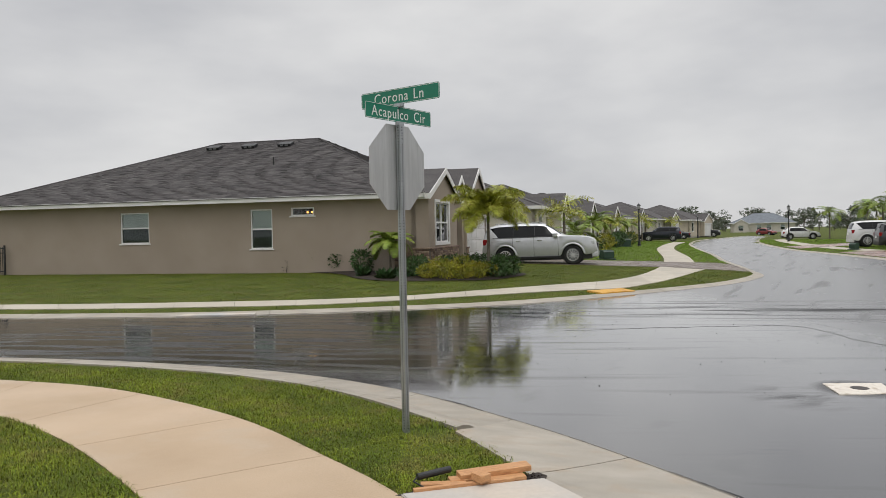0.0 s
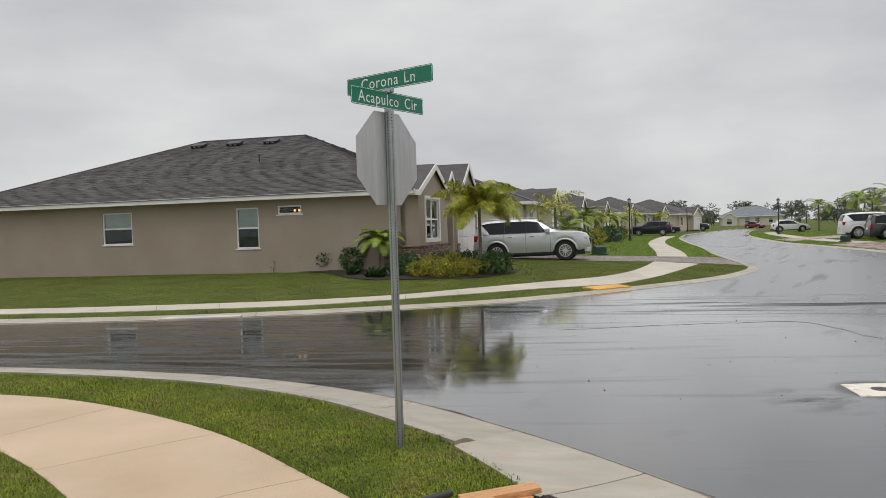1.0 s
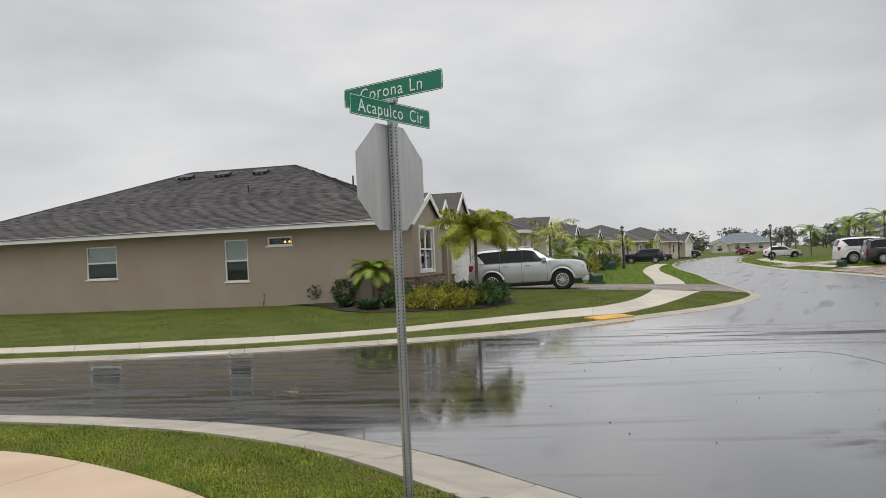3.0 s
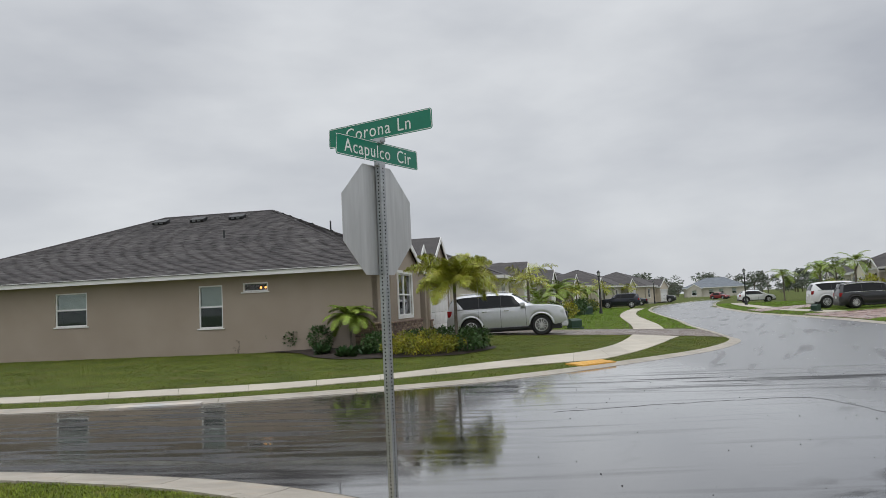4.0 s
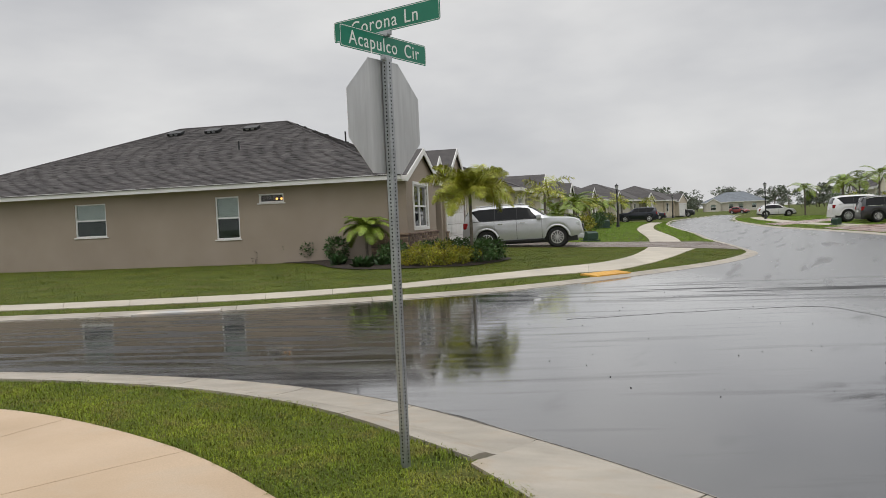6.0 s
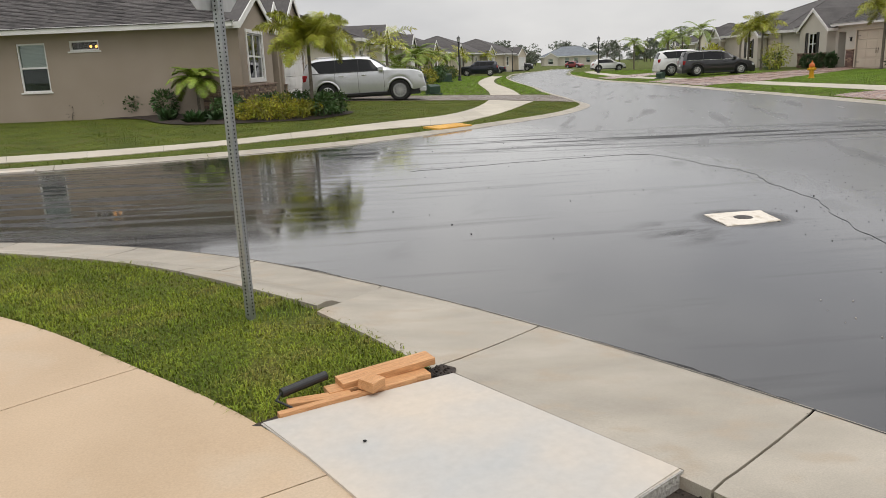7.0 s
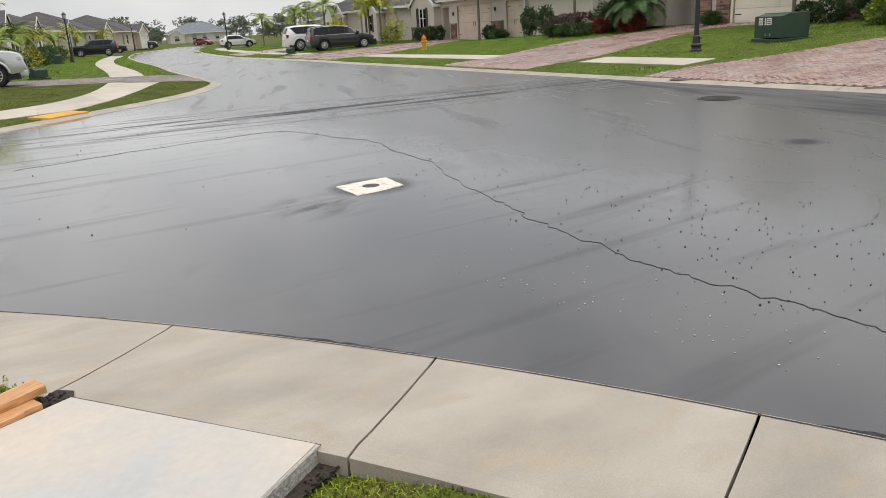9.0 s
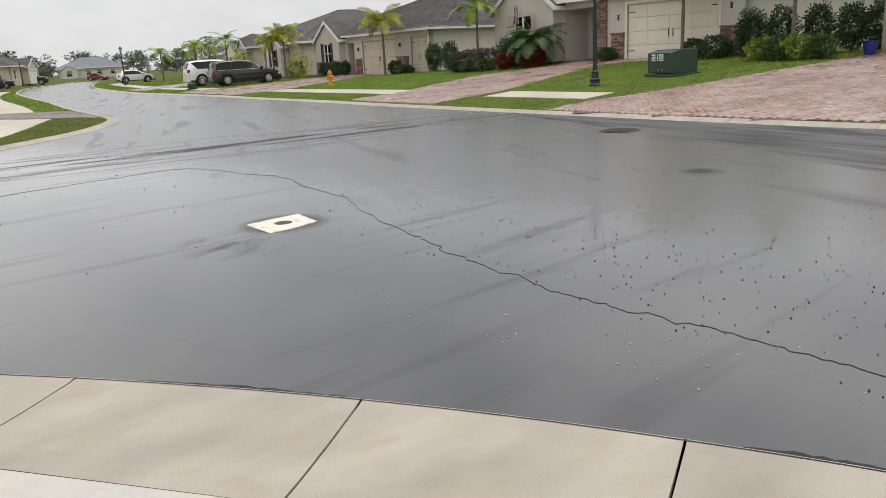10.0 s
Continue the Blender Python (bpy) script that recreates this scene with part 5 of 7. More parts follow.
BODIES = {  # length, width, wheelbase, wheel radius, belt, sill, (x, top height) from the tail, side windows, windscreen, rear screen
    "large_suv": (5.30, 2.03, 3.08, 0.42, 1.28, 0.44, [(-2.65, 0.62), (-2.63, 0.95), (-2.58, 1.22), (-2.46, 1.60), (-2.30, 1.82), (-1.9, 1.905), (-1.0, 1.925), (-0.1, 1.915), (0.28, 1.87), (0.55, 1.72), (1.08, 1.36), (1.25, 1.31), (1.9, 1.27), (2.28, 1.21), (2.47, 1.13), (2.58, 0.98), (2.64, 0.80), (2.65, 0.62)],
                  [(-2.24, -1.16), (-1.14, -0.18), (-0.16, 0.80)], (0.33, 1.02), (-2.56, -2.36)),
    "crossover": (4.40, 1.80, 2.64, 0.34, 1.02, 0.36, [(-2.20, 0.60), (-2.17, 0.95), (-1.98, 1.15), (-1.60, 1.42), (-1.1, 1.53), (-0.3, 1.56), (0.25, 1.50), (0.95, 1.08), (1.15, 1.02), (1.8, 0.93), (2.05, 0.82), (2.18, 0.62), (2.20, 0.50)],
                  [(-1.38, -0.71), (-0.69, 0.14), (0.16, 0.80)], (0.32, 0.92), (-1.95, -1.62)),
    "minivan": (5.17, 2.02, 3.09, 0.36, 1.08, 0.30, [(-2.58, 0.6), (-2.56, 1.0), (-2.48, 1.35), (-2.30, 1.66), (-1.8, 1.75), (-0.6, 1.775), (0.2, 1.72), (0.6, 1.58), (1.35, 1.15), (1.55, 1.07), (2.2, 0.93), (2.45, 0.80), (2.57, 0.55)],
                [(-2.30, -1.12), (-1.10, 0.12), (0.14, 1.05)], (0.45, 1.33), (-2.48, -2.30)),
    "sedan": (4.65, 1.82, 2.75, 0.33, 0.95, 0.33, [(-2.32, 0.6), (-2.28, 0.95), (-1.75, 1.04), (-1.35, 1.10), (-0.75, 1.38), (-0.2, 1.45), (0.25, 1.42), (1.0, 1.02), (1.2, 0.96), (1.9, 0.84), (2.2, 0.72), (2.32, 0.5)],
              [(-0.95, -0.20), (-0.12, 0.75)], (0.33, 0.97), (-1.32, -0.80)),
}


def car(name, m, kind, coat, label, rails=False):
    L, W, wb, wr, belt, sill, top, wins, screen, rear = BODIES[kind]
    c = thing(name, m, label, "car")
    tx, tz = np.array(top).T
    hw = W / 2

    def section(x):
        zt = float(np.interp(x, tx, tz))
        edge = max(0.0, (abs(x) - 0.72 * L / 2) / (0.28 * L / 2))
        w = hw * (1 - 0.16 * edge ** 2.2)
        zb = sill - 0.06 * (1 - edge) + 0.06 * edge
        for cx in (-wb / 2, wb / 2):
            g = (wr + 0.075) ** 2 - (x - cx) ** 2
            if g > 0:
                zb = max(zb, wr + math.sqrt(g))
        bl = min(belt, zt - 0.03)
        zb = min(zb, bl - 0.08)
        k = min(1.0, max(0.0, (zt - bl - 0.03) / 0.45))
        rw = w * (0.90 - 0.17 * k)
        return [(w * 0.95, zb), (w * 0.995, zb + 0.25 * (bl - zb)), (w, zb + 0.62 * (bl - zb)), (w * 0.965, bl), (rw, zt - 0.015 - 0.07 * k), (rw * 0.86, zt), (0, zt + 0.02)]

    xs = np.unique(np.r_[np.linspace(-L / 2, L / 2, 61), [cx + (wr + 0.07) * s for cx in (-wb / 2, wb / 2) for s in np.cos(np.linspace(0, math.pi, 11))]])
    bm = bmesh.new()
    loops = []
    for x in xs:
        half = section(x)
        loops.append([bm.verts.new((x, y, z)) for y, z in half] + [bm.verts.new((x, -y, z)) for y, z in half[-2::-1]])
    for a, b in zip(loops, loops[1:]):
        for k in range(len(a) - 1):
            bm.faces.new((a[k], a[k + 1], b[k + 1], b[k]))
    bm.faces.new(loops[0])
    bm.faces.new(loops[-1][::-1])
    shade_smooth(part("body", bm, coat, c), 35)
    part("underbody", box(bmesh.new(), -L / 2 + 0.25, -hw * 0.86, 0.22, L / 2 - 0.25, hw * 0.86, belt - 0.25), M_TRIM, c)

    def skin(x, v, side, out=0.006):
        half = section(x)
        (y0, z0), (y1, z1) = half[3], half[4]
        return (x, side * (y0 + (y1 - y0) * v + out), z0 + (z1 - z0) * v + out * 0.4)

    for side in (-1, 1):
        for n, (a, b) in enumerate(wins):
            bm = bmesh.new()
            cols = []
            for u in np.linspace(0, 1, 9):
                lean = 0.0
                lo, hi = a + (b - a) * u, a + (b - a) * u
                if n == 0 and kind == "large_suv":
                    lo, hi = a + 0.40 + (b - a - 0.40) * u, a + (b - a) * u
                elif n == 0:
                    hi = a + 0.10 + (b - a - 0.10) * u
                if n == len(wins) - 1:
                    hi = a + (b - a - 0.42) * u
                cols.append([bm.verts.new(skin(lo + (hi - lo) * v, 0.03 + 0.93 * v, side)) for v in np.linspace(0, 1, 5)])
            for p, q in zip(cols, cols[1:]):
                for k in range(4):
                    bm.faces.new((p[k], p[k + 1], q[k + 1], q[k]))
            shade_smooth(part("side_window", bm, M_CARGLASS, c))
        for a in [w[0] - 0.01 for w in wins[1:]]:
            bm = bmesh.new()
            poly(bm, [skin(x, v, side, 0.0045) for x, v in ((a - 0.05, 0.03), (a + 0.05, 0.03), (a + 0.05, 0.96), (a - 0.05, 0.96))])
            part("pillar_trim", bm, M_TRIM, c)
        bm = bmesh.new()
        for v in ((0.0, 0.99) if kind == "minivan" else (0.0,)):
            xs_ = np.linspace(wins[0][0] + 0.12, wins[-1][1] - (0.45 if v else 0.02), 14)
            for a, b in zip(xs_, xs_[1:]):
                bar(bm, skin(a, v, side, 0.008), skin(b, v, side, 0.008), 0.012, sides=5)
        part("window_trim", bm, M_CHROME if kind == "minivan" else M_TRIM, c)
        for cx in (-wb / 2, wb / 2):
            y = section(cx)[2][0]
            bm = bmesh.new()
            hoops = []
            for a in np.linspace(0.12, math.pi - 0.12, 15):
                hoops.append([bm.verts.new((cx + r * math.cos(a), side * (y + out), wr + r * math.sin(a))) for r, out in ((wr + 0.065, -0.03), (wr + 0.07, 0.018), (wr + 0.10, 0.034), (wr + 0.14, 0.016), (wr + 0.15, -0.03))])
            for p_, q_ in zip(hoops, hoops[1:]):
                for k in range(4):
                    bm.faces.new((p_[k], p_[k + 1], q_[k + 1], q_[k]))
            shade_smooth(part("wheel_arch", bm, coat if kind == "large_suv" else M_TRIM, c))
            part("arch_liner", bar(bmesh.new(), (cx, side * (y - 0.42), wr), (cx, side * (y - 0.27), wr), wr + 0.06, sides=24), M_TRIM, c)
        for a in [w[0] - 0.04 for w in wins[1:]] + [wins[-1][1] + 0.1]:
            half = section(a)
            bm = bmesh.new()
            for (y0, z0), (y1, z1) in zip(half[:3], half[1:4]):
                poly(bm, [(a - 0.006, side * (y0 + 0.003), z0), (a + 0.006, side * (y0 + 0.003), z0), (a + 0.006, side * (y1 + 0.003), z1), (a - 0.006, side * (y1 + 0.003), z1)])
            part("door_gap", bm, M_TRIM, c)
        for a in (wins[-1][0] + 0.12, wins[-2][0] + 0.12):
            y = section(a)[2][0]
            part("door_handle", box(bmesh.new(), a, side * y - 0.012, belt - 0.17, a + 0.22, side * (y + 0.028), belt - 0.13, bevel=0.008), M_CHROME if rails else coat, c)
        y = section(wins[-1][1])[3][0]
        bm = box(bmesh.new(), wins[-1][1] - 0.12, side * (y + 0.02), belt - 0.02, wins[-1][1] + 0.10, side * (y + 0.24), belt + 0.17, bevel=0.04)
        part("mirror", bm, coat, c)
        y = hw * 0.99
        part("side_step", box(bmesh.new(), -wb / 2 + wr + 0.12, side * y - 0.05, sill - 0.14, wb / 2 - wr - 0.12, side * y + 0.02, sill - 0.04, bevel=0.015), M_TRIM, c)
        for cx in (-wb / 2, wb / 2):
            w = new("wheel")
            w.parent = c
            w.matrix_basis = pose(cx, side * (hw - 0.13), wr, 90 * side * -1, 0, 0)
            bm = lathe(bmesh.new(), [(wr * 0.66, -0.12), (wr * 0.92, -0.125), (wr, -0.08), (wr, 0.08), (wr * 0.92, 0.125), (wr * 0.66, 0.12)], 28, caps=False)
            shade_smooth(part("tyre", bm, M_TYRE, w), 50)
            bm = lathe(bmesh.new(), [(wr * 0.67, 0.04), (wr * 0.67, 0.123), (wr * 0.62, 0.128), (wr * 0.60, 0.03)], 24, caps=False)
            for k in range(12):
                box(bm, wr * 0.12, -0.016, 0.070, wr * 0.61, 0.016, 0.108, Matrix.Rotation(k * math.pi / 6, 4, "Z"))
            lathe(bm, [(wr * 0.17, 0.06), (wr * 0.15, 0.118), (0.01, 0.12)], 14)
            part("rim", bm, M_RIM, w)
            part("hub_shadow", lathe(bmesh.new(), [(wr * 0.60, 0.030), (wr * 0.60, 0.034), (wr * 0.02, 0.035)], 24), M_TRIM, w)
        zl = float(np.interp(L / 2 - 0.22, tx, tz)) - 0.16
        yl = section(L / 2 - 0.22)[2][0]
        part("headlamp", box(bmesh.new(), L / 2 - 0.46, side * (yl - 0.30), zl - 0.10, L / 2 - 0.12, side * (yl + 0.008), zl + 0.07, bevel=0.035), M_LAMP, c)
        xr = float(np.interp(belt, tz[:4], tx[:4]))
        yr = section(xr + 0.10)[2][0]
        part("tail_lamp", box(bmesh.new(), xr - 0.015, side * (yr - 0.20), belt - 0.30, xr + 0.22, side * (yr + 0.006), belt - 0.03, bevel=0.03), M_TAIL, c)
        if rails:
            y = section(-0.8)[5][0]
            bm = bmesh.new()
            bar(bm, (-2.0, side * y, 1.95), (0.1, side * y, 1.96), 0.018, sides=6)
            for x in (-1.9, -0.9, 0.0):
                bar(bm, (x, side * y, 1.90), (x, side * y, 1.955), 0.018, sides=6)
            part("roof_rail", bm, M_CHROME, c)
    for name_, (a, b) in (("windscreen", screen), ("rear_screen", rear)):
        bm = bmesh.new()
        cols = []
        for x in np.linspace(a, b, 7):
            half = section(x)
            ys = [-half[4][0] * 0.97, -half[5][0], -half[5][0] / 2, 0, half[5][0] / 2, half[5][0], half[4][0] * 0.97]
            zs = [half[4][1], half[5][1], half[5][1] + 0.01, half[6][1], half[5][1] + 0.01, half[5][1], half[4][1]]
            cols.append([bm.verts.new((x + (0.006 if a > 0 else -0.006), y, z + 0.007)) for y, z in zip(ys, zs)])
        for p, q in zip(cols, cols[1:]):
            for k in range(6):
                bm.faces.new((p[k], p[k + 1], q[k + 1], q[k]))
        shade_smooth(part(name_, bm, M_CARGLASS, c))
    zg = float(np.interp(L / 2 - 0.1, tx, tz)) - 0.08
    bm = box(bmesh.new(), L / 2 - 0.14, -hw * 0.40, zg - 0.30, L / 2 + 0.012, hw * 0.40, zg - 0.02, bevel=0.02)
    part("grille", bm, M_TRIM, c)
    bm = bmesh.new()
    for k in range(4):
        box(bm, L / 2 + 0.005, -hw * 0.38, zg - 0.27 + k * 0.07, L / 2 + 0.022, hw * 0.38, zg - 0.25 + k * 0.07)
    part("grille_bar", bm, M_CHROME, c)
    for s, nm in ((1, "front_bumper"), (-1, "rear_bumper")):
        bm = box(bmesh.new(), s * (L / 2 - 0.35), -hw * 0.86, sill - 0.14, s * (L / 2 + 0.015), hw * 0.86, sill + 0.10, bevel=0.05)
        part(nm, bm, coat if kind == "large_suv" else M_TRIM, c)
    part("number_plate", box(bmesh.new(), -L / 2 - 0.03, -0.17, belt - 0.42, -L / 2 + 0.03, 0.17, belt - 0.27), M_VINYL, c, "plain pale plate")
    return c


P_SILVER, P_WHITE = paint("silver_paint", (0.62, 0.63, 0.65), 0.5, 0.30), paint("white_car_paint", (0.72, 0.72, 0.72), 0.0, 0.3)
P_DARK, P_NAVY, P_RED = paint("dark_grey_paint", (0.014, 0.015, 0.018), 0.0), paint("navy_paint", (0.010, 0.014, 0.026), 0.4), paint("red_paint", (0.25, 0.02, 0.02), 0.2)
car("silver_suv", pose(5.30, 28.32, 0.36, 0, -1.2, -14.5), "large_suv", P_SILVER, "large silver sport utility car parked on a paver driveway", True)


def parked(name, x, y, turn, kind, coat, label, lift=0.022):
    return car(name, pose(x, y, drop_on(x, y, lift), 0, 0, turn), kind, coat, label)


parked("dark_minivan", 33.9, 44.9, -19, "minivan", P_DARK, "dark grey minivan parked across a paver driveway")
parked("white_suv", 34.4, 49.2, -19, "large_suv", P_WHITE, "white sport utility car parked beside a dark minivan")
parked("white_crossover", 46.4, 87.0, -18, "crossover", P_WHITE, "small white crossover car parked by the bend")
parked("black_suv", 30.6, 93.0, 160, "large_suv", P_NAVY, "black sport utility car parked before a house")
parked("dark_sedan", 39.0, 113.0, 155, "sedan", P_NAVY, "dark blue sedan parked in a driveway")
parked("dark_suv", 51.5, 134.0, -25, "large_suv", P_DARK, "dark sport utility car far down the road")
parked("red_car", 76.0, 163.0, -60, "crossover", P_RED, "small red car at the far bend")

# ---- further houses along the road ----
M_HOUSES = [M_STUCCO_CREAM, M_STUCCO_GREY, M_STUCCO_SAND]
for n, (x, y, turn, side) in enumerate([(6.4, 38.3, 74, 1), (11.6, 54.8, 72, 1), (17.4, 71.5, 69, 1), (24.5, 88, 66, 1), (33.5, 105, 60, 1), (45, 124, 55, 1),
                                        (58.5, 86, -112, -1), (70, 110, -116, -1), (86, 136, -118, -1)]):
    house("street_house", x, y, 0.45, turn, 14.5, 15, ("cream", "pale grey", "sand-coloured")[n % 3] + " stucco house with a dark hip roof along the road", M_HOUSES[n % 3],
          front=[("window", 1.5, 2.7, 0.9, 2.4, dict(trim=0.1)), ("recess", 4.9, 6.2, 2.4), ("window", 13.0, 13.9, 0.9, 2.3)],
          left=[("window", 3, 4.2, 1.0, 2.3), ("window", 8, 9, 1.0, 2.3)], right=[("window", 3, 4.2, 1.0, 2.3)],
          pitch=0.38, gables=[(6.6, 12.2, 0.8, [("garage", 0.4, 5.2, 2.2, M_WHITE)], 2.85, 0.45)])
house("end_house", 86, 209, 0.12, -26, 17, 12, "pale house with a blue-grey hip roof at the road's end", M_STUCCO_GREY, roof_mat=material("blue_grey_shingle", (0.13, 0.15, 0.17), (0.19, 0.21, 0.235), 1.2, 0.8, fine=14, fine_amount=0.25, bump=0.3),
      front=[("window", 7, 8.3, 1.0, 2.4), ("window", 9.6, 10.9, 1.0, 2.4), ("window", 13.2, 14.4, 1.0, 2.4)],
      gables=[(1, 5, 0.8, [("window", 1.2, 2.6, 0.8, 2.3)], 2.85, 0.6)])

# ---- lamps, boxes, hydrant, fence ----
M_FROST = material("frosted_lantern", (0.40, 0.41, 0.40), (0.50, 0.51, 0.50), 5, 0.35, bump=0)


def street_lamp(x, y, tall=4.15):
    z = drop_on(x, y)
    t = thing("street_lamp", pose(x, y, z - 0.02), "black cast-metal street lamp with a lantern head", "street lamp", "street lamps")
    bm = lathe(bmesh.new(), [(0.20, 0), (0.20, 0.06), (0.16, 0.10), (0.15, 0.17), (0.175, 0.20), (0.175, 0.24), (0.13, 0.28), (0.115, 0.46), (0.125, 0.49), (0.09, 0.53)], 18)
    part("base", bm, M_DARK, t)
    bm = lathe(bmesh.new(), [(0.078, 0.5), (0.072, 1.4), (0.055, tall - 0.75), (0.075, tall - 0.72), (0.075, tall - 0.68), (0.05, tall - 0.62)], 16)
    part("post", bm, M_DARK, t)
    bm = lathe(bmesh.new(), [(0.06, tall - 0.62), (0.13, tall - 0.56), (0.13, tall - 0.53)], 12)
    part("collar", bm, M_DARK, t)
    bm = lathe(bmesh.new(), [(0.10, tall - 0.53), (0.165, tall - 0.22), (0.165, tall - 0.20)], 8)
    part("lantern", bm, M_FROST, t, "frosted lantern glass")
    bm = lathe(bmesh.new(), [(0.20, tall - 0.21), (0.19, tall - 0.18), (0.09, tall - 0.07), (0.03, tall - 0.04), (0.03, tall), (0.008, tall + 0.05)], 12)
    part("cap", bm, M_DARK, t)
    for k in range(4):
        a = radians(45 + 90 * k)
        part("lantern_rib", bar(bmesh.new(), (0.11 * math.cos(a), 0.11 * math.sin(a), tall - 0.53), (0.175 * math.cos(a), 0.175 * math.sin(a), tall - 0.2), 0.01, sides=6), M_DARK, t)
    return t


for x, y in ((20.1, 65.4), (23.05, 8.36), (40.3, 77.3), (46.5, 124)):
    street_lamp(x, y)

M_BOX_GREEN = material("utility_green", (0.018, 0.045, 0.030), (0.028, 0.060, 0.040), 3, 0.45, fine=20, fine_amount=0.08, bump=0.05)


def utility_box(x, y, turn, w, d, h, label, stickers=False):
    t = thing("transformer_box" if stickers else "utility_box", pose(x, y, drop_on(x, y), 0, 0, turn), label, "utility box")
    part("pad", box(bmesh.new(), -w / 2 - 0.08, -d / 2 - 0.08, -0.05, w / 2 + 0.08, d / 2 + 0.08, 0.07, bevel=0.01), M_BOX_GREEN, t)
    part("body", box(bmesh.new(), -w / 2, -d / 2 + 0.30 * d, 0.07, w / 2, d / 2, h, bevel=0.015), M_BOX_GREEN, t)
    bm = slab(bmesh.new(), [(-w / 2 - 0.01, -d / 2, 0.10), (-w / 2 - 0.01, -d / 2, h - 0.10), (-w / 2 - 0.01, -d / 2 + 0.30 * d, h - 0.02), (-w / 2 - 0.01, -d / 2 + 0.30 * d, 0.10)], (w + 0.02, 0, 0))
    part("hood", bm, M_BOX_GREEN, t)
    if stickers:
        for a, b in ((-0.40, -0.22), (-0.14, -0.09), (-0.05, 0.17)):
            s = part("sticker", box(bmesh.new(), a, -d / 2 - 0.004, h - 0.36, b, -d / 2 - 0.001, h - 0.14), M_VINYL, t, "white warning sticker with dark bars")
            for k in range(3):
                part("bar", box(bmesh.new(), a + 0.02, -d / 2 - 0.006, h - 0.33 + k * 0.06, b - 0.02, -d / 2 - 0.004, h - 0.305 + k * 0.06), M_DARK, s)
        for a in (-0.08, 0.12):
            part("latch", box(bmesh.new(), a, -d / 2 - 0.03, 0.16, a + 0.04, -d / 2, 0.24, bevel=0.006), M_STEEL, t)
    return t


utility_box(25.4, 6.7, -112, 1.15, 1.15, 0.86, "dark green pad-mounted transformer with white stickers on the lawn", True)
utility_box(9.45, 33.0, 20, 0.6, 0.5, 0.52, "low dark green utility box on the lawn")
utility_box(17.9, 62.2, 20, 0.85, 0.7, 0.75, "dark green utility box beside a street lamp")
utility_box(29.6, 45.2, -74, 0.5, 0.4, 0.5, "small green utility box by the kerb")

M_HYD_Y = material("hydrant_yellow", (0.60, 0.30, 0.01), (0.68, 0.36, 0.02), 5, 0.4, fine=25, fine_amount=0.1, bump=0.1)
M_HYD_O = material("hydrant_orange", (0.55, 0.12, 0.02), (0.62, 0.16, 0.03), 5, 0.4, fine=25, fine_amount=0.1, bump=0.1)
hyd = thing("fire_hydrant", pose(29.3, 29.5, drop_on(29.3, 29.5)), "yellow fire hydrant with an orange bonnet on the lawn", "hydrant")
part("barrel", lathe(bmesh.new(), [(0.17, 0), (0.17, 0.05), (0.12, 0.07), (0.115, 0.42), (0.15, 0.44), (0.15, 0.50), (0.125, 0.52), (0.125, 0.60)], 16), M_HYD_Y, hyd)
part("bonnet", lathe(bmesh.new(), [(0.15, 0.60), (0.15, 0.64), (0.12, 0.74), (0.06, 0.80), (0.035, 0.82), (0.035, 0.90), (0.01, 0.91)], 16), M_HYD_O, hyd, "orange domed bonnet")
for d in ((1, 0), (-1, 0), (0, -1)):
    part("outlet", bar(bmesh.new(), (d[0] * 0.1, d[1] * 0.1, 0.48), (d[0] * 0.23, d[1] * 0.23, 0.48), 0.07), M_HYD_Y, hyd)

fence = thing("fence", pose(-18.3, 25.85, 0.45, 0, 0, 165.5), "black metal picket fence beside the house wall", "fence")
for z in (0.15, 0.95, 1.15):
    part("rail", box(bmesh.new(), 0, -0.015, z, 4.0, 0.015, z + 0.035), M_DARK, fence)
picket = box(bmesh.new(), -0.009, -0.009, 0.02, 0.009, 0.009, 1.24)
pk = part("picket", picket, M_DARK, fence)
for k in range(1, 36):
    q = pk.copy()
    scene.collection.objects.link(q)
    q.matrix_basis = Matrix.Translation((k * 0.112, 0, 0))
for k in range(3):
    part("fence_post", box(bmesh.new(), k * 1.95 - 0.03, -0.03, -0.1, k * 1.95 + 0.03, 0.03, 1.3), M_DARK, fence)

for s in (1.33, 3.26, 5.17):
    v = part("ridge_vent", box(bmesh.new(), -0.22, -0.34, 0.0, 0.22, 0.34, 0.13, bevel=0.02), M_DARK, corner_house, "dark low roof vent")
    v.matrix_basis = pose(6.45, 6.97 + s, 2.85 + 0.12 + (6.45 + 0.45) * 0.415 + 0.03, 0, -22, 0)
    for k in (-0.2, 0.05):
        part("vent_slot", box(bmesh.new(), -0.228, k, 0.03, -0.222, k + 0.15, 0.10), M_STEEL, v)
for u, s in ((3.6, 7.56), (3.9, 2.96)):
    z = 2.97 + (u + 0.45) * 0.415
    part("vent_pipe", bar(bmesh.new(), (u, s, z - 0.1), (u, s, z + 0.35), 0.035), M_DARK, corner_house)
M_POT = material("blue_glaze", (0.010, 0.022, 0.16), (0.016, 0.034, 0.22), 4, 0.2, bump=0)
pot = part("plant_pot", lathe(bmesh.new(), [(0.20, 0), (0.30, 0.35), (0.33, 0.62), (0.36, 0.66), (0.31, 0.66), (0.29, 0.6)], 20), M_POT)
pot.matrix_basis = pose(28.95, 1.45, drop_on(28.95, 1.45)) @ Matrix.Scale(0.72, 4)
tagged(pot, "large cobalt-blue glazed pot by the driveway edge", "pot")
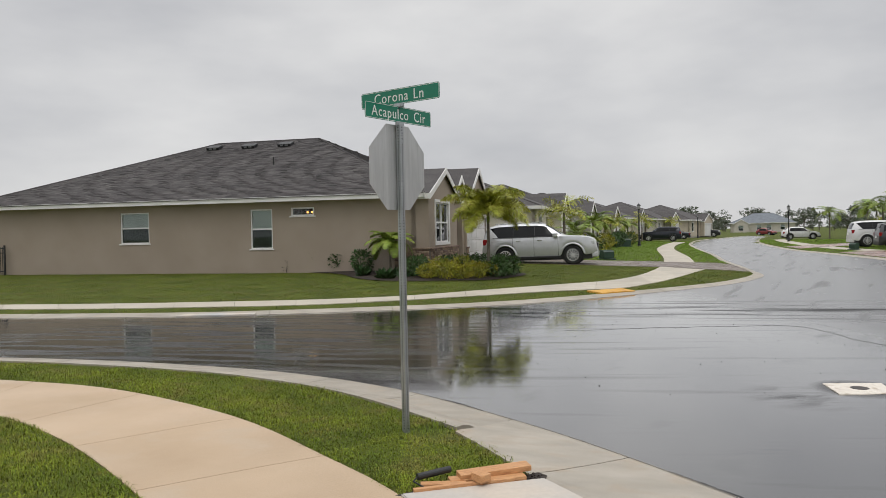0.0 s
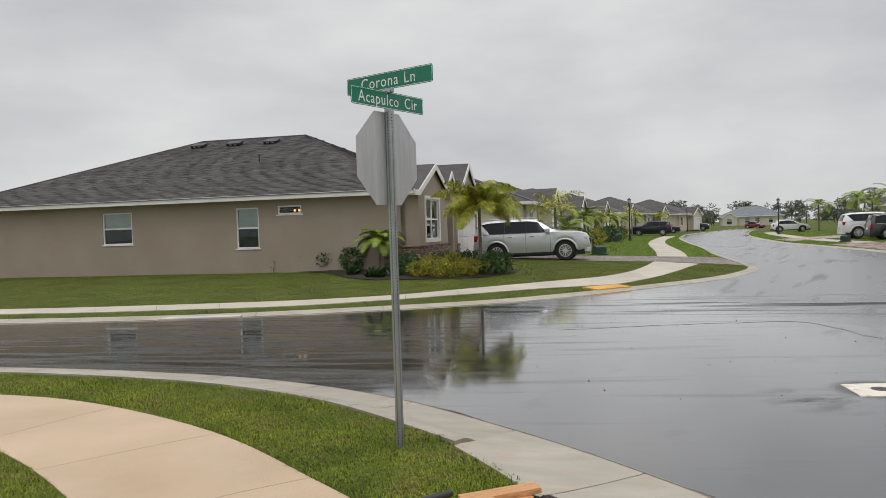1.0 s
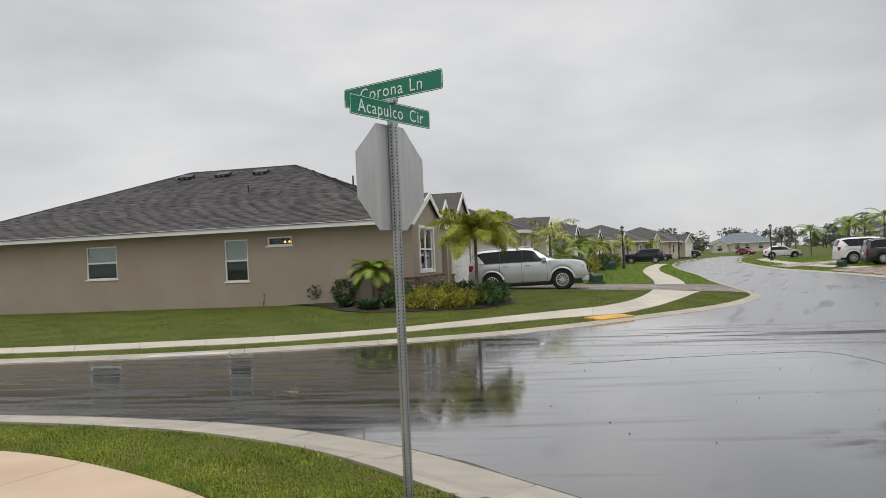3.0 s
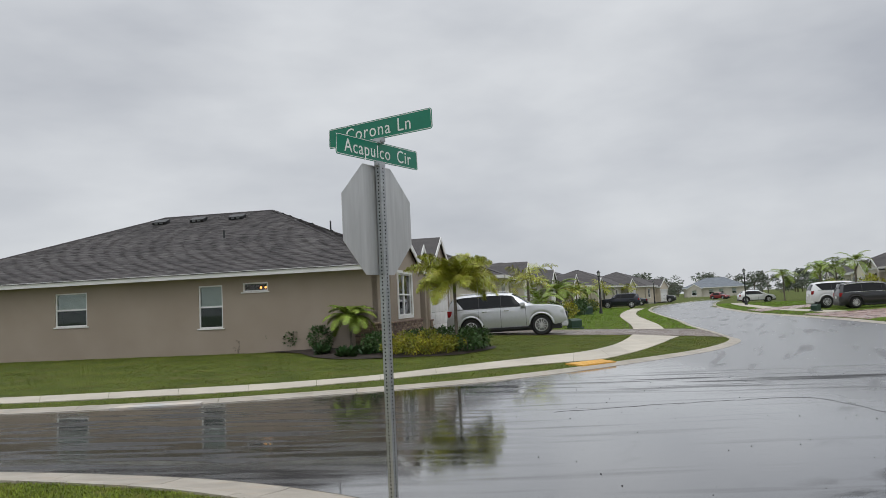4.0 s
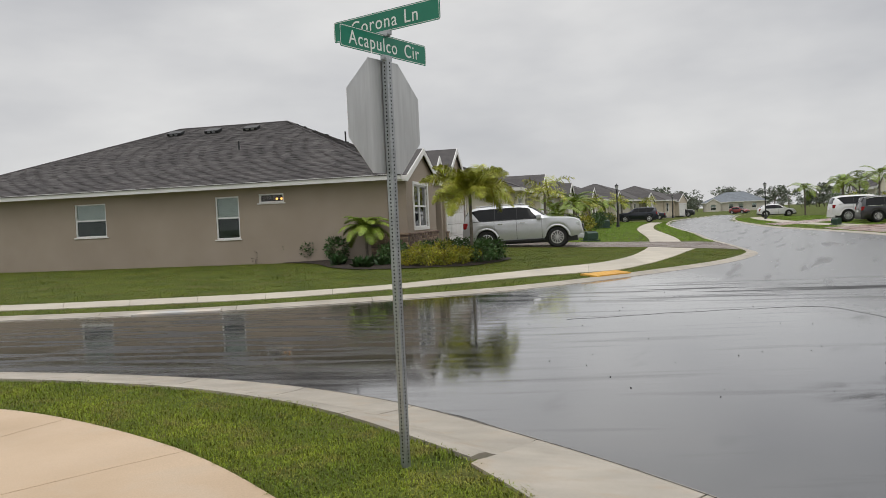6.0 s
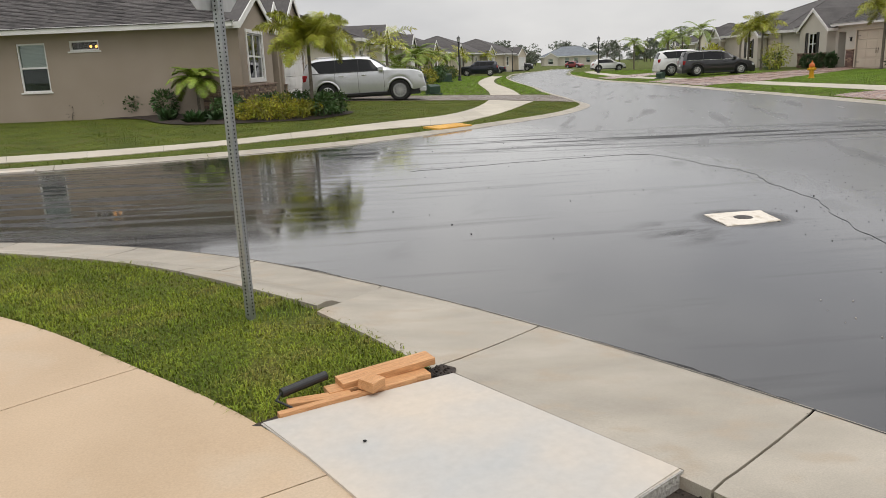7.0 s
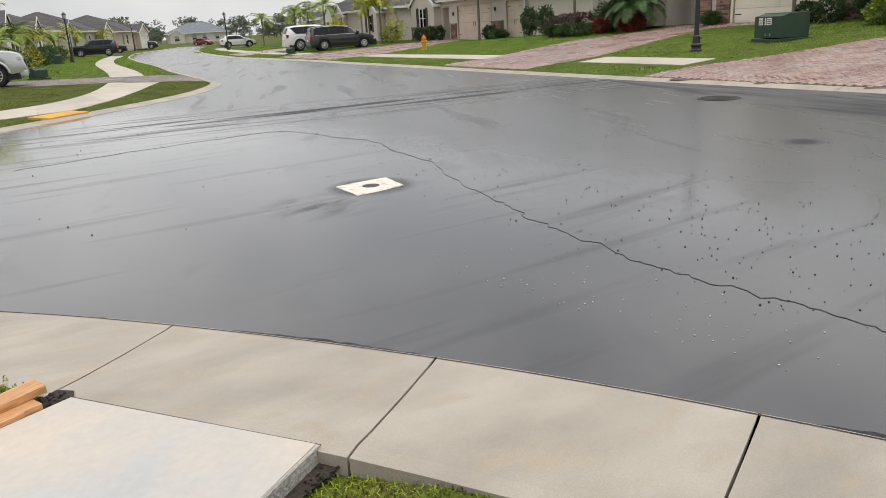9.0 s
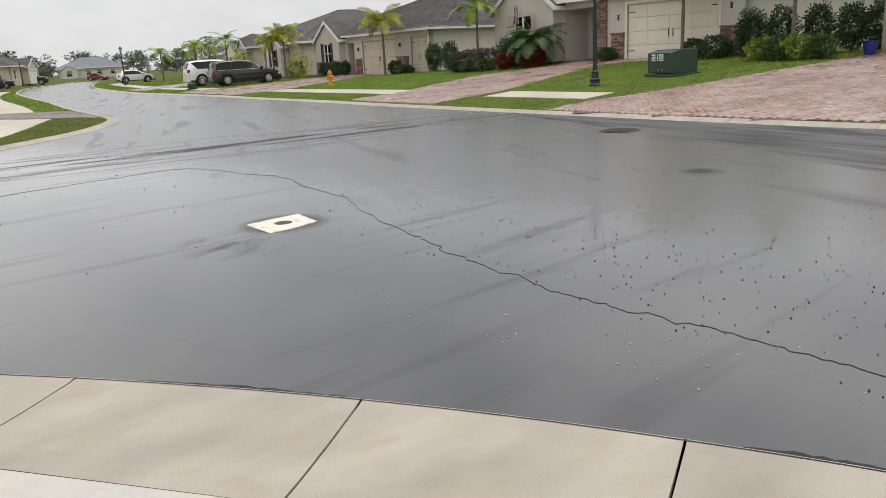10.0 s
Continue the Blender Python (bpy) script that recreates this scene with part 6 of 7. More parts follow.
patch = part("gutter_patch", slab(bmesh.new(), [(-6.0, 11.40, 0.03), (-4.1, 11.42, 0.03), (-4.1, 11.62, 0.05), (-5.8, 11.62, 0.05)], (0, 0, -0.04)), M_SLAB)
tagged(patch, "pale new concrete patch in the far gutter", "kerb patch", kind="structure")
flag = thing("flag", pose(33.04 + 6.2 * 0.25 - 1.0, 12.44 + 6.2 * 0.968 + 0.25, 1.03, 0, 0, -104.5), "small striped flag on a slanted pole at the porch", "flag")
part("pole", bar(bmesh.new(), (0, 0.4, 1.7), (0, -0.6, 2.9), 0.014), M_WOOD, flag)
M_CLOTH_W, M_CLOTH_R, M_CLOTH_B = [material(n, c, tuple(min(1, v * 1.1) for v in c), 5, 0.8, bump=0) for n, c in (("cloth_white", (0.6, 0.6, 0.58)), ("cloth_red", (0.35, 0.02, 0.03)), ("cloth_blue", (0.02, 0.03, 0.12)))]
for k in range(9):
    bm = bmesh.new()
    rows_ = [[bm.verts.new((k * 0.05 + a * 0.05 - 0.22 + 0.03 * math.sin(z * 5), -0.55 + 0.05 * math.sin(k + z * 4), 2.85 - z * 0.9)) for z in np.linspace(0, 1, 7)] for a in (0, 1)]
    for i in range(6):
        bm.faces.new((rows_[0][i], rows_[0][i + 1], rows_[1][i + 1], rows_[1][i]))
    bmesh.ops.solidify(bm, geom=bm.faces[:], thickness=0.004)
    part("stripe", bm, M_CLOTH_R if k % 2 else (M_CLOTH_B if k < 3 else M_CLOTH_W), flag)


# ---- plants ----
def leaf_mat(name, dark, light, hue=0.025):
    return material(name, dark, light, 2.0, 0.5, fine=12, fine_amount=0.2, bump=0, island=0.45, hue=hue, spec=0.4)


M_LEAF = leaf_mat("green_leaf", (0.035, 0.075, 0.016), (0.065, 0.120, 0.028))
M_LEAF_DARK = leaf_mat("dark_leaf", (0.020, 0.050, 0.013), (0.045, 0.088, 0.024))
M_LEAF_YELLOW = leaf_mat("yellow_leaf", (0.11, 0.14, 0.012), (0.44, 0.37, 0.03))
M_LEAF_RED = leaf_mat("red_leaf", (0.10, 0.016, 0.010), (0.24, 0.045, 0.018))
M_LEAF_BROWN = leaf_mat("bronze_leaf", (0.050, 0.032, 0.024), (0.090, 0.055, 0.040))
M_FROND = leaf_mat("palm_frond", (0.13, 0.195, 0.018), (0.24, 0.300, 0.038))
M_FROND_GOLD = leaf_mat("yellow_frond", (0.25, 0.275, 0.022), (0.46, 0.44, 0.055))
# skyline leaves: distance haze is put into this paler, greyer green
M_HAZED_LEAF = leaf_mat("hazed_leaf", (0.085, 0.105, 0.072), (0.14, 0.16, 0.11))


def leaf_cloud(name, count, shape, size, mat, parent, seed, long=1.6, droop=0.2):
    """Many small folded leaves; shape(rng) gives a place and an outward way."""
    rng = np.random.default_rng(seed)
    verts, faces = [], []
    for _ in range(count):
        p, out = shape(rng)
        out = np.array(out) + rng.normal(0, 0.45, 3)
        out[2] -= droop
        out /= np.linalg.norm(out) + 1e-6
        side = np.cross(out, rng.normal(0, 1, 3))
        side /= np.linalg.norm(side) + 1e-6
        up = np.cross(side, out)
        s = size * rng.uniform(0.6, 1.3)
        a, b = np.array(p), np.array(p) + out * s * long
        mid = (a + b) / 2
        k = len(verts)
        verts += [tuple(a), tuple(mid + side * s * 0.38 + up * s * 0.10), tuple(b), tuple(mid - side * s * 0.38 + up * s * 0.10)]
        faces += [(k, k + 1, k + 2), (k, k + 2, k + 3)]
    return raw(name, verts, faces, mat, parent)


def ball(rx, ry, rz, z0, hollow=0.35):
    def shape(rng):
        d = rng.normal(0, 1, 3)
        d /= np.linalg.norm(d)
        r = hollow + (1 - hollow) * rng.random() ** 0.6
        lump = 1 + 0.18 * math.sin(d[0] * 5 + 1) * math.cos(d[1] * 6 + d[2] * 4)
        return np.array((d[0] * rx * r * lump, d[1] * ry * r * lump, z0 + rz + d[2] * rz * r * lump)), d
    return shape


def shrub(x, y, rx, rz, mat, label, seed=0, count=420, size=0.055, name="shrub", z=None, ry=None):
    t = thing(name, pose(x, y, drop_on(x, y) if z is None else z, 0, 0, seed * 47 % 360), label, "shrub")
    leaf_cloud("foliage", count, ball(rx, ry or rx, rz, 0.06), size, mat, t, seed)
    bm = bmesh.new()
    rng = random.Random(seed)
    a = rng.uniform(0, 6.28)
    bar(bm, (0, 0, -0.05), (rx * 0.3 * math.cos(a), rx * 0.3 * math.sin(a), rz * rng.uniform(1.0, 1.5)), 0.018, 0.006, 6)
    part("stem", bm, M_BARK, t)
    return t


def frond_mesh(length, leaflets, width, arch, bushy, seed):
    """One feather frond along x, arching over, with leaflets on both sides (or all round)."""
    rng = random.Random(seed)
    verts, faces = [], []
    spine = []
    for u in np.linspace(0, 1, 12):
        a = arch[0] + (arch[1] - arch[0]) * u
        prev = spine[-1] if spine else np.array((0.0, 0.0, 0.0))
        spine.append(prev + np.array((math.cos(a), 0, math.sin(a))) * (length / 11 if spine else 0))
    spine = np.array(spine)
    for s in (-1, 1):
        k = len(verts)
        for n, p in enumerate(spine):
            w = 0.016 * (1 - n / 12) + 0.003
            verts += [(p[0], s * w, p[2]), (p[0], 0, p[2] + w)]
        for n in range(11):
            faces.append((k + 2 * n, k + 2 * n + 2, k + 2 * n + 3, k + 2 * n + 1))
    for n in range(leaflets):
        u = 0.12 + 0.88 * n / leaflets
        f = u * 11
        i = min(10, int(f))
        p = spine[i] * (1 - f + i) + spine[i + 1] * (f - i)
        d = spine[i + 1] - spine[i]
        d /= np.linalg.norm(d)
        for s in (-1, 1):
            L = width * math.sin(math.pi * (0.12 + 0.84 * u)) * rng.uniform(0.85, 1.1)
            up = rng.uniform(-0.9, 1.0) if bushy else rng.uniform(0.05, 0.25)
            way = np.array((d[0] * 0.55, s * 1.0, d[2] * 0.55 + up))
            way /= np.linalg.norm(way)
            tip = p + way * L + np.array((0, 0, -0.28 * L))
            mid = p + way * L * 0.5
            w = d * 0.0075 * (1 + width) * (0.8 if bushy else 1.0) * max(1.0, 70 / leaflets)
            k = len(verts)
            verts += [tuple(p - w * 0.6), tuple(mid - w), tuple(tip), tuple(mid + w), tuple(p + w * 0.6)]
            faces += [(k, k + 1, k + 3, k + 4), (k + 1, k + 2, k + 3)]
    return verts, faces


def palm(x, y, trunk, length, label, mat=None, fronds=11, bushy=False, seed=0, width=None, z=None, radius=0.09, lean=0.0, leaflets=30, name="palm_tree"):
    t = thing(name, pose(x, y, drop_on(x, y) if z is None else z, 0, 0, seed * 61 % 360), label, "palm")
    rng = random.Random(seed)
    rings = [(radius * 1.5, -0.05), (radius * 1.15, 0.12)]
    h = 0.12
    while h < trunk:
        h += 0.11
        rings += [(radius * (1.08 - 0.25 * h / max(trunk, 0.1)), h), (radius * (1.0 - 0.25 * h / max(trunk, 0.1)), h + 0.02)]
    bm = lathe(bmesh.new(), rings, 12)
    for v in bm.verts:
        v.co.x += lean * (v.co.z / max(trunk, 0.1)) ** 2
    shade_smooth(part("trunk", bm, M_BARK, t))
    for n in range(fronds):
        a = 2.4 * n + rng.uniform(-0.2, 0.2)
        k = n / max(1, fronds - 1)
        rise = 1.35 - 0.95 * k + rng.uniform(-0.1, 0.1)
        v, f = frond_mesh(length * rng.uniform(0.85, 1.1), leaflets, width or length * 0.30, (rise, rise - (1.25 if bushy else 1.5) - 0.5 * k), bushy, seed * 20 + n)
        fr = raw("frond", v, f, mat or M_FROND, t)
        fr.matrix_basis = pose(lean, 0, trunk, 0, 0, math.degrees(a))
    if trunk > 1:
        bm = lathe(bmesh.new(), [(radius * 0.8, trunk - 0.45), (radius * 0.95, trunk - 0.3), (radius * 0.55, trunk + 0.1)], 10)
        for v in bm.verts:
            v.co.x += lean
        part("crownshaft", bm, M_FROND, t)
    return t


# the bed before the corner house
bed_line = even([(-4.9, 23.0), (-4.3, 22.2), (-3.2, 21.2), (-2.4, 19.4), (-1.2, 18.4), (0.9, 18.3), (2.3, 18.7), (3.6, 20.6), (3.4, 22.0), (2.6, 25.5), (1.2, 25.6), (0.3, 21.6)], 5)
bm = bmesh.new()
cx, cy = bed_line.mean(0)
ring = [bm.verts.new((x, y, drop_on(x, y, 0.03))) for x, y in bed_line]
ring2 = [bm.verts.new(((x + cx) / 2, (y + cy) / 2, drop_on((x + cx) / 2, (y + cy) / 2, 0.09))) for x, y in bed_line]
for n in range(len(ring)):
    k = (n + 1) % len(ring)
    bm.faces.new((ring[n], ring[k], ring2[k], ring2[n]))
bm.faces.new(ring2)
tagged(part("mulch_bed", bm, M_MULCH), "bed of dark wet bark mulch before the house", "garden bed", kind="structure")
for n, (x, y, r) in enumerate([(-4.35, 22.95, 0.40), (-3.45, 22.55, 0.40), (-2.45, 21.9, 0.42)]):
    shrub(x, y, r, 0.42, M_LEAF, "young bright-green shrub with glossy leaves by the wall", n, 800, 0.08)
palm(-1.35, 20.9, 1.15, 1.05, "small feathery palm with arching fronds in the bed", M_FROND, 20, seed=3, radius=0.05, width=0.34, leaflets=64)
rng = random.Random(21)
for n in range(16):
    x, y = rng.uniform(-2.7, -0.3), rng.uniform(18.9, 20.8)
    if inside(bed_line, np.array([x]), np.array([y]))[0]:
        t = thing("lily_clump", pose(x, y, drop_on(x, y, 0.03)), "dark green strap-leaved clump at the bed's edge", "clump plant", "clumps in the bed")
        leaf_cloud("leaves", 46, lambda q: (np.array((0, 0, 0.02)), np.array((*(q.normal(0, 0.8, 2)), 1.1))), 0.16, M_LEAF_DARK, t, n, 2.0, 0.0)
for n, (x, y, r, h) in enumerate([(0.05, 19.0, 0.36, 0.24), (0.62, 18.8, 0.44, 0.31), (1.2, 18.85, 0.34, 0.22), (1.75, 19.1, 0.42, 0.28), (0.45, 19.6, 0.40, 0.34), (1.25, 19.6, 0.44, 0.36), (2.1, 19.7, 0.30, 0.24)]):
    shrub(x, y, r, h, M_LEAF_YELLOW, "yellow-green croton shrub in the mulch bed", 30 + n, 800, 0.055, ry=0.38)
for n, (x, y, r) in enumerate([(-0.5, 19.6, 0.45), (-0.3, 20.4, 0.45), (2.5, 19.5, 0.45), (3.0, 20.2, 0.40), (2.7, 20.9, 0.45), (0.9, 20.5, 0.5), (1.6, 20.6, 0.5), (2.0, 21.6, 0.5)]):
    shrub(x, y, r, 0.34, M_LEAF, "low green shrub in the mulch bed", 50 + n, 800, 0.065)
palm(2.25, 20.3, 2.35, 1.75, "foxtail palm with bushy yellow-green plumes", M_FROND_GOLD, 19, True, 7, 0.50, radius=0.062, leaflets=240)
shrub(-5.55, 22.75, 0.12, 0.22, M_LEAF_BROWN, "thin scraggly weed against the house wall", 77, 26, 0.05)

# gardens further along the left side
for n, (x, y, tr, ln, mat) in enumerate([(8.0, 37.5, 2.5, 2.0, M_FROND_GOLD), (9.0, 39.5, 1.3, 1.9, M_FROND), (11.0, 43.5, 2.0, 1.8, M_FROND), (14.0, 56.0, 2.2, 1.7, M_FROND), (16.2, 60.5, 2.0, 1.7, M_FROND_GOLD), (19.5, 72.0, 2.2, 1.8, M_FROND), (22.0, 77.0, 2.0, 1.7, M_FROND),
                                        (27.5, 91, 2.6, 2.0, M_FROND_GOLD), (30, 98, 2.4, 2.0, M_FROND), (37, 109, 2.6, 2.0, M_FROND_GOLD)]):
    palm(x, y, tr, ln, "palm in a front garden along the road", mat, 10, mat is M_FROND_GOLD, 60 + n, leaflets=34)
rng = random.Random(31)
for n in range(26):
    u = n / 26
    x, y = 8.5 + 17 * u + rng.uniform(-0.8, 0.8), 37.5 + 50 * u + rng.uniform(-1.5, 1.5)
    shrub(x, y, rng.uniform(0.5, 0.9), rng.uniform(0.35, 0.7), rng.choice([M_LEAF, M_LEAF_DARK, M_LEAF, M_LEAF_YELLOW]), "garden shrub before a house", 100 + n, 380, 0.11)


# gardens on the right side; u runs along a front, f out from it
def at_cream(u, f):
    return 33.04 - 0.25 * u - 0.968 * f, 12.44 - 0.968 * u + 0.25 * f


def at_tan(u, f):
    return 40.2 - 0.25 * u - 0.968 * f, 38.4 - 0.968 * u + 0.25 * f


for n, (u, f, r, h, mat, lab) in enumerate([(-7.2, 1.2, 0.75, 0.75, M_LEAF_DARK, "dark green shrub under the window"), (-6.2, 1.0, 0.8, 0.9, M_LEAF, "tall leafy green shrub under the window"),
        (-6.8, 2.0, 0.42, 0.36, M_LEAF_RED, "red-leaved croton in a front bed"), (-5.2, 1.7, 0.45, 0.40, M_LEAF_RED, "orange-red croton in a front bed"), (-4.6, 1.6, 0.4, 0.36, M_LEAF_RED, "red-leaved croton in a front bed"),
        (-7.6, 2.6, 0.55, 0.28, M_LEAF, "mound of grassy green leaves at the bed's edge"), (-9.0, 2.6, 0.6, 0.28, M_LEAF, "mound of grassy green leaves at the bed's edge"), (-10.4, 2.4, 0.5, 0.26, M_LEAF_DARK, "low dark green mound at the bed's edge"),
        (-9.2, 1.2, 0.8, 0.55, M_LEAF_BROWN, "bronze-leaved bush in the front bed"), (-10.6, 1.2, 0.9, 0.55, M_LEAF_BROWN, "bronze-leaved bush in the front bed"), (-12.0, 1.0, 0.8, 0.5, M_LEAF_BROWN, "bronze-leaved bush in the front bed"),
        (-14.4, 0.2, 0.55, 0.85, M_LEAF_DARK, "dark upright shrub against a wall"), (-16.2, 0.2, 0.5, 0.85, M_LEAF_DARK, "dark upright shrub against a wall"),
        (6.6, 0.3, 0.55, 0.85, M_LEAF_DARK, "dense dark hedge shrub"), (7.8, 0.2, 0.55, 0.85, M_LEAF_DARK, "dense dark hedge shrub"), (9.2, 0.1, 0.5, 0.85, M_LEAF_DARK, "dense dark hedge shrub"), (10.2, -0.3, 0.5, 0.8, M_LEAF_DARK, "dense dark hedge shrub"), (11.0, -0.8, 0.5, 0.85, M_LEAF_DARK, "dense dark hedge shrub"),
        (8.2, 2.0, 0.55, 0.36, M_FROND, "low yellow-green shrub at the lawn's edge"), (8.9, 2.1, 0.5, 0.34, M_LEAF, "low green shrub at the lawn's edge"), (9.6, 2.0, 0.55, 0.38, M_FROND, "low yellow-green shrub at the lawn's edge"), (10.4, 1.9, 0.5, 0.36, M_LEAF, "low green shrub at the lawn's edge"),
        (4.4, 0.9, 0.45, 0.36, M_LEAF_DARK, "dark low plant beside the garage"), (5.4, 0.9, 0.6, 0.40, M_LEAF_DARK, "dark low plant beside the stone pier"), (-0.8, 0.6, 0.4, 0.25, M_LEAF, "low plant between porch and garage")]):
    x, y = at_cream(u, f)
    shrub(x, y, r, h, mat, lab, 200 + n, 2600 if h > 0.7 else 1500, 0.075)
for u, f, tr, ln, s in ((-9.6, 1.6, 3.3, 1.9, 1), (4.1, 1.3, 3.4, 1.9, 2), (8.9, 1.2, 3.6, 2.0, 3)):
    palm(*at_cream(u, f), tr, ln, "slender palm before the grey house", M_FROND, 11, False, 80 + s, leaflets=40, radius=0.075)
palm(*at_cream(-4.9, 1.4), 1.15, 1.9, "bushy fan of palm fronds under the window", M_LEAF, 26, False, 88, leaflets=44, name="garden_palm")
for n, (u, f, r, h, mat) in enumerate([(-6.2, 2.6, 1.0, 0.95, M_FROND_GOLD), (-7.4, 2.4, 0.8, 0.6, M_LEAF_DARK), (-4.6, 1.0, 0.5, 0.45, M_LEAF_DARK), (-3.0, 0.9, 0.5, 0.5, M_LEAF_DARK), (-1.6, 0.8, 0.35, 0.5, M_LEAF_DARK), (5.9, 0.7, 0.5, 0.4, M_LEAF_DARK), (7.2, 0.8, 0.6, 0.25, M_LEAF)]):
    shrub(*at_tan(u, f), r, h, mat, "garden shrub before the tan-doored house", 240 + n, 900, 0.10)
palm(*at_tan(6.0, 1.6), 3.4, 2.0, "foxtail palm with golden plumes before a garage", M_FROND_GOLD, 12, True, 91, 0.55, leaflets=150)
palm(*at_tan(-9.0, 2.6), 3.2, 2.0, "foxtail palm with golden plumes beside a driveway", M_FROND_GOLD, 12, True, 92, 0.55, leaflets=150)
palm(*at_tan(-10.6, 3.0), 3.0, 1.8, "foxtail palm with golden plumes beside a driveway", M_FROND_GOLD, 11, True, 93, 0.55, leaflets=150)
for n, (x, y, tr, ln) in enumerate([(44.5, 66.5, 3.2, 2.2), (46.2, 72.0, 3.4, 2.2), (43.6, 62.0, 3.6, 2.0), (52, 82, 3.2, 2.4), (48.5, 84, 3.0, 2.2)]):
    palm(x, y, tr, ln, "palm in a garden on the far side of the road", M_FROND, 11, False, 110 + n, leaflets=36)
rng = random.Random(41)
for n in range(18):
    u = n / 18
    x, y = 43 + 14 * u + rng.uniform(-1, 1), 60 + 30 * u + rng.uniform(-2, 2)
    shrub(x, y, rng.uniform(0.7, 1.4), rng.uniform(0.5, 1.2), rng.choice([M_LEAF, M_LEAF_DARK, M_FROND_GOLD]), "garden shrub on the far side of the road", 300 + n, 420, 0.15)


# ---- trees behind the houses ----
def tree(x, y, tall, seed, spread=0.32):
    t = thing("tree", pose(x, y, 0.1, 0, 0, seed * 53 % 360), "tall tree far behind the houses in green paled by painted haze", "tree", "trees along the skyline")
    rng = random.Random(seed)
    bm = bar(bmesh.new(), (0, 0, -0.3), (0.2, 0, tall * 0.55), tall * 0.022, tall * 0.012, 8)
    tops = []
    for k in range(16):
        a, h = rng.uniform(0, 6.28), tall * rng.uniform(0.08, 0.6)
        tip = (tall * spread * rng.uniform(0.3, 1) * math.cos(a), tall * spread * rng.uniform(0.3, 1) * math.sin(a), h + tall * rng.uniform(0.15, 0.38))
        bar(bm, (0.1, 0, h), tip, tall * 0.008, tall * 0.003, 5)
        tops.append(tip)
    part("trunk", bm, M_BARK, t)

    def shape(q):
        c = tops[q.integers(len(tops))]
        d = q.normal(0, 1, 3)
        d /= np.linalg.norm(d)
        r = tall * 0.12 * q.random() ** 0.4
        return np.array((c[0] + d[0] * r, c[1] + d[1] * r, c[2] + d[2] * r * 0.7)), d
    leaf_cloud("crown", 1000, shape, tall * 0.045, M_HAZED_LEAF, t, seed)
    return t


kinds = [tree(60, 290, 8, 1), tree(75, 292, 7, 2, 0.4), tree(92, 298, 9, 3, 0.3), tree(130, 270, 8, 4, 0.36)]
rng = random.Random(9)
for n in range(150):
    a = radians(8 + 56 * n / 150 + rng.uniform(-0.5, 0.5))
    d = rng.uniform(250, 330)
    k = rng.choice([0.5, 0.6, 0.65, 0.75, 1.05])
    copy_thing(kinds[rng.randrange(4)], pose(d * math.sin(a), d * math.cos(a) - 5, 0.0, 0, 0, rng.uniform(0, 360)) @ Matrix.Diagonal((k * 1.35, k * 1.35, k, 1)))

# ---- grass ----
walk_outer = [(-40, 8.4), (-25, 6.55), (-15, 5.0), (-8, 3.75), (-5.32, 2.93), (-3.56, 2.17), (-1.75, 0.68), (-0.56, -0.84), (0.0, -1.66), (0.47, -2.64), (0.72, -3.5), (0.95, -5), (1.05, -8), (1.1, -16)]
walk_inner = [(-40, 6.9), (-25, 5.0), (-15, 3.4), (-7.7, 2.2), (-5.3, 1.45), (-4.1, 0.83), (-2.9, -0.26), (-1.79, -1.6), (-1.35, -2.25), (-0.98, -3.1), (-0.75, -3.8), (-0.55, -5.2), (-0.45, -8), (-0.4, -16)]
WALK_NEAR = np.vstack([even(walk_outer, 6), even(walk_inner, 6)[::-1]])
WALK_FAR = np.vstack([even([(-40, 17.1), (-25, 15.45), (-16, 14.5), (-11.7, 14.0), (-7.67, 13.55), (-3.85, 13.5), (-0.82, 14.05), (1.62, 15.35), (4.47, 17.2), (6.16, 18.4), (7.67, 20.4), (9.1, 23.3), (10.2, 26)], 5),
                      even([(-40, 16.0), (-25, 14.45), (-15.6, 13.5), (-11.2, 13.05), (-7.3, 12.55), (-3.66, 12.5), (-0.78, 13.1), (1.53, 14.0), (3.5, 14.95), (5.76, 15.9), (7.2, 17.3), (8.9, 19.7), (11.5, 24.2)], 5)[::-1]])


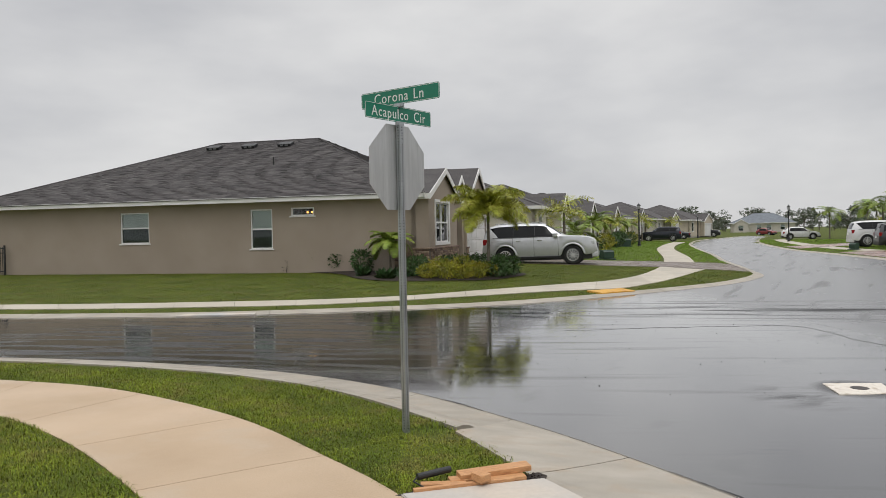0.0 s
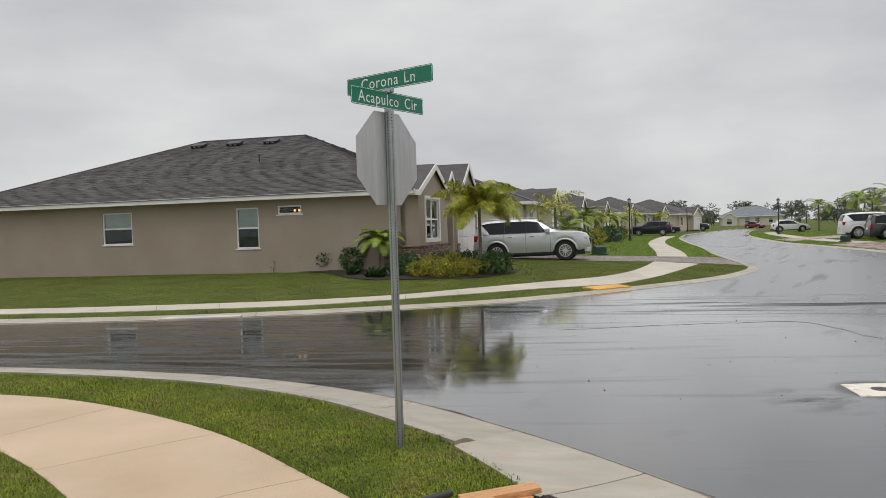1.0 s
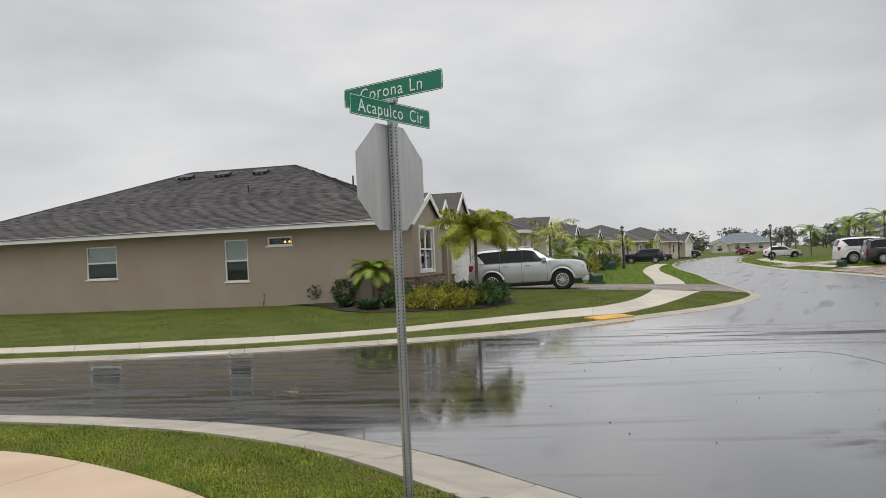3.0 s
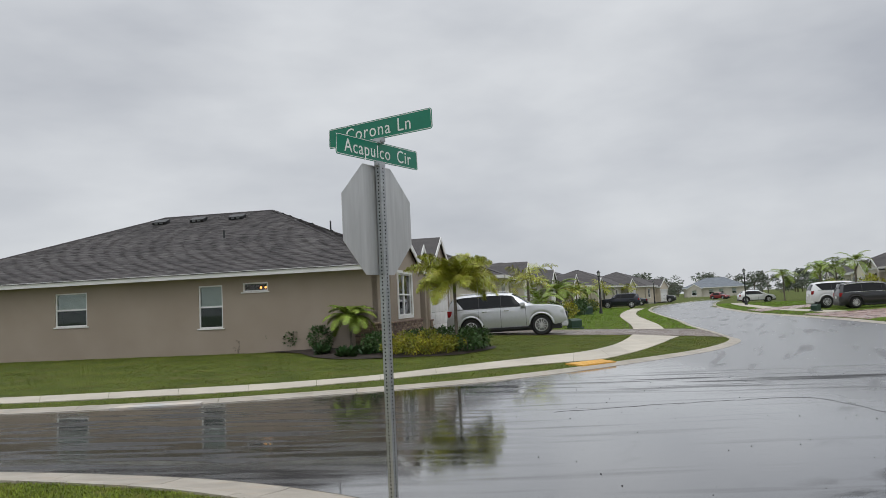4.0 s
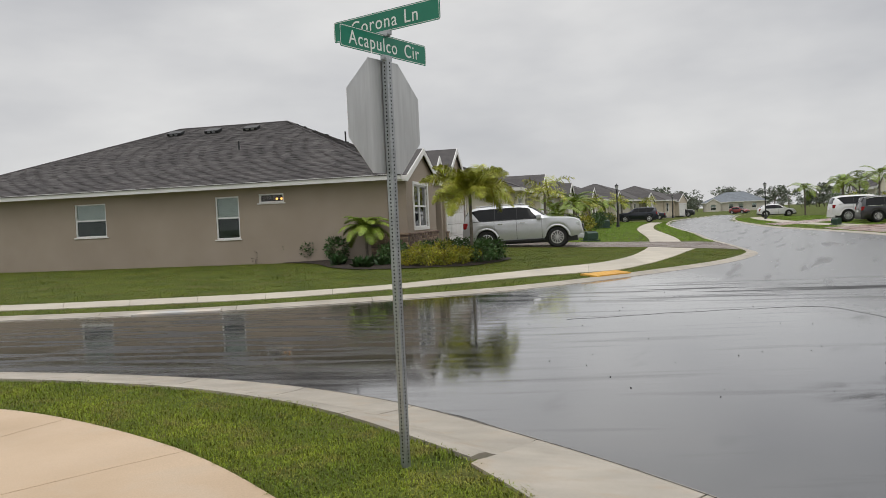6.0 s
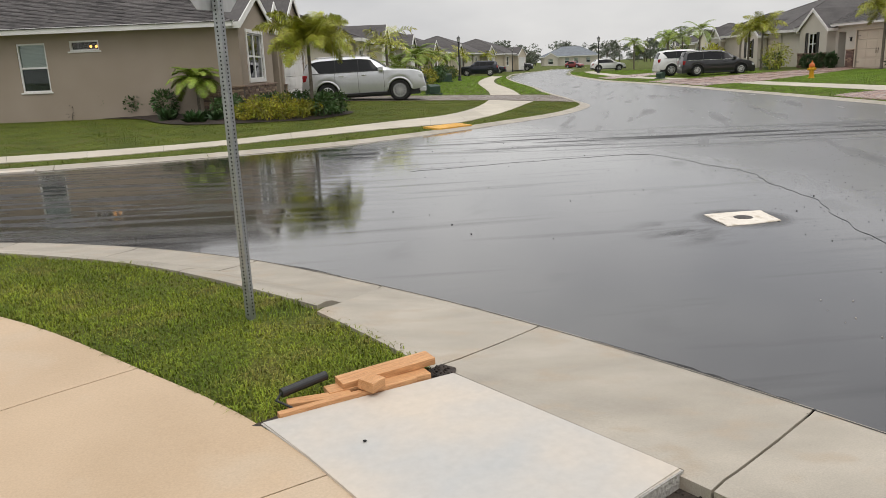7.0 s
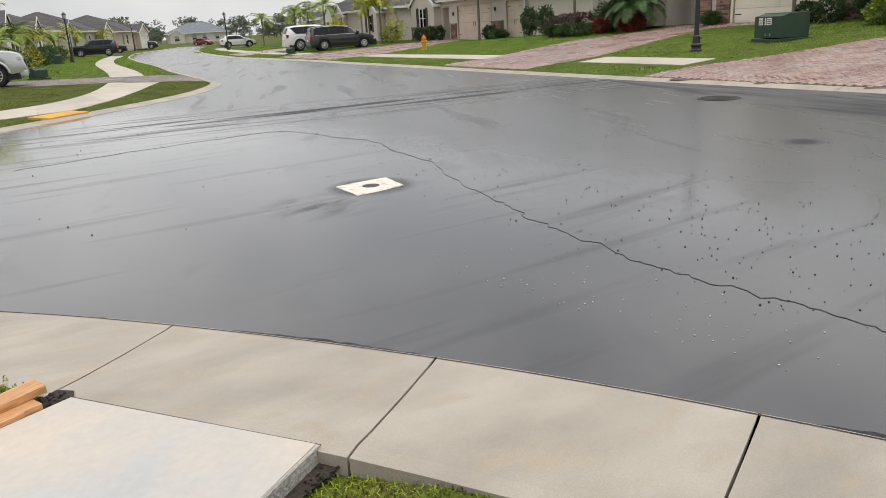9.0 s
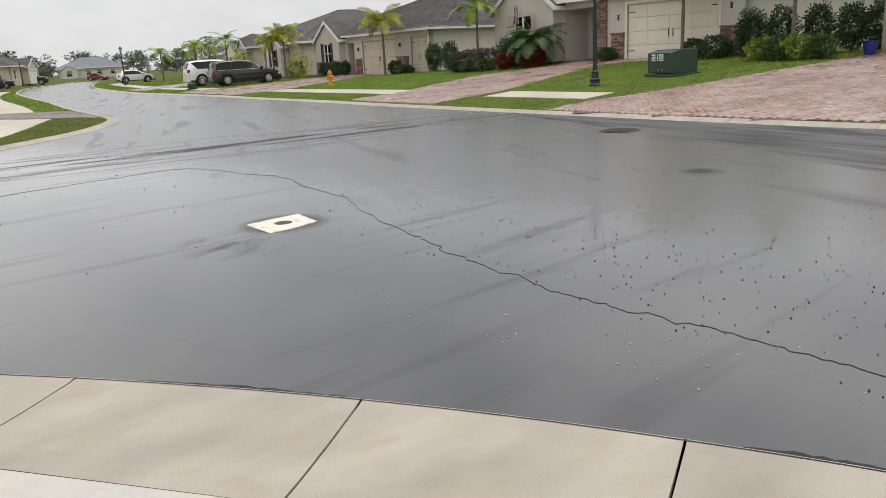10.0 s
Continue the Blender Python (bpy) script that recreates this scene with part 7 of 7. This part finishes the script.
def grass(name, x0, y0, x1, y1, density, length, width, keep, label, seed, mat=None):
    """Single bent blades over a stretch of lawn."""
    rng = np.random.default_rng(seed)
    n = int((x1 - x0) * (y1 - y0) * density)
    x, y = rng.uniform(x0, x1, n), rng.uniform(y0, y1, n)
    ok = keep(x, y, rng)
    x, y = x[ok], y[ok]
    n = len(x)
    z = ground_z(x, y) - 0.005
    tuft = 0.5 + 0.25 * (np.sin(3.1 * x + 1.4 * np.sin(2.3 * y)) + np.sin(4.3 * y + 1.2 * np.sin(2.9 * x + 2)))
    L = length * rng.uniform(0.5, 1.2, n) * (0.65 + 0.7 * tuft)
    a, lean = rng.uniform(0, 2 * math.pi, n), rng.uniform(0.3, 1.4, n)
    dx, dy = np.cos(a), np.sin(a)
    w = width * rng.uniform(0.6, 1.2, n)
    tipx, tipy, tipz = x + dx * L * lean, y + dy * L * lean, z + L * (1.05 - 0.55 * lean)
    mx, my, mz = x + dx * L * lean * 0.35, y + dy * L * lean * 0.35, z + L * 0.62
    V = np.empty((n, 5, 3))
    V[:, 0] = np.stack([x - dy * w * 0.4, y + dx * w * 0.4, z], 1)
    V[:, 1] = np.stack([x + dy * w * 0.4, y - dx * w * 0.4, z], 1)
    V[:, 2] = np.stack([mx + dy * w * 0.5, my - dx * w * 0.5, mz], 1)
    V[:, 3] = np.stack([mx - dy * w * 0.5, my + dx * w * 0.5, mz], 1)
    V[:, 4] = np.stack([tipx, tipy, tipz], 1)
    me = bpy.data.meshes.new(name)
    base = (np.arange(n) * 5)[:, None]
    tris = np.concatenate([base + np.array((0, 1, 2)), base + np.array((0, 2, 3)), base + np.array((3, 2, 4))], 1).reshape(-1, 3)
    me.vertices.add(n * 5)
    me.vertices.foreach_set("co", V.reshape(-1))
    me.loops.add(len(tris) * 3)
    me.loops.foreach_set("vertex_index", tris.reshape(-1))
    me.polygons.add(len(tris))
    me.polygons.foreach_set("loop_start", np.arange(len(tris)) * 3)
    me.polygons.foreach_set("loop_total", np.full(len(tris), 3))
    me.update(calc_edges=True)
    me.materials.append(mat or M_BLADE)
    return tagged(new(name, me), label, "grass", kind="stuff")


SLAB_LINE, TRENCH_A, TRENCH_B = np.array(corners), np.array(pts), np.array(pts2)


def near_lawn(x, y, rng):
    d = off_line(LINE_A, x, y)
    wide = 0.84 + 0.29 * np.clip(((x - 1.03) * 0.65 - (y - 0.75) * 0.76) / 1.6, 0, 1)
    ok = ~inside(ROAD, x, y) & (d > wide + rng.uniform(-0.04, 0.05, len(x))) & ~inside(WALK_NEAR, x, y)
    ok &= ~inside(np.array([(1.0, -1.35), (1.66, -2.66), (2.0, -2.55), (1.35, -1.05)]), x, y)
    ok &= ~inside(SLAB_LINE, x, y) & ~(inside(TRENCH_A, x, y) | inside(TRENCH_B, x, y))
    far = np.hypot(x, y + 5.5)
    bare = (np.hypot(x - 0.12, y) < 0.16) | (np.hypot(x - 0.38, y + 0.05) < 0.26)
    return ok & (rng.random(len(x)) < np.clip(6.5 / far, 0.25, 1)) & ~(bare & (rng.random(len(x)) < 0.6))


grass("grass", -8.5, -5.5, 3.2, 5.2, 4600, 0.044, 0.0062, near_lawn, "wet broad-bladed green grass along the near kerb", 1)


def far_lawn(x, y, rng):
    d = off_line(LINE_B, x, y)
    return ~inside(ROAD, x, y) & (d > 0.40) & ~inside(WALK_FAR, x, y) & ~inside(bed_line, x, y) & ~inside(np.array(DRIVES["l1"]), x, y) & ((x - 0.04) * -0.25 + (y - 21.33) * -0.968 > -0.02 + 0.968 * 0 - 0.0 + np.where(x > 0.04, -99, 0)) & ~inside(np.array(pad_pts), x, y)


grass("grass", -19, 11.5, 13.5, 27, 420, 0.040, 0.012, far_lawn, "short olive-green wet lawn before the corner house", 2, M_BLADE_OLIVE)


def right_lawn(x, y, rng):
    d = off_line(LINE_C, x, y)
    ok = ~inside(ROAD, x, y) & (d > 0.40) & ~((d > 2.2) & (d < 3.55)) & (d < 14)
    for p in DRIVES.values():
        ok &= ~inside(np.array(p), x, y)
    return ok


grass("grass", 17.5, 2, 42, 40, 300, 0.048, 0.018, right_lawn, "bright wet lawn between the paver driveways", 3, M_BLADE_FRESH)


def far_strips(x, y, rng):
    b, c = off_line(LINE_B, x, y), off_line(LINE_C, x, y)
    ok = ~inside(ROAD, x, y) & (np.minimum(b, c) > 0.40) & (np.minimum(b, c) < 11) & ~((c > 2.2) & (c < 3.55)) & ~((c > b) & (y < 31.5))
    walk_x = np.interp(y, [31, 38, 55.7, 73.2, 88.6], [12.6, 14.75, 19.65, 25.6, 31.6])
    ok &= ~((np.abs(x - walk_x) < 0.85) & (b < c)) & ~((c < b) & (y < 40))
    for p in DRIVES.values():
        ok &= ~inside(np.array(p), x, y)
    return ok


grass("grass", 5, 30, 46, 95, 45, 0.06, 0.05, far_strips, "wet green lawns along the bending road", 4, M_BLADE_FRESH)
